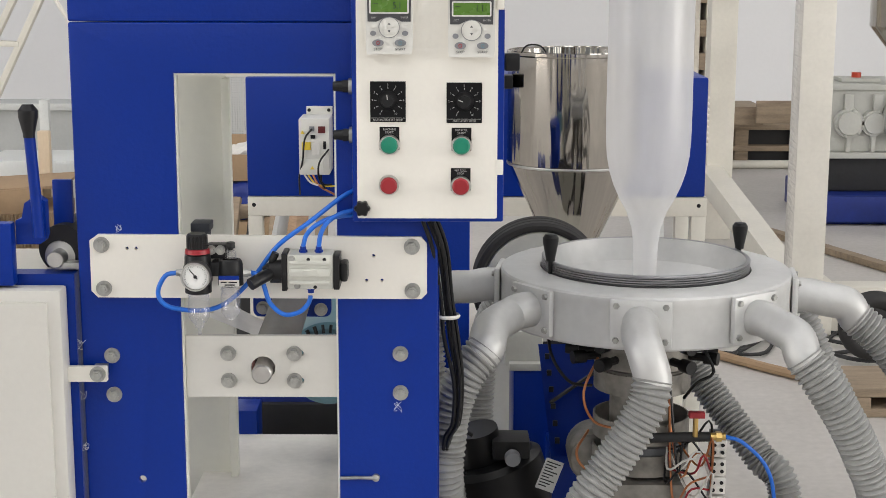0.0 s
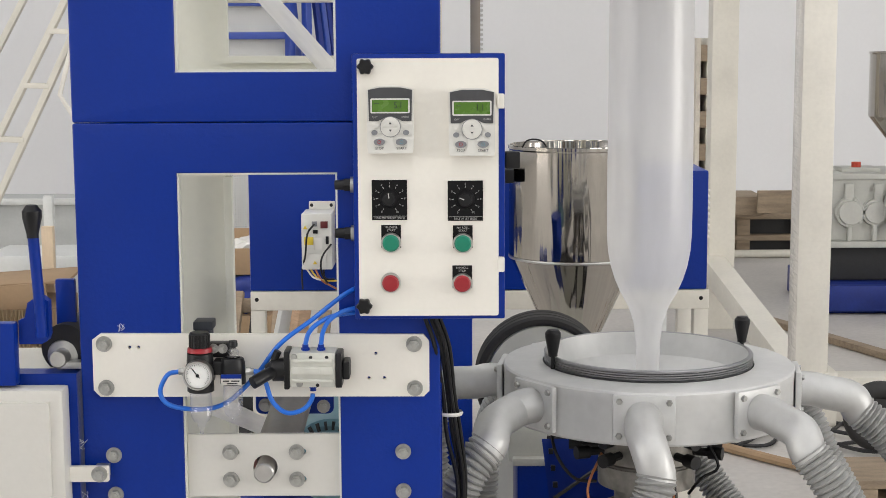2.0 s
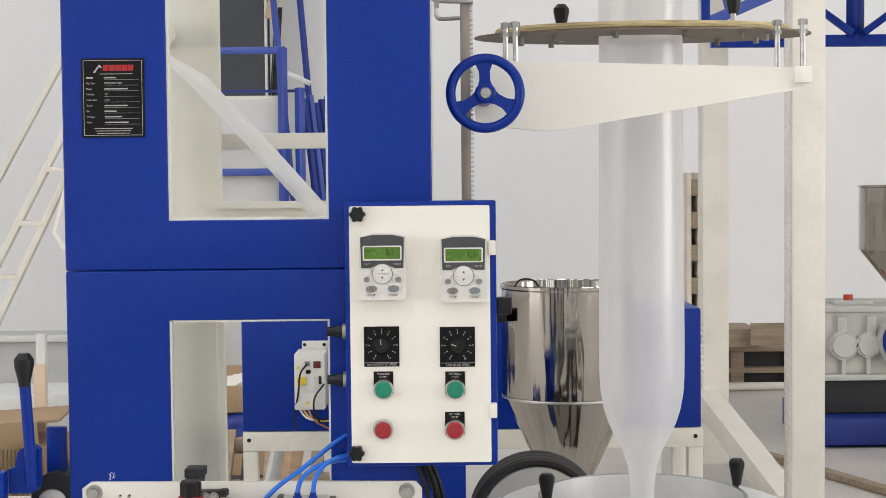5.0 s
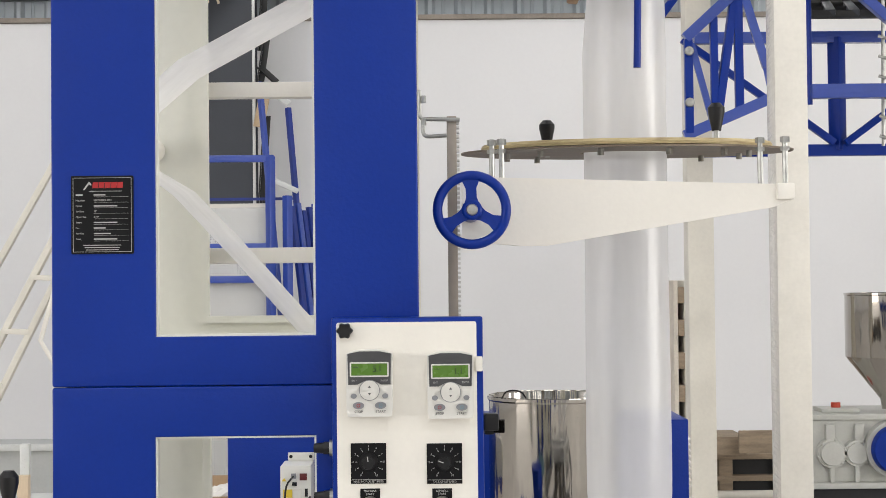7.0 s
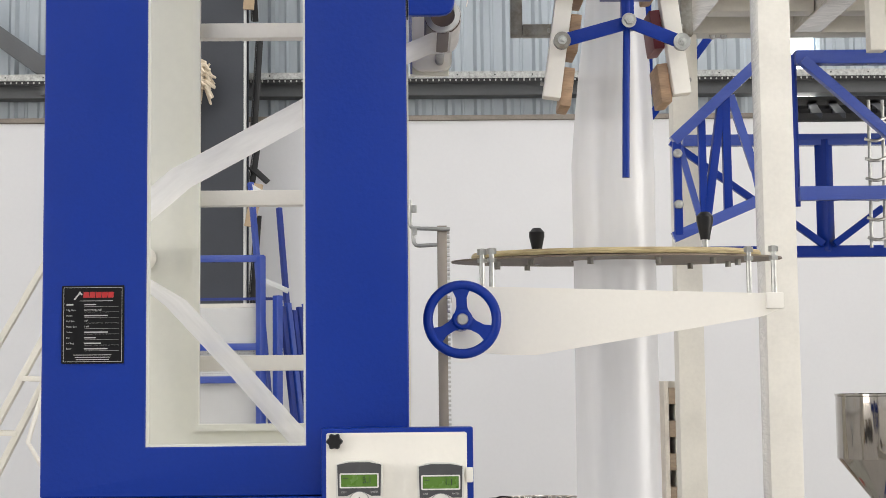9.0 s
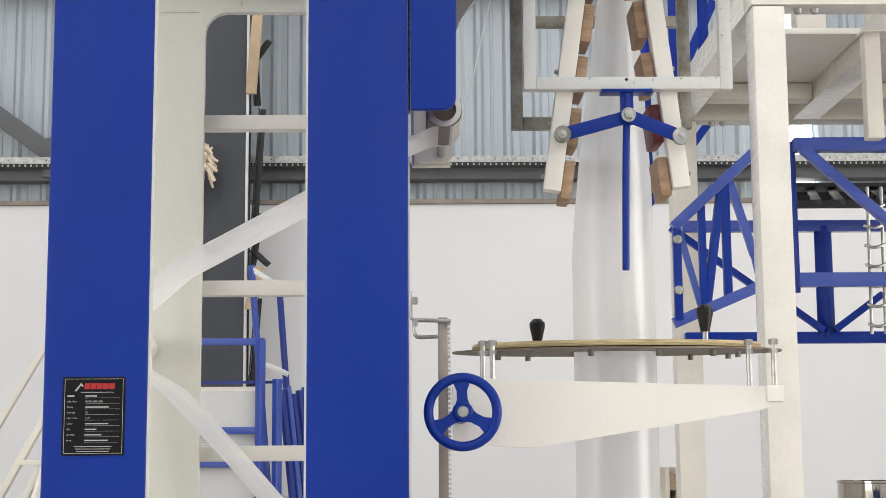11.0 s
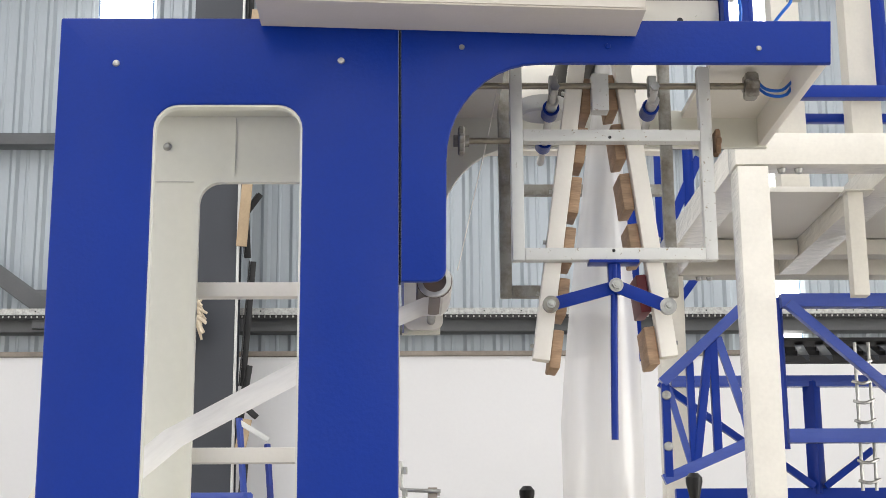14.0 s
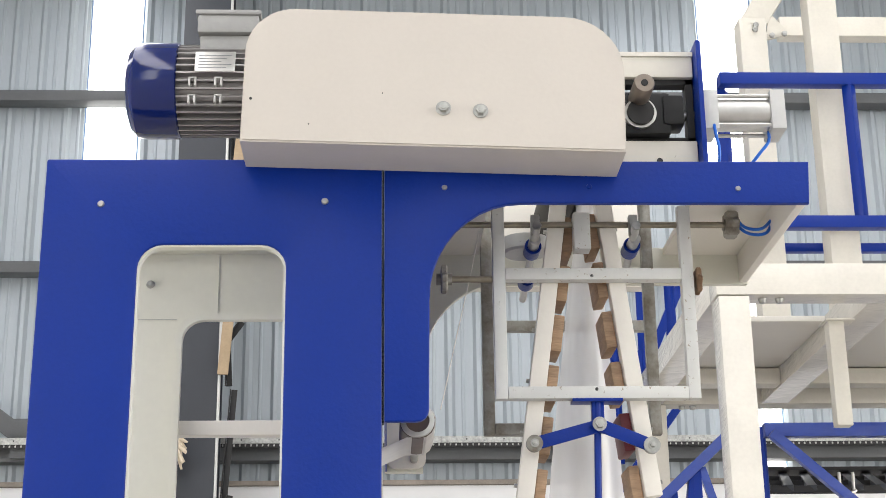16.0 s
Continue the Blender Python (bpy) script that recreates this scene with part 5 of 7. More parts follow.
for x, y in ((0.122, 0.19), (0.137, 0.165), (0.571, 0.19), (0.607, 0.165)):
    bm = B()
    zt = GZ + (y - AY) * math.tan(radians(2.6))
    cyl(bm, (x, y, 1.74), (x, y, zt + 0.01), 0.0045, n=10)
    cyl(bm, (x, y, zt), (x, y, zt + 0.009), 0.008, n=6)
    cyl(bm, (x, y, zt - 0.014), (x, y, zt - 0.007), 0.008, n=6)
    part("stud", bm, ZINC, arm)
rack = thing("gear_rack", (0.056, 0.17, 1.2), "worn steel toothed rack for lifting the guide arm", "rack")
bm = B()
box(bm, 0.047, 0.063, 0.17, 0.192, 1.2, 1.862, 0.001)
part("rack_bar", bm, mat("worn_bar", (0.32, 0.28, 0.24), 0.45, 0.7, vary=0.3, scale=14, stretch=(1, 1, 0.4)), rack)
bm = B()
z = 1.21
while z < 1.852:
    box(bm, 0.063, 0.0675, 0.171, 0.191, z, z + 0.004)
    z += 0.0078
tagged(part("rack_teeth", bm, STEEL, rack), kind="stuff")
for pts in ([(0.002, 0.165, 1.905), (0.002, 0.165, 1.868), (0.0045, 0.165, 1.8595), (0.014, 0.165, 1.857), (0.069, 0.165, 1.8555)], [(0.0075, 0.17, 1.856), (0.0075, 0.17, 1.838), (0.010, 0.17, 1.831), (0.017, 0.17, 1.8285), (0.048, 0.17, 1.830)]):
    bm = B()
    tube(bm, smooth_path(pts, 0.003), 0.0034, 10)
    part("stop_rod", bm, ZINC, rack, "bent bright steel rod")
for z in (1.883, 1.846):
    bm = B()
    cyl(bm, (0.0085, 0.160, z), (0.0085, 0.160, z + 0.012), 0.0045, n=6)
    part("rod_nut", bm, ZINC, rack)
WX, WZ, WY = 0.084, 1.7005, 0.06
bm = B()
spin(bm, [(0, -0.009), (0.013, -0.009), (0.0165, -0.006), (0.0165, 0.09), (0.0, 0.09)], (WX, WY, WZ), 24, "y")
wheel = part("hand_wheel", bm, BLUE, arm, "blue cast hand wheel with three spokes")
bm = B()
spin(bm, [(0.0545 + 0.0078 * math.cos(a), 0.0078 * math.sin(a)) for a in [2 * math.pi * i / 12 for i in range(12)]], (WX, WY, WZ), 56, "y", True)
part("rim", bm, BLUE, wheel)
for deg in (92, 212, 332):
    a = radians(deg)
    u, v = Vector((math.cos(a), 0, math.sin(a))), Vector((-math.sin(a), 0, math.cos(a)))
    bm = B()
    lo, hi = [], []
    for d, w in ((0.008, 0.0125), (0.02, 0.0085), (0.034, 0.0085), (0.046, 0.0135), (0.053, 0.02)):
        for sgn, bag in ((-1, lo), (1, hi)):
            bag.append((Vector((WX, 0, WZ)) + u * d + v * w * sgn))
    plate(bm, [(p.x, p.z) for p in lo + hi[::-1]], [], WY - 0.004, WY + 0.004)
    part("spoke", bm, BLUE, wheel)
bm = B()
spin(bm, [(0, -0.003), (0.008, -0.003), (0.0095, 0)], (WX, WY - 0.009, WZ), 18, "y")
cyl(bm, (WX, WY - 0.012, WZ), (WX, WY - 0.016, WZ), 0.005, n=6)
part("hub_nut", bm, ZINC, wheel)

# ---- pneumatics on the mounting plate ----
RY = -0.045
frl = thing("air_regulator", (-0.35, -0.03, 1.04), "filter regulator and lubricator pair with gauge and clear bowls", "air regulator")
bm = B()
spin(bm, [(0, 1.1135), (0.0135, 1.1135), (0.0155, 1.111), (0.0155, 1.090), (0, 1.09)], (-0.3715, RY, 0), 24)
for k in range(20):
    a = 2 * math.pi * k / 20
    cyl(bm, (-0.3715 + 0.0152 * math.cos(a), RY + 0.0152 * math.sin(a), 1.091), (-0.3715 + 0.0152 * math.cos(a), RY + 0.0152 * math.sin(a), 1.110), 0.0013, n=5)
part("pressure_knob", bm, BLACK, frl)
bm = B()
spin(bm, [(0.014, 1.0905), (0.0185, 1.0895), (0.0195, 1.083), (0.014, 1.082)], (-0.3715, RY, 0), 26)
part("lock_ring", bm, RED, frl, "bright red lock ring")
bm = B()
spin(bm, [(0.016, 1.082), (0.0195, 1.081), (0.0205, 1.07), (0.0205, 1.022), (0.016, 1.02)], (-0.3715, RY, 0), 26)
box(bm, -0.392, -0.351, RY - 0.018, RY + 0.02, 1.035, 1.066, 0.004)
part("regulator_body", bm, BLACK, frl)
GX, GZ2 = -0.3705, 1.0525
bm = B()
spin(bm, [(0.0198, -0.013), (0.0222, -0.013), (0.0225, 0.004), (0.0, 0.004)], (GX, RY - 0.022, GZ2), 36, "y")
gauge = part("gauge", bm, STEEL, frl, "round pressure gauge with chrome rim")
bm = B()
spin(bm, [(0, -0.0095), (0.0198, -0.0095), (0.0198, -0.006)], (GX, RY - 0.022, GZ2), 36, "y")
part("gauge_face", bm, mat("gauge_white", (0.8, 0.8, 0.78), 0.4, vary=0.02), gauge)
bm = B()
for k in range(28):
    a = radians(225 - 270 * k / 27)
    l = 0.0028 if k % 3 == 0 else 0.0016
    bar(bm, (GX + 0.0175 * math.cos(a), RY - 0.0321, GZ2 + 0.0175 * math.sin(a)), (GX + (0.0175 - l) * math.cos(a), RY - 0.0321, GZ2 + (0.0175 - l) * math.sin(a)), 0.0005, 0.0004, up=(0, 1, 0))
part("gauge_marks", bm, BLACK, gauge)
bm = B()
a = radians(128)
bar(bm, (GX - 0.005 * math.cos(a), RY - 0.0326, GZ2 - 0.005 * math.sin(a)), (GX + 0.0145 * math.cos(a), RY - 0.0326, GZ2 + 0.0145 * math.sin(a)), 0.0014, 0.0006, up=(0, 1, 0))
cyl(bm, (GX, RY - 0.0318, GZ2), (GX, RY - 0.034, GZ2), 0.0026, n=12)
part("gauge_needle", bm, BLACK, gauge)
bm = B()
spin(bm, [(0.0165, 1.022), (0.0172, 1.0), (0.0165, 0.984), (0.012, 0.975), (0.007, 0.972), (0.0065, 0.966), (0.0028, 0.964), (0.0028, 0.954), (0, 0.954)], (-0.3715, RY, 0), 28)
part("bowl", bm, CLEAR, frl, "clear plastic bowl")
bm = B()
spin(bm, [(0, 1.1), (0.0065, 1.1), (0.007, 1.098), (0.007, 1.091), (0.004, 1.09), (0.004, 1.0885), (0, 1.0885)], (-0.3205, RY, 0), 18)
part("oil_cap", bm, BLACK, frl)
bm = B()
spin(bm, [(0.0045, 1.0885), (0.0085, 1.085), (0.009, 1.075), (0.0, 1.074)], (-0.3205, RY, 0), 18)
part("sight_dome", bm, CLEAR, frl)
bm = B()
spin(bm, [(0.012, 1.074), (0.0165, 1.073), (0.019, 1.066), (0.0195, 1.034), (0.015, 1.032)], (-0.3215, RY, 0), 26)
box(bm, -0.351, -0.335, RY - 0.01, RY + 0.02, 1.048, 1.07, 0.003)
part("lubricator_body", bm, BLACK, frl)
bm = B()
plate(bm, rect(-0.337, -0.306, 1.035, 1.045), [], RY - 0.0205, RY - 0.019)
tag = part("sticker", bm, CERAMIC, frl)
bm = B()
plate(bm, rect(-0.337, -0.306, 1.0452, 1.0515), [], RY - 0.0205, RY - 0.019)
part("sticker", bm, BLUE, frl, "blue and white sticker")
for k, (a0, a1) in enumerate(((-0.334, -0.325), (-0.322, -0.309), (-0.328, -0.312))):
    z = 1.0415 - 0.004 * (k // 2)
    bm = B()
    plate(bm, rect(a0, a1, z - 0.001, z + 0.0008), [], RY - 0.021, RY - 0.02)
    part("print_bar", bm, BLACK, tag)
bm = B()
spin(bm, [(0.0148, 1.034), (0.0152, 1.009), (0.0148, 0.991), (0.01, 0.983), (0.004, 0.980), (0.003, 0.976), (0, 0.976)], (-0.3225, RY, 0), 28)
part("bowl", bm, CLEAR, frl, "clear plastic bowl")
bm = B()
box(bm, -0.3605, -0.3275, RY + 0.012, -0.008, 1.071, 1.0935, 0.003)
part("mount_bracket", bm, BLACK, frl)
for x in (-0.352, -0.338):
    shared("bracket_screw", SMALLBOLT, frl, (x, RY + 0.012, 1.0855))
for x, s in ((-0.3925, -1), (-0.3015, 1)):
    bm = B()
    cyl(bm, (x, RY, 1.052), (x + 0.007 * s, RY, 1.052), 0.0065, n=6)
    cyl(bm, (x + 0.007 * s, RY, 1.052), (x + 0.012 * s, RY, 1.052), 0.0052, n=14)
    part("fitting", bm, ZINC, frl)
bm = B()
box(bm, -0.3975, -0.367, 0.05, 0.09, 1.098, 1.112, 0.002)
box(bm, -0.395, -0.371, 0.05, 0.09, 1.06, 1.098, 0.002)
solid("limit_switch", bm, DARKSTEEL, "small dark switch block behind the regulator", "switch", (-0.382, 0.07, 1.09))

valve = thing("hand_valve", (-0.2, -0.03, 1.055), "cast alloy hand lever air valve with black end caps", "valve")
VA = mat("valve_alloy", (0.60, 0.60, 0.55), 0.4, 0.25, vary=0.1, scale=25, bump=0.15)
bm = B()
box(bm, -0.234, -0.163, RY - 0.012, -0.008, 1.0285, 1.083, 0.004)
body = part("valve_body", bm, VA, valve)
for z0, z1 in ((1.068, 1.074), (1.049, 1.062), (1.037, 1.043)):
    bm = B()
    box(bm, -0.23, -0.167, RY - 0.0165, RY - 0.011, z0, z1, 0.0024)
    part("casting_rib", bm, VA, body)
bm = B()
box(bm, -0.2095, -0.187, RY - 0.0178, RY - 0.016, 1.0515, 1.0595, 0.0006)
part("type_plate", bm, VA, body)
for x, z in ((-0.2265, 1.0765), (-0.2185, 1.0345)):
    bm = B()
    spin(bm, [(0, -0.004), (0.0045, -0.0035), (0.0052, 0)], (x, RY - 0.012, z), 14, "y")
    part("cover_screw", bm, ZINC, body)
for x, z in ((-0.201, 1.0755), (-0.1765, 1.0755), (-0.191, 1.0325)):
    bm = B()
    spin(bm, [(0, -0.0004), (0.0028, -0.0004), (0.0028, 0)], (x, RY - 0.0121, z), 12, "y")
    part("bore", bm, BLACK, body)
bm = B()
box(bm, -0.242, -0.234, RY - 0.014, -0.010, 1.026, 1.085, 0.002)
part("end_cap", bm, BLACK, valve)
bm = B()
box(bm, -0.163, -0.1535, RY - 0.014, -0.010, 1.0285, 1.081, 0.002)
box(bm, -0.1535, -0.142, RY - 0.006, -0.014, 1.039, 1.0685, 0.004)
part("end_cap", bm, BLACK, valve)
bm = B()
cyl(bm, (-0.242, RY + 0.005, 1.054), (-0.262, RY + 0.003, 1.053), 0.0185, 0.017, n=24)
cyl(bm, (-0.262, RY + 0.003, 1.053), (-0.272, RY + 0.002, 1.052), 0.015, 0.009, n=24)
cyl(bm, (-0.258, RY + 0.003, 1.07), (-0.252, RY + 0.003, 1.083), 0.006, n=10)
part("lever_boot", bm, BLACK, valve)
bm = B()
tube(bm, smooth_path([(-0.262, RY - 0.012, 1.052), (-0.270, RY - 0.026, 1.05), (-0.279, RY - 0.036, 1.046), (-0.286, RY - 0.042, 1.043)], 0.004), 0.0095, 14)
part("lever_grip", bm, BLACK, valve)
for x, z, s in ((-0.2105, 1.083, 1), (-0.1865, 1.083, 1), (-0.1995, 1.0285, -1)):
    bm = B()
    cyl(bm, (x, RY + 0.008, z), (x, RY + 0.008, z + 0.004 * s), 0.0065, n=6)
    cyl(bm, (x, RY + 0.008, z + 0.004 * s), (x, RY + 0.008, z + 0.009 * s), 0.0048, n=14)
    part("fitting", bm, BLUE, valve)


def air_tube(pts, label):
    bm = B()
    tube(bm, smooth_path(pts, 0.005), 0.0037, 12)
    solid("air_tube", bm, TUBEBLUE, label, "air tube", pts[0], "blue air tubes")


air_tube([(-0.404, RY, 1.052), (-0.422, RY, 1.047), (-0.434, RY, 1.02), (-0.42, RY + 0.005, 0.998), (-0.375, RY + 0.02, 0.988), (-0.335, RY + 0.025, 0.998), (-0.29, RY + 0.02, 1.04), (-0.25, RY + 0.01, 1.092), (-0.20, RY + 0.01, 1.13), (-0.155, RY + 0.03, 1.163), (-0.13, RY + 0.042, 1.176)], "bright blue air tube looping across the mounting plate")
air_tube([(-0.2895, RY, 1.052), (-0.279, RY - 0.003, 1.05), (-0.271, RY - 0.004, 1.035), (-0.262, RY, 1.005), (-0.241, RY, 0.987), (-0.217, RY + 0.004, 0.99), (-0.203, RY + 0.008, 1.004), (-0.1995, RY + 0.008, 1.0195)], "bright blue air tube joining lubricator and valve")
air_tube([(-0.2105, RY + 0.008, 1.092), (-0.205, RY + 0.008, 1.11), (-0.19, RY + 0.01, 1.125), (-0.165, RY + 0.02, 1.135), (-0.13, RY + 0.03, 1.138)], "short blue air tube rising from the valve")
air_tube([(-0.1865, RY + 0.008, 1.092), (-0.183, RY + 0.008, 1.112), (-0.172, RY + 0.012, 1.13), (-0.15, RY + 0.02, 1.142), (-0.12, RY + 0.03, 1.146)], "short blue air tube rising from the valve")

# cables dropping beside the tower
for k, (dx, dy) in enumerate(((0, 0), (0.009, 0.004), (0.016, 0.0), (0.022, 0.008))):
    bm = B()
    tube(bm, smooth_path([(-0.03 + dx, -0.01 + dy, 1.135), (-0.012 + dx, 0.0 + dy, 1.08), (0.0 + dx * 0.8, 0.02 + dy, 1.0), (0.006 + dx, 0.03 + dy, 0.93), (0.022 + dx * 0.6, 0.05 + dy, 0.85), (0.02 + dx * 0.5, 0.06 + dy, 0.78), (0.006 + dx * 0.4, 0.08 + dy, 0.74), (0.004, 0.2, 0.6)], 0.012), 0.0034, 8)
    solid("power_cable", bm, BLACK, "black power cable hanging below the control box", "cable", (-0.03 + dx, 0, 1.135), "cables below the control box")
bm = B()
spin(bm, [(0.018, -0.003), (0.0195, 0), (0.018, 0.003)], (0.0125, 0.028, 0.968), 16)
solid("cable_tie", bm, CERAMIC, "white cable tie round the black cables", "cable tie", (0.0125, 0.028, 0.968))

# ---- inside the lower tower ----
bm = B()
plate(bm, rounded(-0.353, -0.207, 0.864, 1.0, 0.012), [], 0.45, 0.462)
br = solid("bearing_bracket", bm, BLUE, "blue bearing plate on the rear frame", "bracket", (-0.235, 0.455, 0.95))
for x, z in ((-0.335, 0.881), (-0.226, 0.878)):
    shared("bolt", BOLT, br, (x, 0.45, z))
bm = B()
cyl(bm, (-0.275, 0.07, 0.885), (-0.279, 0.449, 0.900), 0.035, n=32)
rr = solid("winding_core", bm, mat("dark_core", (0.16, 0.145, 0.13), 0.4, vary=0.2, stretch=(1, 1, 3)), "dark cardboard winding core inside the tower", "roller", (-0.26, 0.25, 0.9))
bm = B()
spin(bm, [(0.028, -0.004), (0.0375, -0.004), (0.0375, 0.012), (0.028, 0.012)], (-0.275, 0.068, 0.885), 28, "y", True)
part("end_ring", bm, mat("pink_card", (0.42, 0.22, 0.2), 0.6, vary=0.1), rr)
bm = B()
rows = []
for k in range(9):
    y = 0.2 + 0.025 * k
    rows.append([bm.verts.new((x, y, z + 0.004 * math.sin(1.7 * k + i) - 0.003 * k)) for i, (x, z) in enumerate(((-0.40, 0.925), (-0.36, 0.905), (-0.33, 0.893), (-0.305, 0.884)))])
for a, b in zip(rows, rows[1:]):
    for i in range(3):
        bm.faces.new((a[i], a[i + 1], b[i + 1], b[i]))
solid("film_web", bm, FILM, "flat film running down to the winding core", "film", (-0.35, 0.3, 0.9))
tm = thing("teal_motor", (-0.19, 0.42, 0.75), "teal painted drive motor low inside the tower", "motor")
bm = B()
spin(bm, [(0, -0.02), (0.07, -0.018), (0.081, -0.008), (0.084, 0.02), (0.084, 0.2), (0, 0.2)], (-0.216, 0.49, 0.765), 40, "y")
part("motor_body", bm, TEAL, tm)
for k in range(12):
    a = radians(25 + 12 * k)
    bm = B()
    bar(bm, (-0.216 + 0.062 * math.cos(a), 0.470, 0.765 + 0.062 * math.sin(a)), (-0.216 + 0.078 * math.cos(a), 0.474, 0.765 + 0.078 * math.sin(a)), 0.004, 0.006)
    part("vent_slot", bm, BLACK, tm)
bm = B()
box(bm, -0.25, -0.19, 0.468, 0.472, 0.806, 0.818, 0.001)
part("sticker", bm, CERAMIC, tm)
bm = B()
box(bm, -0.43, -0.06, 0.86, 0.95, 0.49, 0.62, 0.004)
box(bm, -0.60, -0.02, 0.95, 1.1, 0.0, 0.6, 0.004)
solid("base_cabinet", bm, BLUE_IN, "dark blue machine base behind the tower", "machine base", (-0.3, 1.0, 0))
bm = B()
box(bm, -0.40, -0.10, 0.84, 0.86, 0.50, 0.575, 0.002)
solid("dark_recess_plate", bm, BLACKM, "black cover plate on the blue base", "cover", (-0.25, 0.85, 0.5))
SCUFFW = mat("scuffed_white", (0.76, 0.73, 0.68), 0.5, vary=0.15, scale=9, bump=0.1)
shelf = thing("work_shelf", (-0.26, 0.5, 0), "scuffed white shelf plate inside the tower foot", "shelf")
bm = B()
box(bm, -0.46, -0.06, 0.30, 0.71, 0.535, 0.55, 0.003)
part("shelf_plate", bm, SCUFFW, shelf)
for x in (-0.44, -0.08):
    for y in (0.33, 0.68):
        bm = B()
        bar(bm, (x, y, 0.0), (x, y, 0.535), 0.03, 0.03)
        part("leg", bm, SCUFFW, shelf)
bm = B()
box(bm, -0.4435, -0.385, 0.71, 0.80, 0.48, 0.60, 0.004)
wb = solid("pillow_block", bm, BLUE, "blue bearing foot beside the shelf", "bracket", (-0.415, 0.75, 0.48))

# ---- winder to the left of the tower ----
wind = thing("winder_frame", (-0.66, 0.1, 0), "blue winder frame beside the tower", "machine frame")
bm = B()
plate(bm, [(-0.95, 0), (-0.571, 0), (-0.571, 1.042), (-0.95, 1.042)], [], -0.01, 0.03)
part("front_plate", bm, BLUE, wind)
bm = B()
box(bm, -0.95, -0.655, -0.045, -0.02, 1.03, 1.128, 0.004)
part("side_plate", bm, BLUE, wind)
bm = B()
plate(bm, [(-0.655, 1.091), (-0.62, 1.091), (-0.611, 1.096), (-0.608, 1.105), (-0.608, 1.158), (-0.622, 1.168), (-0.64, 1.155), (-0.645, 1.132), (-0.655, 1.128)], [], -0.02, 0.0)
part("lever_bracket", bm, BLUE, wind)
bm = B()
box(bm, -0.615, -0.583, 0.05, 0.062, 1.06, 1.182, 0.004)
part("roller_bracket", bm, BLUE, wind)
bm = B()
box(bm, -0.95, -0.571, 0.03, 0.2, 1.02, 1.042, 0.002)
part("deck", bm, WHITEP, wind)

lev = thing("hand_lever", (-0.628, -0.03, 1.08), "blue lever arm with a black tapered knob", "lever")
bm = B()
tube(bm, [(-0.616, -0.032, 1.105), (-0.617, -0.035, 1.16), (-0.620, -0.045, 1.266)], 0.0085, 14)
part("lever_rod", bm, BLUE, lev)
bm = B()
spin(bm, [(0, 1.310), (0.008, 1.310), (0.0148, 1.301), (0.0148, 1.291), (0.009, 1.266), (0.009, 1.260), (0, 1.260)], (-0.620, -0.046, 0), 20)
part("knob", bm, BLACK, lev)
rol = thing("rubber_roller", (-0.62, 0.2, 1.06), "black rubber roller with a steel shaft end", "roller")
bm = B()
cyl(bm, (-0.598, 0.035, 1.072), (-0.535, 0.39, 1.095), 0.0405, n=40)
part("rubber_sleeve", bm, RUBBER, rol)
bm = B()
spin(bm, [(0, -0.03), (0.012, -0.03), (0.0135, -0.026), (0.0135, 0), (0.024, 0.002), (0.026, 0.012)], (-0.602, 0.03, 1.062), 24, "y")
part("shaft_end", bm, STEEL, rol)
bm = B()
box(bm, -0.605, -0.566, 0.004, 0.03, 1.046, 1.057, 0.002)
part("bearing_clamp", bm, ZINC, rol)
cab = thing("side_cabinet", (-0.7, -0.05, 0.5), "off-white side cabinet with chamfered door", "cabinet")
bm = B()
box(bm, -0.95, -0.582, -0.055, -0.012, 0.0, 1.026, 0.006)
part("cabinet_body", bm, CABINET, cab)
bm = B()
plate(bm, rect(-0.95, -0.602, 0.0, 1.008), [], -0.062, -0.054)
part("door", bm, CABINET, cab)
bm = B()
plate(bm, rounded(-0.588, -0.521, 0.874, 0.8985, 0.003), [], -0.03, -0.022)
part("hinge_strap", bm, CREAM, cab)
bm = B()
box(bm, -0.545, -0.525, -0.022, 0.0, 0.877, 0.896)
part("strap_spacer", bm, ZINC, cab)
shared("bolt", BOLT, cab, (-0.5355, -0.03, 0.8865))

# ---- extruder behind the tower ----
ext = thing("extruder_housing", (0.1, 2.15, 0.84), "long blue extruder housing box on a white tube stand", "machine housing")
bm = B()
box(bm, -0.566, 0.752, 2.0, 2.36, 0.847, 1.19, 0.006)
part("housing_shell", bm, BLUE, ext)
bm = B()
box(bm, 0.752, 0.762, 2.06, 2.3, 0.98, 1.14, 0.002)
lou = part("louvre_panel", bm, CREAM, ext)
for k in range(9):
    bm = B()
    bar(bm, (0.765, 2.07, 0.99 + k * 0.017), (0.765, 2.29, 0.99 + k * 0.017), 0.008, 0.005)
    part("louvre", bm, CREAM, lou)
stand = thing("tube_stand", (0.1, 2.15, 0), "white painted square tube stand under the extruder", "stand")
for y in (2.02, 2.33):
    bm = B()
    box(bm, -0.566, 0.758, y - 0.022, y + 0.022, 0.79, 0.8455, 0.003)
    part("rail", bm, WHITEP, stand)
    for x in ((-0.545, 0.736) if y < 2.1 else (0.736,)):
        bm = B()
        box(bm, x - 0.021, x + 0.021, y - 0.021, y + 0.021, 0.0, 0.79, 0.003)
        part("leg", bm, WHITEP, stand)
    for x in (0.62,):
        bm = B()
        box(bm, x - 0.018, x + 0.018, y - 0.016, y + 0.016, 0.3, 0.79, 0.003)
        part("strut", bm, GALVPAINT, stand)
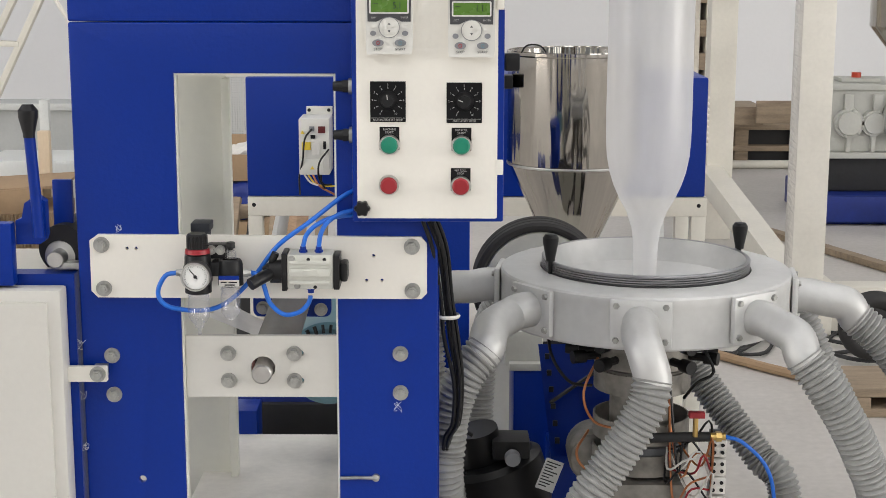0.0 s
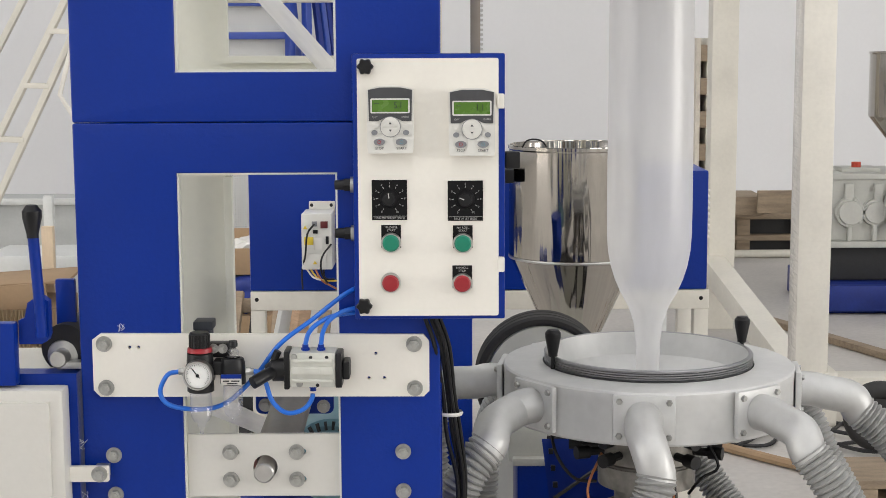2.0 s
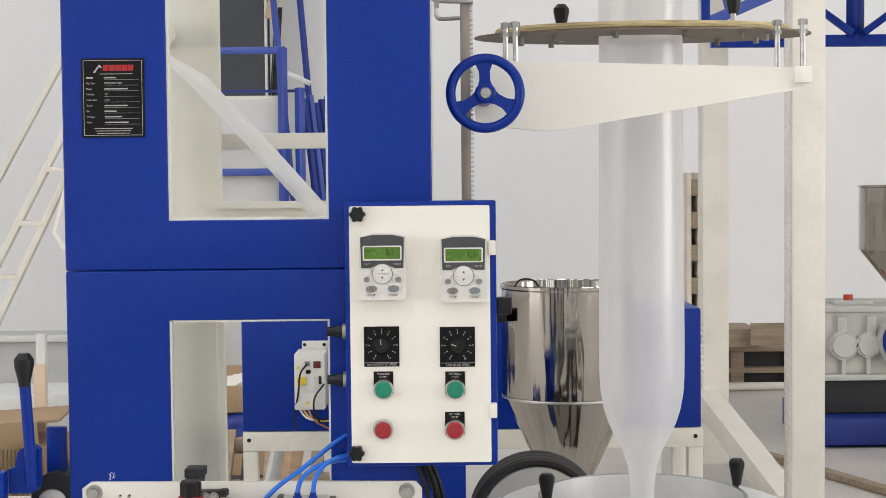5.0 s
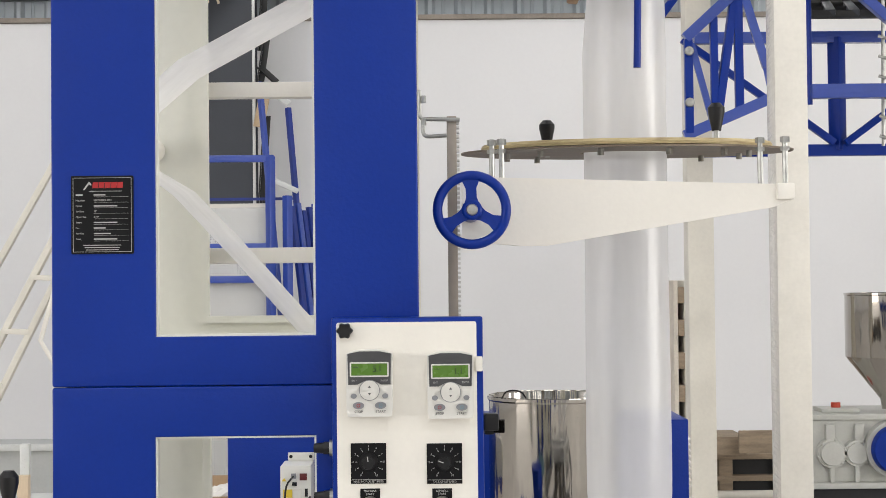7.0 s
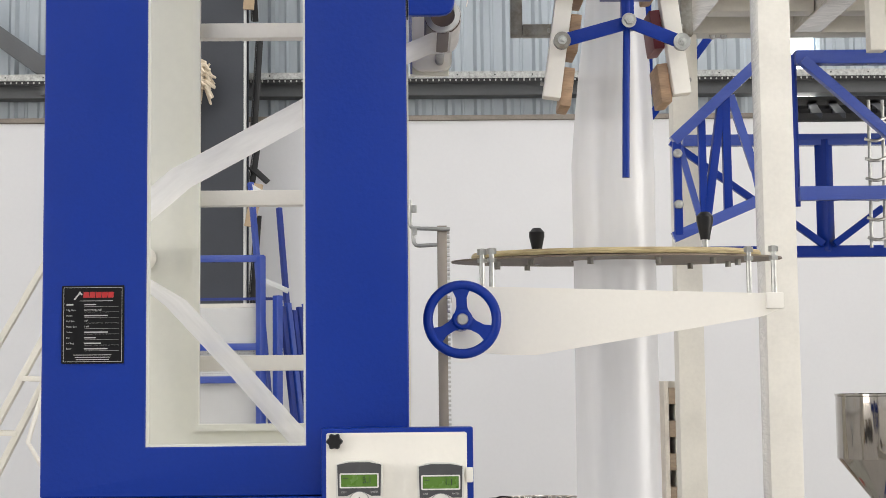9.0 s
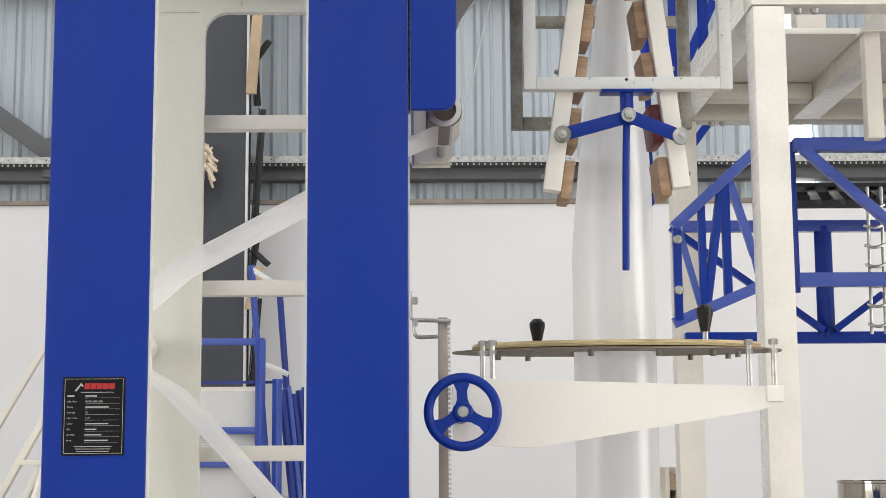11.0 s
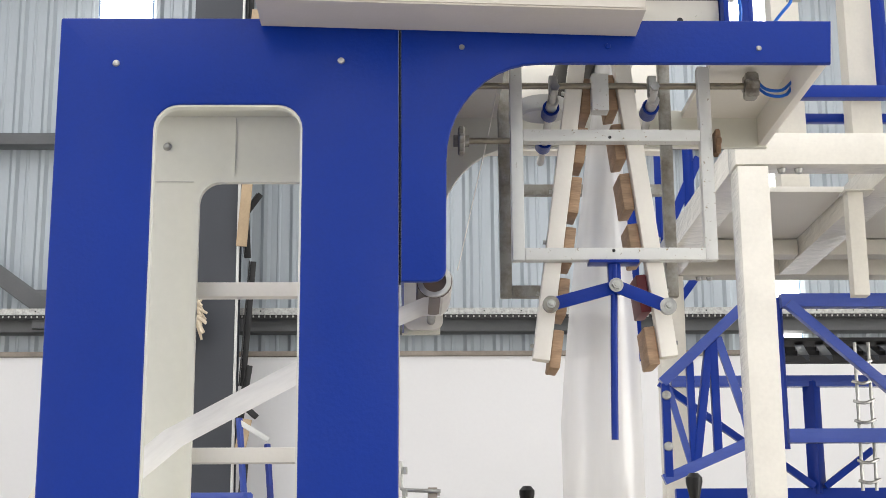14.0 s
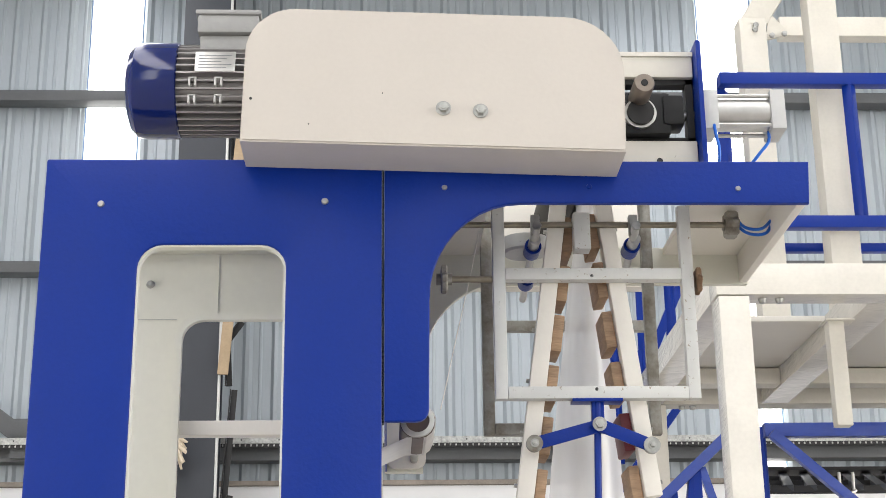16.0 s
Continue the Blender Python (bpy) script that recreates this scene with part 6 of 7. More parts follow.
for x in (-0.548, 0.735):
    bm = B()
    spin(bm, [(0, -0.0008), (0.006, -0.0008), (0.006, 0.001)], (x, 1.998, 0.822), 12, "y")
    part("bolt_hole", bm, BLACK, stand)
vfd = thing("motor_drive", (-0.36, 1.97, 0.92), "light grey frequency drive fixed on the blue housing", "motor drive")
bm = B()
box(bm, -0.403, -0.318, 1.87, 2.0, 0.928, 1.085, 0.004)
part("drive_case", bm, KEYWHITE, vfd)
bm = B()
box(bm, -0.392, -0.318, 1.992, 2.0, 1.085, 1.108, 0.001)
part("mounting_tab", bm, KEYWHITE, vfd)
for x in (-0.384, -0.328):
    bm = B()
    spin(bm, [(0, -0.001), (0.005, -0.001), (0.005, 0.001)], (x, 1.991, 1.097), 10, "y")
    part("tab_hole", bm, BLACK, vfd)
for nm, x0, x1, z0, z1, mt in (("drive_display", -0.349, -0.329, 1.045, 1.064, mat("dim_red", (0.12, 0.02, 0.02), 0.3)), ("socket", -0.373, -0.359, 1.05, 1.064, KEYMID), ("yellow_sticker", -0.395, -0.37, 0.998, 1.02, YELLOW), ("switch_slot", -0.335, -0.327, 1.0, 1.022, BLACK), ("jumper", -0.37, -0.357, 1.03, 1.04, BLACK), ("terminal_cover", -0.398, -0.335, 0.936, 0.972, KEYWHITE), ("nameplate", -0.367, -0.345, 0.985, 1.02, CERAMIC)):
    bm = B()
    box(bm, x0, x1, 1.867, 1.871, z0, z1, 0.0005)
    part(nm, bm, mt, vfd)
for x, z in ((-0.392, 1.043), (-0.366, 0.944)):
    bm = B()
    plate(bm, [(x - 0.006, z), (x + 0.006, z), (x, z + 0.01)], [], 1.865, 1.868)
    part("warning_mark", bm, YELLOW, vfd)
for pts, mt in (([(-0.366, 1.866, 1.057), (-0.385, 1.855, 1.03), (-0.392, 1.86, 0.97), (-0.405, 1.89, 0.92), (-0.41, 1.95, 0.86)], BLACK), ([(-0.32, 1.87, 1.0), (-0.345, 1.85, 0.965), (-0.347, 1.86, 0.92), (-0.33, 1.9, 0.88)], BLACK), ([(-0.385, 1.9, 0.93), (-0.36, 1.89, 0.9), (-0.33, 1.9, 0.892), (-0.29, 1.92, 0.89)], YELLOW), ([(-0.37, 1.9, 0.93), (-0.35, 1.89, 0.895), (-0.32, 1.9, 0.875), (-0.29, 1.92, 0.855)], COPPER), ([(-0.395, 1.9, 0.93), (-0.375, 1.89, 0.905), (-0.35, 1.88, 0.897)], CERAMIC), ([(-0.345, 1.9, 0.93), (-0.34, 1.89, 0.90), (-0.31, 1.9, 0.897)], BLACK)):
    bm = B()
    tube(bm, smooth_path(pts, 0.012), 0.0028, 7)
    part("lead_wire", bm, mt, vfd)

hop = thing("feed_hopper", (0.345, 1.72, 0.7), "polished stainless steel feed hopper with a cone", "hopper")
bm = B()
spin(bm, [(0.055, 0.70), (0.058, 0.745), (0.172, 0.985), (0.1745, 0.992), (0.1745, 1.272), (0.178, 1.276), (0.178, 1.284), (0.1735, 1.286), (0.171, 1.28), (0.171, 0.992), (0.054, 0.745)], (0.345, 1.72, 0), 72)
part("hopper_shell", bm, MIRROR, hop)
bm = B()
tube(bm, smooth_path([(0.20, 1.60, 1.285), (0.21, 1.59, 1.302), (0.23, 1.58, 1.307), (0.25, 1.57, 1.302), (0.262, 1.56, 1.285)], 0.008), 0.0022, 8)
part("lift_handle", bm, BLACK, hop)
bm = B()
spin(bm, [(0.1755, 0.99), (0.1768, 0.9865), (0.1755, 0.983)], (0.345, 1.72, 0), 72)
part("weld_seam", bm, STEEL, hop)
bm = B()
box(bm, 0.155, 0.18, 1.62, 1.67, 1.19, 1.225, 0.003)
part("level_sensor", bm, BLACK, hop)
bm = B()
cyl(bm, (0.345, 1.72, 0.0), (0.345, 1.72, 0.70), 0.075, n=24)
solid("feed_throat", bm, DARKSTEEL, "dark steel feed throat below the hopper", "feed throat", (0.345, 1.72, 0))

# belt drive and machine base
pul = thing("drive_pulley", (0.235, 1.35, 0.74), "black belt pulley with rubber belts", "pulley")
for k, y in enumerate((1.30, 1.335, 1.37)):
    bm = B()
    spin(bm, [(0.15 + 0.014 * math.cos(a), 0.014 * math.sin(a)) for a in [2 * math.pi * i / 10 for i in range(10)]], (0.235, y, 0.735), 56, "y", True)
    part("belt", bm, RUBBER, pul)
bm = B()
spin(bm, [(0.02, -0.01), (0.135, -0.01), (0.14, 0), (0.135, 0.09), (0.02, 0.09)], (0.235, 1.3, 0.735), 48, "y", True)
part("pulley_disc", bm, GREYGEAR, pul)
bm = B()
box(bm, 0.1, 0.42, 1.45, 1.6, 0.0, 0.70, 0.01)
solid("gear_case", bm, GREYGEAR, "light grey gear case behind the pulley", "gear case", (0.26, 1.5, 0))
bm = B()
box(bm, -0.07, 0.062, 1.1, 1.25, 0.0, 0.98, 0.004)
solid("blue_upright", bm, BLUE, "blue machine upright behind the tower", "machine frame", (0, 1.17, 0))
bm = B()
box(bm, 0.160, 0.245, 0.98, 1.2, 0.0, 0.612, 0.006)
solid("blue_pedestal", bm, BLUE, "blue pedestal of the die stand", "machine frame", (0.17, 1.17, 0))
bm = B()
box(bm, 0.140, 0.228, 1.0, 1.2, 0.6125, 0.70, 0.012)
box(bm, 0.150, 0.235, 0.975, 1.0, 0.6125, 0.63, 0.004)
cast = solid("gear_bracket", bm, GREYGEAR, "pale grey cast bracket bolted on the blue pedestal", "bracket", (0.18, 1.1, 0.6125))
gs = thing("gusset_stand", (0.28, 0.8, 0), "blue sloping gusset of the die stand", "machine frame")
ga, gb_, gc, gd = Vector((0.211, 0.92, 0.69)), Vector((0.42, 0.92, 0.69)), Vector((0.36, 0.72, 0.50)), Vector((0.229, 0.72, 0.50))
bm = B()
bm.faces.new([bm.verts.new(p) for p in (ga, gb_, gc, gd)])
bmesh.ops.solidify(bm, geom=bm.faces[:], thickness=-0.012)
slope = part("sloping_plate", bm, BLUE, gs)
bm = B()
box(bm, 0.229, 0.42, 0.735, 0.9, 0.0, 0.495, 0.004)
part("front_box", bm, BLUE, gs)
for k in range(6):
    bm = B()
    p = ga.lerp(gd, 0.12 + 0.15 * k) + Vector((0.016, -0.006, 0.004))
    box(bm, p.x - 0.005, p.x + 0.005, p.y - 0.008, p.y, p.z - 0.006, p.z + 0.006, 0.001)
    part("vent_slot", bm, BLACK, slope)
bm = B()
bar(bm, ga.lerp(gd, 0.55) + Vector((0.01, -0.008, 0.006)), gb_.lerp(gc, 0.1) + Vector((-0.02, -0.008, 0.006)), 0.006, 0.006)
part("cable_run", bm, BLACK, slope)

blo = thing("cooling_blower", (0.12, 0.6, 0.0), "black cooling blower with a rating plate", "blower")
bm = B()
spin(bm, [(0, -0.06), (0.09, -0.055), (0.1, -0.03), (0.1, 0.05), (0.085, 0.06), (0, 0.06)], (0.12, 0.6, 0.48), 40, "z")
bm.transform(Matrix.Translation((0.12, 0.6, 0.48)) @ Matrix.Rotation(radians(-18), 4, "Y") @ Matrix.Translation((-0.12, -0.6, -0.48)))
part("fan_housing", bm, BLACK, blo)
bm = B()
cyl(bm, (0.085, 0.6, 0.53), (0.07, 0.59, 0.60), 0.045, 0.042, n=28)
part("motor_can", bm, BLACK, blo)
bm = B()
spin(bm, [(0, -0.02), (0.014, -0.02), (0.0155, -0.016), (0.0155, 0)], (0.139, 0.52, 0.566), 20, "y")
part("grey_cap", bm, KEYMID, blo)
bm = B()
box(bm, 0.10, 0.175, 0.54, 0.62, 0.55, 0.59, 0.006)
part("terminal_box", bm, BLACK, blo)
bm = B()
m = Matrix.Translation((0.212, 0.515, 0.53)) @ Matrix.Rotation(radians(20), 4, "Y")
box(bm, -0.018, 0.018, -0.002, 0.002, -0.032, 0.032, 0, m)
plt = part("rating_plate", bm, GALVPAINT, blo, "printed grey rating plate")
for k in range(9):
    bm = B()
    box(bm, -0.015, 0.013 - 0.006 * (k % 3), -0.0027, -0.002, 0.025 - 0.0062 * k, 0.0272 - 0.0062 * k, 0, m)
    part("print_bar", bm, BLACKM, plt)
bm = B()
box(bm, 0.06, 0.18, 0.54, 0.66, 0.0, 0.43, 0.004)
part("blower_foot", bm, BLACKM, blo)
bm = B()
tube(bm, smooth_path([(0.06, 0.55, 0.6), (0.03, 0.54, 0.62), (0.025, 0.53, 0.59), (0.02, 0.53, 0.55), (0.05, 0.52, 0.53)], 0.01), 0.004, 8)
part("lead", bm, BLACK, blo)

term = thing("terminal_strip", (0.505, 0.35, 0.5), "white ceramic terminal blocks with copper leads", "terminal strip")
for k in range(4):
    bm = B()
    z = 0.645 - k * 0.036
    box(bm, 0.492, 0.523, 0.335, 0.36, z - 0.016, z + 0.016, 0.003)
    blk = part("terminal_block", bm, CERAMIC, term)
    for dx in (0.008, 0.023):
        for dz in (-0.007, 0.007):
            bm = B()
            spin(bm, [(0, -0.001), (0.0035, -0.001), (0.0035, 0.001)], (0.492 + dx, 0.334, z + dz), 10, "y")
            part("screw_hole", bm, BLACK, blk)
bm = B()
box(bm, 0.497, 0.518, 0.36, 0.38, 0.0, 0.67, 0.002)
part("strip_post", bm, DARKSTEEL, term)
random.seed(11)
for k in range(11):
    x0, z0 = random.uniform(0.44, 0.49), random.uniform(0.56, 0.70)
    bm = B()
    tube(bm, smooth_path([(0.495, 0.333, 0.63 - 0.009 * k), (x0, random.uniform(0.29, 0.33), z0), (x0 - random.uniform(0.01, 0.04), 0.33, z0 - random.uniform(0.02, 0.07)), (0.42, 0.38, random.uniform(0.58, 0.78))], 0.01), 0.0022, 6)
    part("lead_wire", bm, (COPPER, CERAMIC, BLACK, RED)[k % 4], term)
for pts in ([(0.29, 0.4, 0.80), (0.262, 0.37, 0.74), (0.28, 0.36, 0.69), (0.33, 0.37, 0.67)], [(0.275, 0.4, 0.66), (0.25, 0.36, 0.63), (0.27, 0.35, 0.6), (0.33, 0.36, 0.6)]):
    bm = B()
    tube(bm, smooth_path(pts, 0.01), 0.0025, 6)
    solid("heater_lead", bm, COPPER, "thin copper-coloured heater lead at the die", "wire", pts[0], "heater leads")
for pts, r in (([(0.48, 0.42, 0.86), (0.485, 0.38, 0.82), (0.5, 0.37, 0.78), (0.47, 0.37, 0.76), (0.45, 0.4, 0.72)], 0.003), ([(0.2, 0.46, 0.86), (0.205, 0.42, 0.8), (0.24, 0.41, 0.75), (0.29, 0.42, 0.74)], 0.003)):
    bm = B()
    tube(bm, smooth_path(pts, 0.01), r, 6)
    solid("sensor_cable", bm, BLACK, "black sensor cable hanging under the air ring", "cable", pts[0])
tapv = thing("brass_valve", (0.48, 0.3, 0.5), "brass ball valve with a red handle", "valve")
bm = B()
cyl(bm, (0.485, 0.3, 0.68), (0.512, 0.3, 0.68), 0.007, n=16)
cyl(bm, (0.495, 0.3, 0.68), (0.505, 0.3, 0.68), 0.0095, n=6)
cyl(bm, (0.458, 0.3, 0.68), (0.458, 0.3, 0.715), 0.005, n=10)
part("valve_body", bm, BRASS, tapv)
bm = B()
box(bm, 0.445, 0.474, 0.292, 0.308, 0.715, 0.727, 0.003)
part("valve_handle", bm, RED, tapv)
bm = B()
cyl(bm, (0.36, 0.33, 0.667), (0.485, 0.3, 0.68), 0.009, n=14)
part("black_pipe", bm, BLACKM, tapv)
air_tube([(0.512, 0.3, 0.68), (0.545, 0.3, 0.668), (0.59, 0.31, 0.62), (0.61, 0.32, 0.55), (0.62, 0.34, 0.4), (0.6, 0.4, 0.05)], "bright blue air tube running down from the brass valve")
bm = B()
spin(bm, [(0, -0.03), (0.05, -0.03), (0.055, -0.02), (0.055, 0.05), (0, 0.06)], (0.30, 0.5, 0.58), 30, "y")
solid("screen_changer", bm, SOOTY, "round worn steel adaptor flange beside the die", "flange", (0.30, 0.5, 0.58))
bm = B()
spin(bm, [(0.062, 0.0), (0.075, 0.0), (0.075, 0.045), (0.062, 0.045)], (AX, AY, 0.585), 36, "z", True)
part("heater_band", bm, KEYMID, die)
bm = B()
box(bm, AX - 0.075, AX + 0.075, AY - 0.1, AY + 0.08, 0.0, 0.57, 0.004)
part("die_block", bm, SOOTY, die)

# ---- mezzanine structure of the next machine ----
mez = thing("mezzanine_frame", (2.2, 5.1, 0), "cream steel platform frame partly wrapped in film", "platform")


def mbar(name, x0, x1, y0, y1, z0, z1, mt=WHITEWRAP, label=""):
    bm = B()
    box(bm, x0, x1, y0, y1, z0, z1, 0.006)
    return part(name, bm, mt, mez, label)


mbar("post", 1.412, 1.545, 3.73, 3.877, 0.0, 3.50)
mbar("post_shoe", 1.395, 1.585, 3.72, 3.89, 0.0, 0.225, WHITEP)
mbar("floor_beam", 1.586, 4.0, 3.74, 3.87, 0.0, 0.20, WHITEP)
mbar("post", 1.42, 1.562, 5.87, 6.01, 0.0, 3.50, WHITEP)
mbar("front_beam", 1.405, 4.2, 3.73, 3.877, 3.505, 3.645)
mbar("rear_beam", 1.405, 4.2, 5.87, 6.01, 3.505, 3.645, WHITEP)
mbar("side_beam", 1.405, 1.545, 3.88, 5.865, 3.505, 3.64)
mbar("cross_beam", 2.1, 2.25, 3.88, 5.865, 3.505, 3.64)
mbar("deck_sheet", 1.55, 2.095, 4.5, 5.86, 3.60, 3.63, CREAM)
mbar("deck_sheet", 2.255, 4.2, 3.88, 5.86, 3.60, 3.63, CREAM)
mbar("tie_beam", 1.55, 2.095, 5.40, 5.52, 3.51, 3.595, WHITEP)
mbar("tie_beam", 2.255, 4.2, 5.40, 5.52, 3.51, 3.595, WHITEP)
mbar("hanger", 1.99, 2.062, 4.118, 4.19, 3.02, 3.50, WHITEP)
mbar("hanger_plate", 1.975, 2.11, 4.10, 4.21, 3.495, 3.5045, WHITEP)
mbar("post", 2.17, 2.32, 4.55, 4.68, 3.645, 6.4, WHITEP)
mbar("high_beam", 2.42, 4.2, 5.95, 6.05, 5.83, 5.96, WHITEP)
mbar("high_post", 1.82, 1.96, 4.6, 4.72, 3.645, 5.26, WHITEP)
bm = B()
bar(bm, (1.885, 4.66, 5.22), (2.6, 4.66, 6.35), 0.11, 0.13, 0.005)
part("inclined_beam", bm, WHITEP, mez)
bm = B()
plate(bm, [(1.955, 5.14), (2.085, 5.17), (1.985, 5.30)], [], 4.615, 4.63)
part("gusset_plate", bm, WHITEP, mez)
for x, z in ((1.90, 5.19), (1.905, 5.215), (1.985, 5.155), (2.05, 5.165)):
    bm = B()
    spin(bm, [(0, -0.014), (0.013, -0.012), (0.016, 0)], (x, 4.598, z), 8, "y")
    part("beam_bolt", bm, ZINC, mez)
mbar("post", 2.95, 3.1, 3.75, 3.87, 0.2, 3.5, WHITEP)
for pts in (((1.44, 5.95, 0.36), (1.56, 4.4, 0.08)),):
    bm = B()
    bar(bm, pts[0], pts[1], 0.12, 0.12, 0.005)
    part("brace", bm, WHITEP, mez)
for x in (1.615, 1.688, 1.72, 1.66):
    y = 3.79 if x in (1.615, 1.688) else 5.92
    bm = B()
    spin(bm, [(0, -0.022), (0.014, -0.02), (0.02, 0)], (x, y, 3.503), 12, "z")
    part("beam_bolt", bm, ZINC, mez)

rail = thing("guard_railing", (2.3, 5, 2.3), "blue steel railings wrapped in clear film", "railing")


def rbar(p0, p1, w=0.06, mt=BLUE, name="rail_bar"):
    bm = B()
    bar(bm, p0, p1, w * 0.8, w * 0.8, 0.003)
    part(name, bm, mt, rail)


RY5 = 5.0
for p0, p1, w, mt in (
        ((1.27, 2.765), (1.71, 3.165), 0.065, WRAP), ((1.26, 2.29), (1.70, 2.475), 0.065, WRAP), ((1.285, 2.76), (1.285, 2.30), 0.05, BLUE),
        ((1.41, 2.87), (1.41, 2.36), 0.045, BLUE), ((1.30, 2.74), (1.40, 2.35), 0.04, WRAP), ((1.515, 2.98), (1.42, 2.36), 0.05, BLUE),
        ((1.53, 2.98), (1.53, 2.41), 0.05, BLUE), ((1.555, 2.99), (1.665, 2.62), 0.05, WRAP), ((1.665, 2.62), (1.69, 2.48), 0.04, WRAP)):
    rbar((p0[0], RY5, p0[1]), (p1[0], RY5 - 0.002 * len(str(w)), p1[1]), w, mt)
for p0, p1, w, mt, y in (
        ((1.88, 3.175), (3.6, 3.175), 0.085, WRAP, 5.0), ((1.88, 2.50), (3.6, 2.50), 0.085, WRAP, 5.0), ((1.88, 2.44), (1.88, 3.2), 0.03, BLUE, 5.03),
        ((1.42, 2.86), (3.8, 2.86), 0.075, WRAP, 5.6), ((1.42, 2.265), (3.8, 2.265), 0.075, BLUE, 5.6), ((2.17, 2.86), (2.17, 2.265), 0.085, BLUE, 5.6),
        ((1.88, 2.49), (2.14, 2.30), 0.045, BLUE, 5.55), ((2.46, 2.49), (2.20, 2.30), 0.045, BLUE, 5.55), ((1.90, 3.15), (2.40, 2.70), 0.06, WRAP, 4.93),
        ((1.36, 2.86), (1.80, 2.54), 0.045, BLUE, 5.62)):
    rbar((p0[0], y, p0[1]), (p1[0], y, p1[1]), w, mt)
for x, z0, z1 in ((1.36, 2.9, 3.95), (1.56, 3.6, 4.0), (1.40, 3.3, 4.2)):
    rbar((x, 6.6, z0), (x, 6.6, z1), 0.055)
rbar((1.36, 6.62, 3.1), (1.85, 6.62, 3.75), 0.06)
rbar((1.655, 4.45, 4.834), (4.0, 4.45, 4.834), 0.078)
rbar((1.70, 4.6, 3.65), (1.70, 4.6, 4.84), 0.058)
rbar((1.67, 4.47, 4.84), (1.70, 4.62, 4.77), 0.05)
rbar((2.305, 4.45, 4.11), (2.305, 4.45, 4.805), 0.062)
rbar((1.62, 4.45, 4.08), (4.0, 4.45, 4.08), 0.075)
for x, z0, z1 in ((1.58, 3.85, 4.60), (1.76, 3.95, 4.60)):
    rbar((x, 6.6, z0), (x, 6.6, z1), 0.06)
rbar((1.57, 6.62, 3.85), (1.83, 6.62, 4.42), 0.07)
rbar((1.50, 6.64, 3.85), (1.60, 6.64, 4.0), 0.06)
rbar((1.9, 4.75, 4.05), (4.0, 4.75, 4.05), 0.055)
rbar((2.0, 6.7, 4.0), (4.5, 6.7, 4.0), 0.07)
for z in (2.45, 2.7):
    bm = B()
    spin(bm, [(0, -0.012), (0.02, -0.01), (0.024, 0)], (1.285, RY5 - 0.03, z), 12, "y")
    part("rail_bolt", bm, ZINC, rail)
gr5 = thing("dark_grating", (2.3, 5.9, 2.8), "black steel grating platform on the railing frame", "grating")
for k in range(7):
    bm = B()
    bar(bm, (1.93 + 0.12 * k, 5.25, 2.93), (2.25 + 0.12 * k, 6.6, 3.25), 0.05, 0.03, 0.003)
    part("grating_bar", bm, DARKSTEEL, gr5)
for k in range(4):
    bm = B()
    bar(bm, (1.93 + 0.08 * k, 5.28 + 0.38 * k, 2.925 + 0.09 * k), (2.9 + 0.08 * k, 5.28 + 0.38 * k, 2.925 + 0.09 * k), 0.06, 0.035, 0.003)
    part("grating_bar", bm, BLACKM, gr5)
bm = B()
box(bm, 2.15, 3.0, 6.1, 6.5, 3.17, 3.19, 0.002)
part("grating_sheet", bm, BLACKM, gr5)
lad2 = thing("wire_ladder", (2.33, 5.2, 2.3), "thin grey steel wire ladder beside the railing", "ladder")
for x in (2.29, 2.36):
    bm = B()
    tube(bm, [(x, 5.2, 2.25), (x + 0.01, 5.2, 3.0)], 0.009, 8)
    part("side_rod", bm, ZINC, lad2)
for k in range(7):
    bm = B()
    tube(bm, smooth_path([(2.27, 5.19, 2.3 + 0.1 * k), (2.32, 5.17, 2.285 + 0.1 * k), (2.39, 5.19, 2.31 + 0.1 * k)], 0.02), 0.008, 6)
    part("rung", bm, ZINC, lad2)

# ---- gearbox of the next line ----
gb = thing("gearbox", (2.6, 6.7, 0.17), "pale grey cast gearbox on a black block", "gearbox")
bm = B()
box(bm, 2.225, 3.0, 6.5, 7.1, 0.40, 0.79, 0.03)
box(bm, 2.205, 3.0, 6.48, 7.1, 0.765, 0.80, 0.01)
box(bm, 2.215, 3.0, 6.45, 7.1, 0.37, 0.405, 0.008)
part("casting", bm, GREYGEAR, gb)
for x, z, r in ((2.345, 0.575, 0.085), (2.49, 0.575, 0.075)):
    bm = B()
    spin(bm, [(0, -0.05), (r * 0.8, -0.05), (r * 0.85, -0.035), (r, -0.035), (r * 1.05, 0)], (x, 6.5, z), 30, "y")
    cov = part("bearing_cover", bm, GREYGEAR, gb)
    for k in range(6):
        a = radians(60 * k + 15)
        bm = B()
        spin(bm, [(0, -0.008), (0.009, -0.006), (0.01, 0)], (x + r * 0.92 * math.cos(a), 6.465, z + r * 0.92 * math.sin(a)), 8, "y")
        part("cover_bolt", bm, GREYGEAR, cov)
for x in (2.31, 2.48):
    bm = B()
    box(bm, x, x + 0.055, 6.47, 6.5, 0.63, 0.745, 0.01)
    part("rib", bm, GREYGEAR, gb)
for x in (2.345, 2.49):
    bm = B()
    box(bm, x - 0.012, x + 0.012, 6.47, 6.5, 0.405, 0.50, 0.004)
    part("rib", bm, GREYGEAR, gb)
bm = B()
spin(bm, [(0.0, -0.12), (0.13, -0.12), (0.14, -0.1), (0.14, 0)], (2.70, 6.5, 0.60), 40, "y")
part("coupling_guard", bm, BLUE, gb)
bm = B()
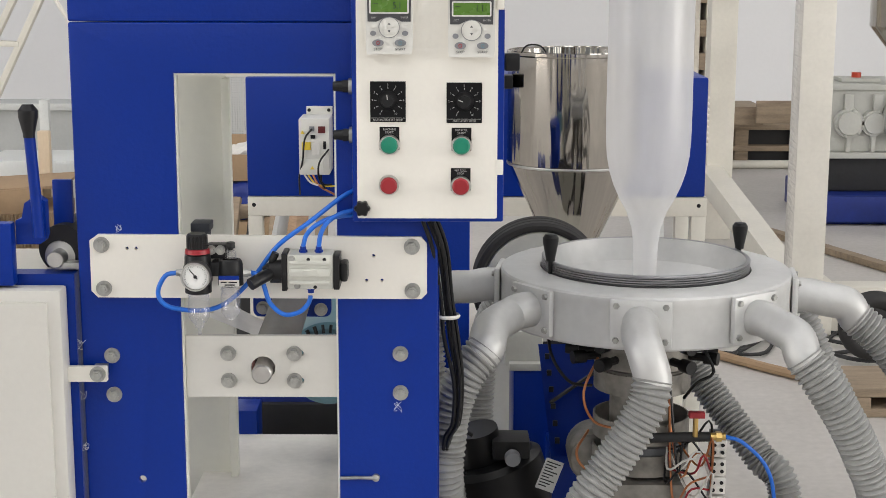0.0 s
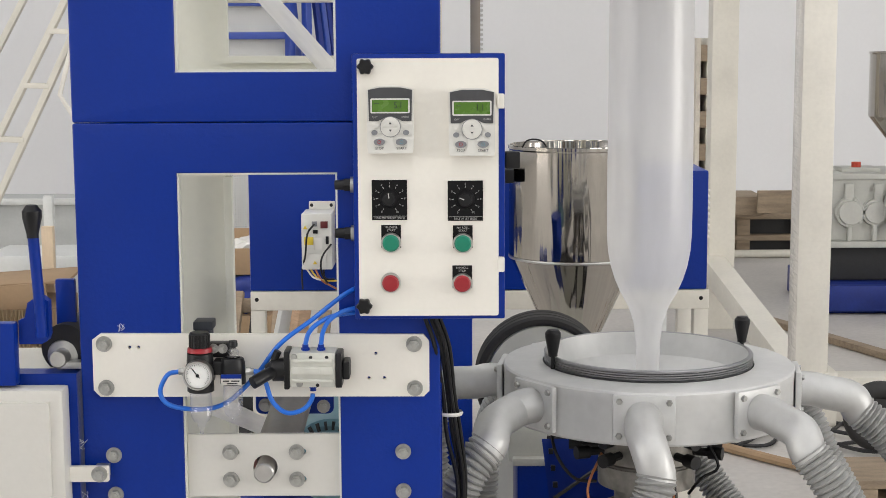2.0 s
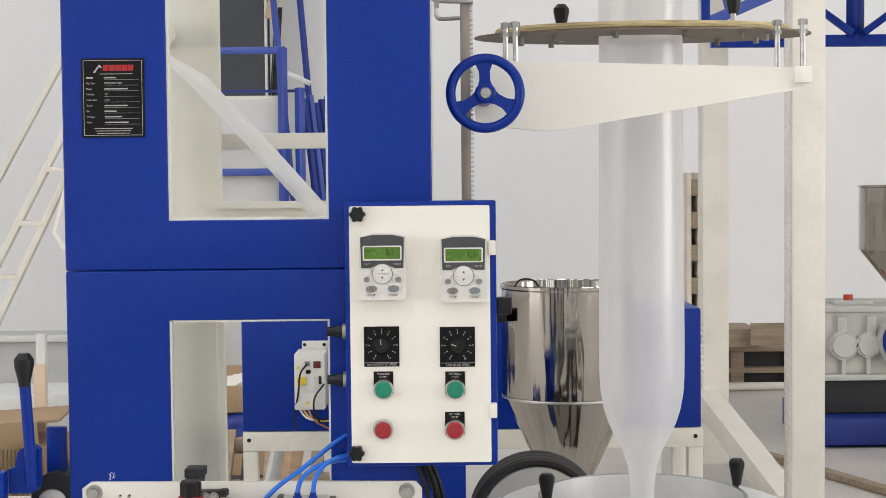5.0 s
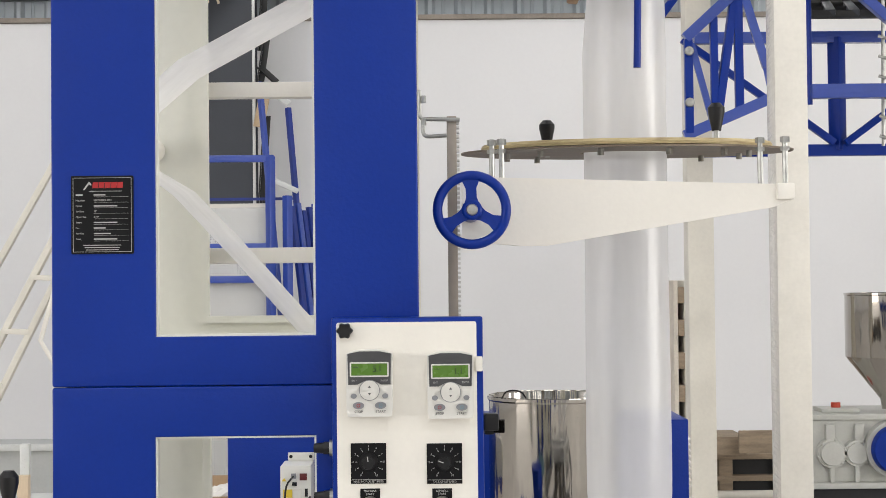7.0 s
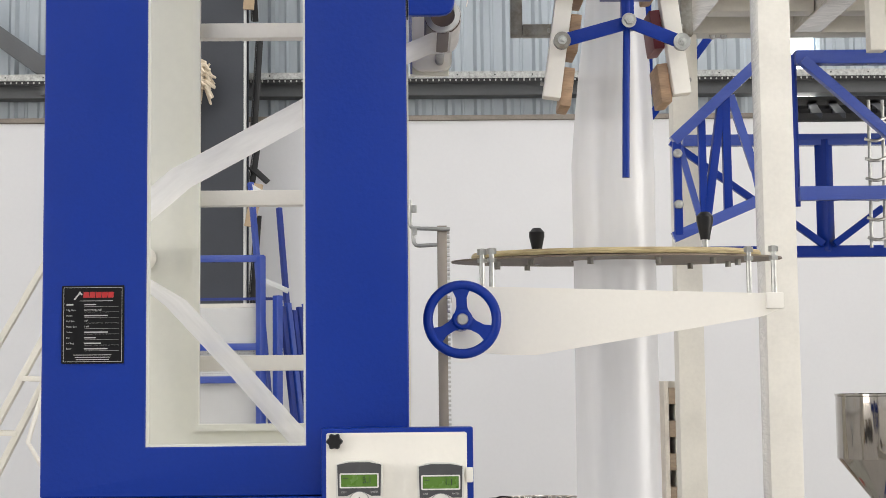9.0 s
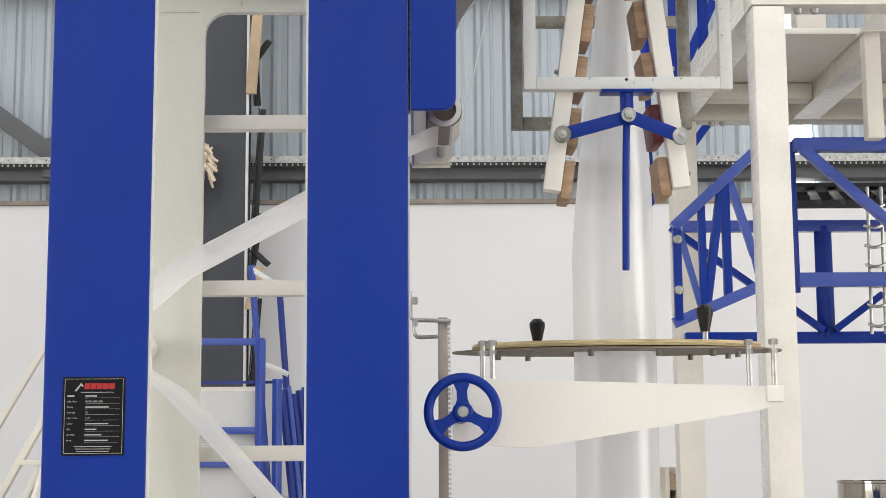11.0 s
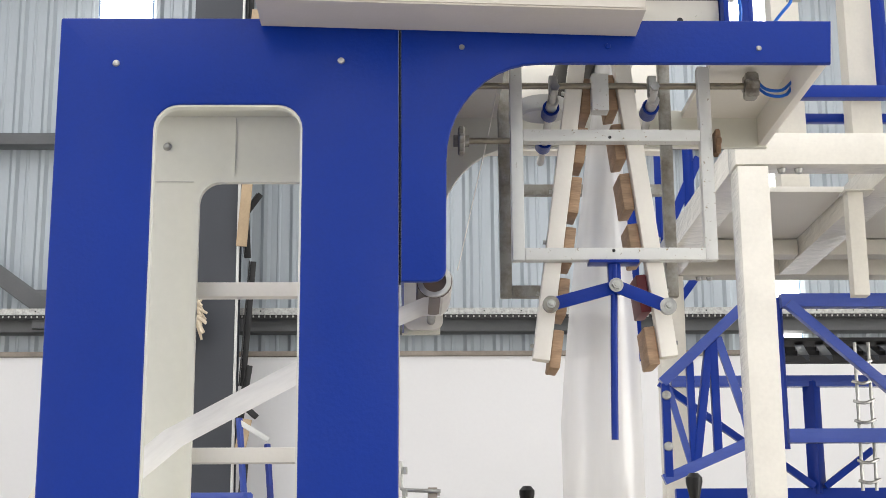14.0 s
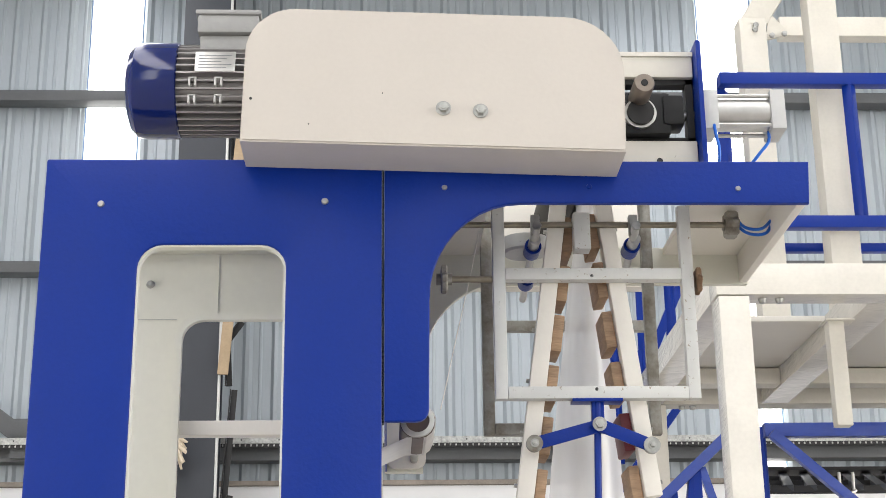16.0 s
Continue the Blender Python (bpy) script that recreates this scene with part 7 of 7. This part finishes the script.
spin(bm, [(0.141, -0.07), (0.165, -0.07), (0.165, 0)], (2.70, 6.5, 0.60), 40, "y")
part("flange", bm, GREYGEAR, gb)
bm = B()
box(bm, 2.32, 2.55, 6.6, 6.8, 0.80, 0.825, 0.006)
part("top_cover", bm, GREYGEAR, gb)
bm = B()
cyl(bm, (2.425, 6.68, 0.825), (2.425, 6.68, 0.855), 0.028, n=16)
part("breather", bm, mat("red_cap", (0.5, 0.05, 0.02), 0.4), gb, "red breather cap")
bm = B()
box(bm, 2.24, 3.0, 6.52, 7.1, 0.17, 0.37, 0.01)
part("block", bm, BLACKM, gb)
bm = B()
box(bm, 2.15, 3.3, 6.3, 6.36, 0.02, 0.17, 0.004)
bar(bm, (2.62, 6.3, 0.09), (3.3, 5.2, 0.09), 0.1, 0.16, 0.004)
box(bm, 2.15, 3.3, 6.36, 7.2, 0.0, 0.165, 0.004)
solid("machine_plinth", bm, BLUE_IN, "low dark blue steel plinth frame on the floor", "plinth", (2.6, 6.6, 0))
h2 = thing("far_hopper", (2.73, 6.6, 0.82), "polished stainless hopper on the far gearbox line", "hopper")
bm = B()
spin(bm, [(0.05, 0.82), (0.06, 0.88), (0.255, 1.125), (0.257, 1.13), (0.257, 1.49), (0.263, 1.495), (0.263, 1.505), (0.25, 1.505), (0.25, 1.13)], (2.73, 6.6, 0), 56)
part("hopper_shell", bm, MIRROR, h2)

# ---- timber, cartons and odds and ends ----
pal = thing("leaning_pallet", (1.55, 7.0, 0), "worn wooden pallet standing upright against a post", "pallet")
for x in (1.515, 1.582):
    bm = B()
    box(bm, x - 0.014, x + 0.014, 6.9, 7.5, 0.0, 1.59, 0.004)
    part("board", bm, WHITEP if x > 1.55 else mat("white_board", (0.6, 0.55, 0.47), 0.7, vary=0.2), pal)
for k in range(8):
    bm = B()
    box(bm, 1.529, 1.568, 6.9, 7.4, 0.05 + 0.2 * k, 0.15 + 0.2 * k, 0.005)
    part("block", bm, OLDWOOD, pal)
wp = thing("timber_stack", (2.2, 8.7, 0), "stack of old pallets and planks near the wall", "timber")
random.seed(3)
for k, (x0, x1, y0, y1, z0, z1) in enumerate(((1.7, 2.9, 8.9, 9.6, 0.10, 0.14), (1.7, 2.9, 8.9, 9.6, 0.26, 0.3), (1.7, 2.35, 8.6, 9.4, 0.40, 0.43), (1.9, 2.25, 8.55, 8.7, 0.32, 0.42), (1.75, 2.27, 8.5, 8.56, 0.34, 0.47), (2.20, 2.8, 8.42, 8.45, 0.36, 0.52))):
    bm = B()
    box(bm, x0, x1, y0, y1, z0, z1, 0.005)
    part("plank", bm, OLDWOOD, wp)
for x in (1.75, 2.15, 2.6):
    bm = B()
    box(bm, x, x + 0.1, 8.92, 9.5, 0.0, 0.26, 0.005)
    part("pallet_block", bm, OLDWOOD, wp)
# Shade under and between the planks, put in as a black slab
bm = B()
box(bm, 1.7, 3.0, 9.0, 9.2, 0.0, 0.39)
part("gap_shade", bm, BLACKM, wp)
bm = B()
tube(bm, [(1.5, 8.7, 0.03), (3.2, 8.7, 0.03)], 0.03, 12)
solid("white_pipe", bm, WHITEP, "white pipe lying on the floor by the timber", "pipe", (2.3, 8.7, 0.0))
bm = B()
bar(bm, (1.62, 6.45, 0.02), (2.35, 4.6, 0.02), 0.07, 0.035, 0.004)
solid("floor_plank", bm, OLDWOOD, "loose wooden plank lying on the concrete floor", "plank", (2, 5.5, 0))
bm = B()
tube(bm, smooth_path([(0.85, 3.6, 0.02), (1.3, 3.05, 0.02), (1.7, 2.7, 0.02), (2.2, 2.6, 0.02)], 0.04), 0.018, 8)
solid("floor_pipe", bm, CARTON, "pale flexible conduit lying on the floor", "conduit", (1.3, 3.0, 0))
random.seed(5)
for k in range(5):
    bm = B()
    pts = [(1.0 + 0.17 * i + random.uniform(-0.08, 0.08), 3.4 + random.uniform(-0.25, 0.25) + 0.06 * k, 0.012 + 0.008 * (k % 2)) for i in range(7)]
    tube(bm, smooth_path(pts, 0.04), 0.008, 6)
    solid("floor_cable", bm, BLACKM, "tangled black cable on the concrete floor", "cable", pts[0], "cables on the floor")
bm = B()
box(bm, 1.36, 1.62, 2.6, 2.9, 0.0, 0.03, 0.004)
box(bm, 1.36, 1.62, 2.6, 2.9, 0.07, 0.10, 0.004)
box(bm, 1.36, 1.44, 2.6, 2.9, 0.03, 0.07, 0.004)
box(bm, 1.54, 1.62, 2.6, 2.9, 0.03, 0.07, 0.004)
solid("wooden_crate", bm, OLDWOOD, "small wooden crate offcut on the floor", "crate", (1.5, 2.75, 0))
bm = B()
spin(bm, [(0.10 + 0.035 * math.cos(a), 0.035 * math.sin(a)) for a in [2 * math.pi * i / 12 for i in range(12)]], (1.62, 3.25, 0.16), 36, "y", True)
spin(bm, [(0, -0.02), (0.07, -0.02), (0.07, 0.02), (0, 0.02)], (1.62, 3.25, 0.16), 24, "y")
solid("trolley_wheel", bm, RUBBER, "black trolley wheel resting on the floor", "wheel", (1.62, 3.25, 0))

lad = thing("stepladder", (-2.5, 6.2, 0), "white metal ladder leaning beyond the tower", "ladder")
for p0, p1 in (((-3.091, 6.2, 0.0), (-1.807, 6.2, 2.4)), ((-2.901, 6.2, 0.0), (-1.795, 6.2, 2.2))):
    bm = B()
    bar(bm, p0, p1, 0.06, 0.035, 0.004)
    part("stringer", bm, WHITEP, lad)
for k in range(8):
    t = 0.06 + 0.125 * k
    a = Vector((-3.091, 6.2, 0.0)).lerp(Vector((-1.807, 6.2, 2.4)), t)
    b = Vector((-2.901, 6.2, 0.0)).lerp(Vector((-1.795, 6.2, 2.2)), (t * 2.4 - 0.006) / 2.2)
    bm = B()
    bar(bm, a, (b.x, b.y, a.z - 0.006), 0.07, 0.03, 0.003)
    part("rung", bm, WHITEP, lad)
bm = B()
bar(bm, (-3.471, 6.5, 0.0), (-1.971, 6.5, 2.65), 0.05, 0.035, 0.004)
part("prop_leg", bm, WHITEP, lad)
bm = B()
tube(bm, [(-2.04, 6.15, 1.72), (-2.16, 6.15, 1.29), (-2.06, 6.15, 1.12)], 0.014, 8)
part("spreader", bm, CREAM, lad)
bm = B()
box(bm, -3.0, -1.9, 6.9, 7.4, 0.0, 0.62, 0.01)
solid("pale_cupboard", bm, mat("grey_cupboard", (0.42, 0.43, 0.42), 0.5, vary=0.1), "pale grey low cupboard by the wall", "cupboard", (-2.4, 7.1, 0))
bm = B()
box(bm, -3.0, -1.9, 6.86, 6.9, 0.60, 0.64, 0.005)
solid("cupboard_rail", bm, GALVPAINT, "grey metal rail on the pale cupboard", "rail", (-2.4, 6.88, 0.6))
bm = B()
box(bm, -1.765, -1.715, 4.2, 4.24, 0.0, 0.78, 0.004)
solid("timber_batten", bm, mat("new_wood", (0.62, 0.50, 0.36), 0.6, vary=0.15, stretch=(2, 2, 0.5)), "pale new timber batten standing behind cartons", "batten", (-1.74, 4.2, 0))
bm = B()
box(bm, -1.765, -1.725, 4.25, 4.29, 0.0, 0.91, 0.003)
solid("grey_post", bm, GALVPAINT, "short grey steel post behind the cartons", "post", (-1.745, 4.27, 0))
ct = thing("open_carton", (-1.9, 3.9, 0), "opened brown cardboard carton with torn flaps", "carton")
bm = B()
box(bm, -2.3, -1.60, 3.75, 4.15, 0.0, 0.50, 0.006)
part("carton_body", bm, CARTON, ct)
bm = B()
bar(bm, (-2.3, 3.95, 0.56), (-1.57, 4.0, 0.60), 0.4, 0.012, 0.002)
bar(bm, (-2.3, 3.72, 0.50), (-1.62, 3.72, 0.56), 0.012, 0.1, 0.002)
part("carton_flap", bm, CARTON, ct)
fc = thing("fluted_card", (-1.75, 3.6, 0), "sheet of fluted brown card leaning on the carton", "cardboard")
bm = B()
cols = []
x = -2.1
while x < -1.60:
    cols += [(x, 3.60), (x + 0.008, 3.588)]
    x += 0.016
lo = [bm.verts.new((a, b, 0.0)) for a, b in cols]
hi = [bm.verts.new((a, b + 0.03, 0.515)) for a, b in cols]
for i in range(len(cols) - 1):
    bm.faces.new((lo[i], lo[i + 1], hi[i + 1], hi[i]))
bmesh.ops.solidify(bm, geom=bm.faces[:], thickness=0.003)
part("fluted_sheet", bm, CORRCARD, fc)
bm = B()
box(bm, -2.15, -1.62, 4.6, 5.0, 0.0, 0.60, 0.02)
solid("wrapped_bale", bm, GALVPAINT, "grey wrapped bale behind the cartons", "bale", (-1.8, 4.8, 0))

# seen low through the tower: carton, bag, timber
ctr = thing("open_box", (-0.9, 4.35, 0), "small opened brown carton with white packing inside", "carton")
bm = B()
for x0, x1, y0, y1, z1 in ((-1.04, -0.79, 4.2, 4.21, 0.68), (-1.04, -0.79, 4.49, 4.5, 0.735), (-1.04, -1.03, 4.21, 4.49, 0.69), (-0.80, -0.79, 4.21, 4.49, 0.69), (-1.03, -0.80, 4.21, 4.49, 0.58)):
    box(bm, x0, x1, y0, y1, 0.565, z1, 0.002)
part("box_walls", bm, CARTON, ctr)
bm = B()
bmesh.ops.create_icosphere(bm, subdivisions=3, radius=0.1, matrix=Matrix.Translation((-0.88, 4.35, 0.66)) @ Matrix.Diagonal((1.1, 1.0, 0.55, 1)))
for v in bm.verts:
    v.co += (v.co - Vector((-0.88, 4.35, 0.66))) * 0.4 * noise.noise(v.co * 22)
part("packing", bm, CERAMIC, ctr, "crumpled white packing")
bm = B()
box(bm, -1.06, -0.77, 4.16, 4.56, 0.0, 0.39, 0.004)
solid("storage_box", bm, CARTON, "closed brown cardboard box under the bag", "carton", (-0.9, 4.35, 0))
bm = B()
box(bm, -1.05, -0.78, 4.36, 4.55, 0.391, 0.564, 0.003)
solid("dark_box", bm, BLACKM, "dark box between the cartons", "box", (-0.9, 4.45, 0.391))
bm = B()
bmesh.ops.create_icosphere(bm, subdivisions=4, radius=0.1, matrix=Matrix.Translation((-0.885, 4.24, 0.475)) @ Matrix.Diagonal((0.95, 0.8, 0.86, 1)))
for v in bm.verts:
    d = v.co - Vector((-0.885, 4.24, 0.475))
    v.co += d * (0.3 * noise.noise(v.co * 12) + 0.16 * abs(noise.noise(v.co * 34)))
solid("plastic_bag", bm, BLUE_IN, "crumpled dark blue plastic bag on a carton", "bag", (-0.885, 4.24, 0.39))
wst = thing("timber_offcuts", (-0.75, 3.2, 0), "timber and pipe offcuts stored under the extruder", "timber")
for p0, p1, w, mt in (((-0.62, 2.9, 0.0), (-0.5, 3.0, 0.72), 0.05, WOOD), ((-0.7, 3.0, 0.0), (-0.56, 3.05, 0.66), 0.06, GALVPAINT), ((-1.0, 3.3, 0.4), (-0.3, 3.3, 0.45), 0.06, OLDWOOD), ((-1.0, 3.4, 0.55), (-0.3, 3.4, 0.6), 0.05, OLDWOOD), ((-0.9, 3.2, 0.3), (-0.4, 3.2, 0.3), 0.14, BLACKM)):
    bm = B()
    bar(bm, p0, p1, w, w, 0.004)
    part("offcut", bm, mt, wst)
# Black block that keeps the space behind the offcuts dark
bm = B()
box(bm, -1.1, -0.2, 3.5, 3.9, 0.0, 0.35)
part("dark_filler", bm, BLACKM, wst)
# Every second offcut is black, the others weathered wood
for k in range(10):
    bm = B()
    x = 0.55 + 0.05 * k
    bar(bm, (-0.85 + 0.09 * k, 3.1, 0.0), (-0.8 + 0.085 * k, 3.4, 0.62 + 0.03 * (k % 3)), 0.045, 0.025)
    part("offcut", bm, (OLDWOOD, BLACKM, OLDWOOD, BLACKM)[k % 4], wst)

# ---- mesh screens and wrapped frames at the wall ----
scr = thing("mesh_screen", (-1.35, 8.4, 0), "perforated grey mesh screens framed in wrapped blue tube", "screen")
bm = B()
box(bm, -1.9, -1.10, 8.44, 8.455, 0.0, 2.14, 0.002)
part("perforated_sheet", bm, PERF, scr)
bm = B()
box(bm, -1.9, -1.10, 8.44, 8.46, 2.14, 2.17, 0.002)
part("sheet_edge", bm, CREAM, scr)
for z in (2.485, 1.86, 1.63, 1.1):
    bm = B()
    bar(bm, (-1.9, 8.4, z), (-1.08, 8.4, z), 0.05, 0.05, 0.004)
    part("frame_bar", bm, WRAP, scr)
bm = B()
bar(bm, (-1.9, 8.42, 2.2), (-0.95, 8.42, 2.2), 0.015, 0.02)
part("frame_bar", bm, BLUE_IN, scr)
for x, z1 in ((-1.105, 2.5), (-0.985, 2.22), (-1.9, 2.5)):
    bm = B()
    bar(bm, (x, 8.38, 0.0), (x, 8.38, z1), 0.05, 0.055, 0.004)
    part("frame_post", bm, WRAP, scr)
for k in range(7):
    fr = thing("steel_tube", (-0.93 + 0.04 * k, 8.6, 0), "dark blue wrapped steel tube leaning in a stack", "tube", "stack of blue tubes")
    bm = B()
    bar(bm, (-0.72 + 0.045 * k, 8.35 + 0.05 * k, 0.0), (-0.965 + 0.037 * k, 8.5 + 0.05 * k, 2.15 + 0.03 * math.sin(k * 2.1)), 0.05, 0.03, 0.003)
    part("frame_bar", bm, WRAP if k % 3 == 1 else BLUE_IN, fr)
a = thing("thin_ladder_frame", (-1.2, 9.0, 0), "narrow blue and white tube frame leaning on the wall", "frame")
for p0, p1, mt in (((-0.98, 9.0, 0.0), (-1.28, 9.3, 3.15), WRAP), ((-0.80, 9.0, 0.0), (-1.06, 9.3, 2.95), BLUE_IN), ((-1.28, 9.3, 3.12), (-1.05, 9.3, 2.98), GALVPAINT), ((-1.2, 9.22, 2.4), (-0.98, 9.22, 2.3), GALVPAINT), ((-1.1, 9.1, 1.4), (-0.9, 9.1, 1.35), GALVPAINT)):
    bm = B()
    bar(bm, p0, p1, 0.035, 0.04, 0.003)
    part("tube", bm, mt, a)

# scraps of film caught on the machine
random.seed(21)
for x, y, z, l in ((-0.567, -0.006, 0.93, 0.03), (-0.566, -0.005, 0.845, 0.02), (-0.566, -0.006, 0.76, 0.02), (-0.50, -0.004, 1.112, 0.02), (-0.067, -0.004, 0.826, 0.025)):
    bm = B()
    for k in range(3):
        pts = [(x + random.uniform(-0.3, 0.3) * l, y, z + random.uniform(-0.4, 0.4) * l) for _ in range(4)]
        tube(bm, smooth_path(pts, 0.003), 0.00032, 5)
    solid("film_scrap", bm, FILM, "wispy scrap of white film caught on the machine", "film scrap", (x, y, z), "film scraps")
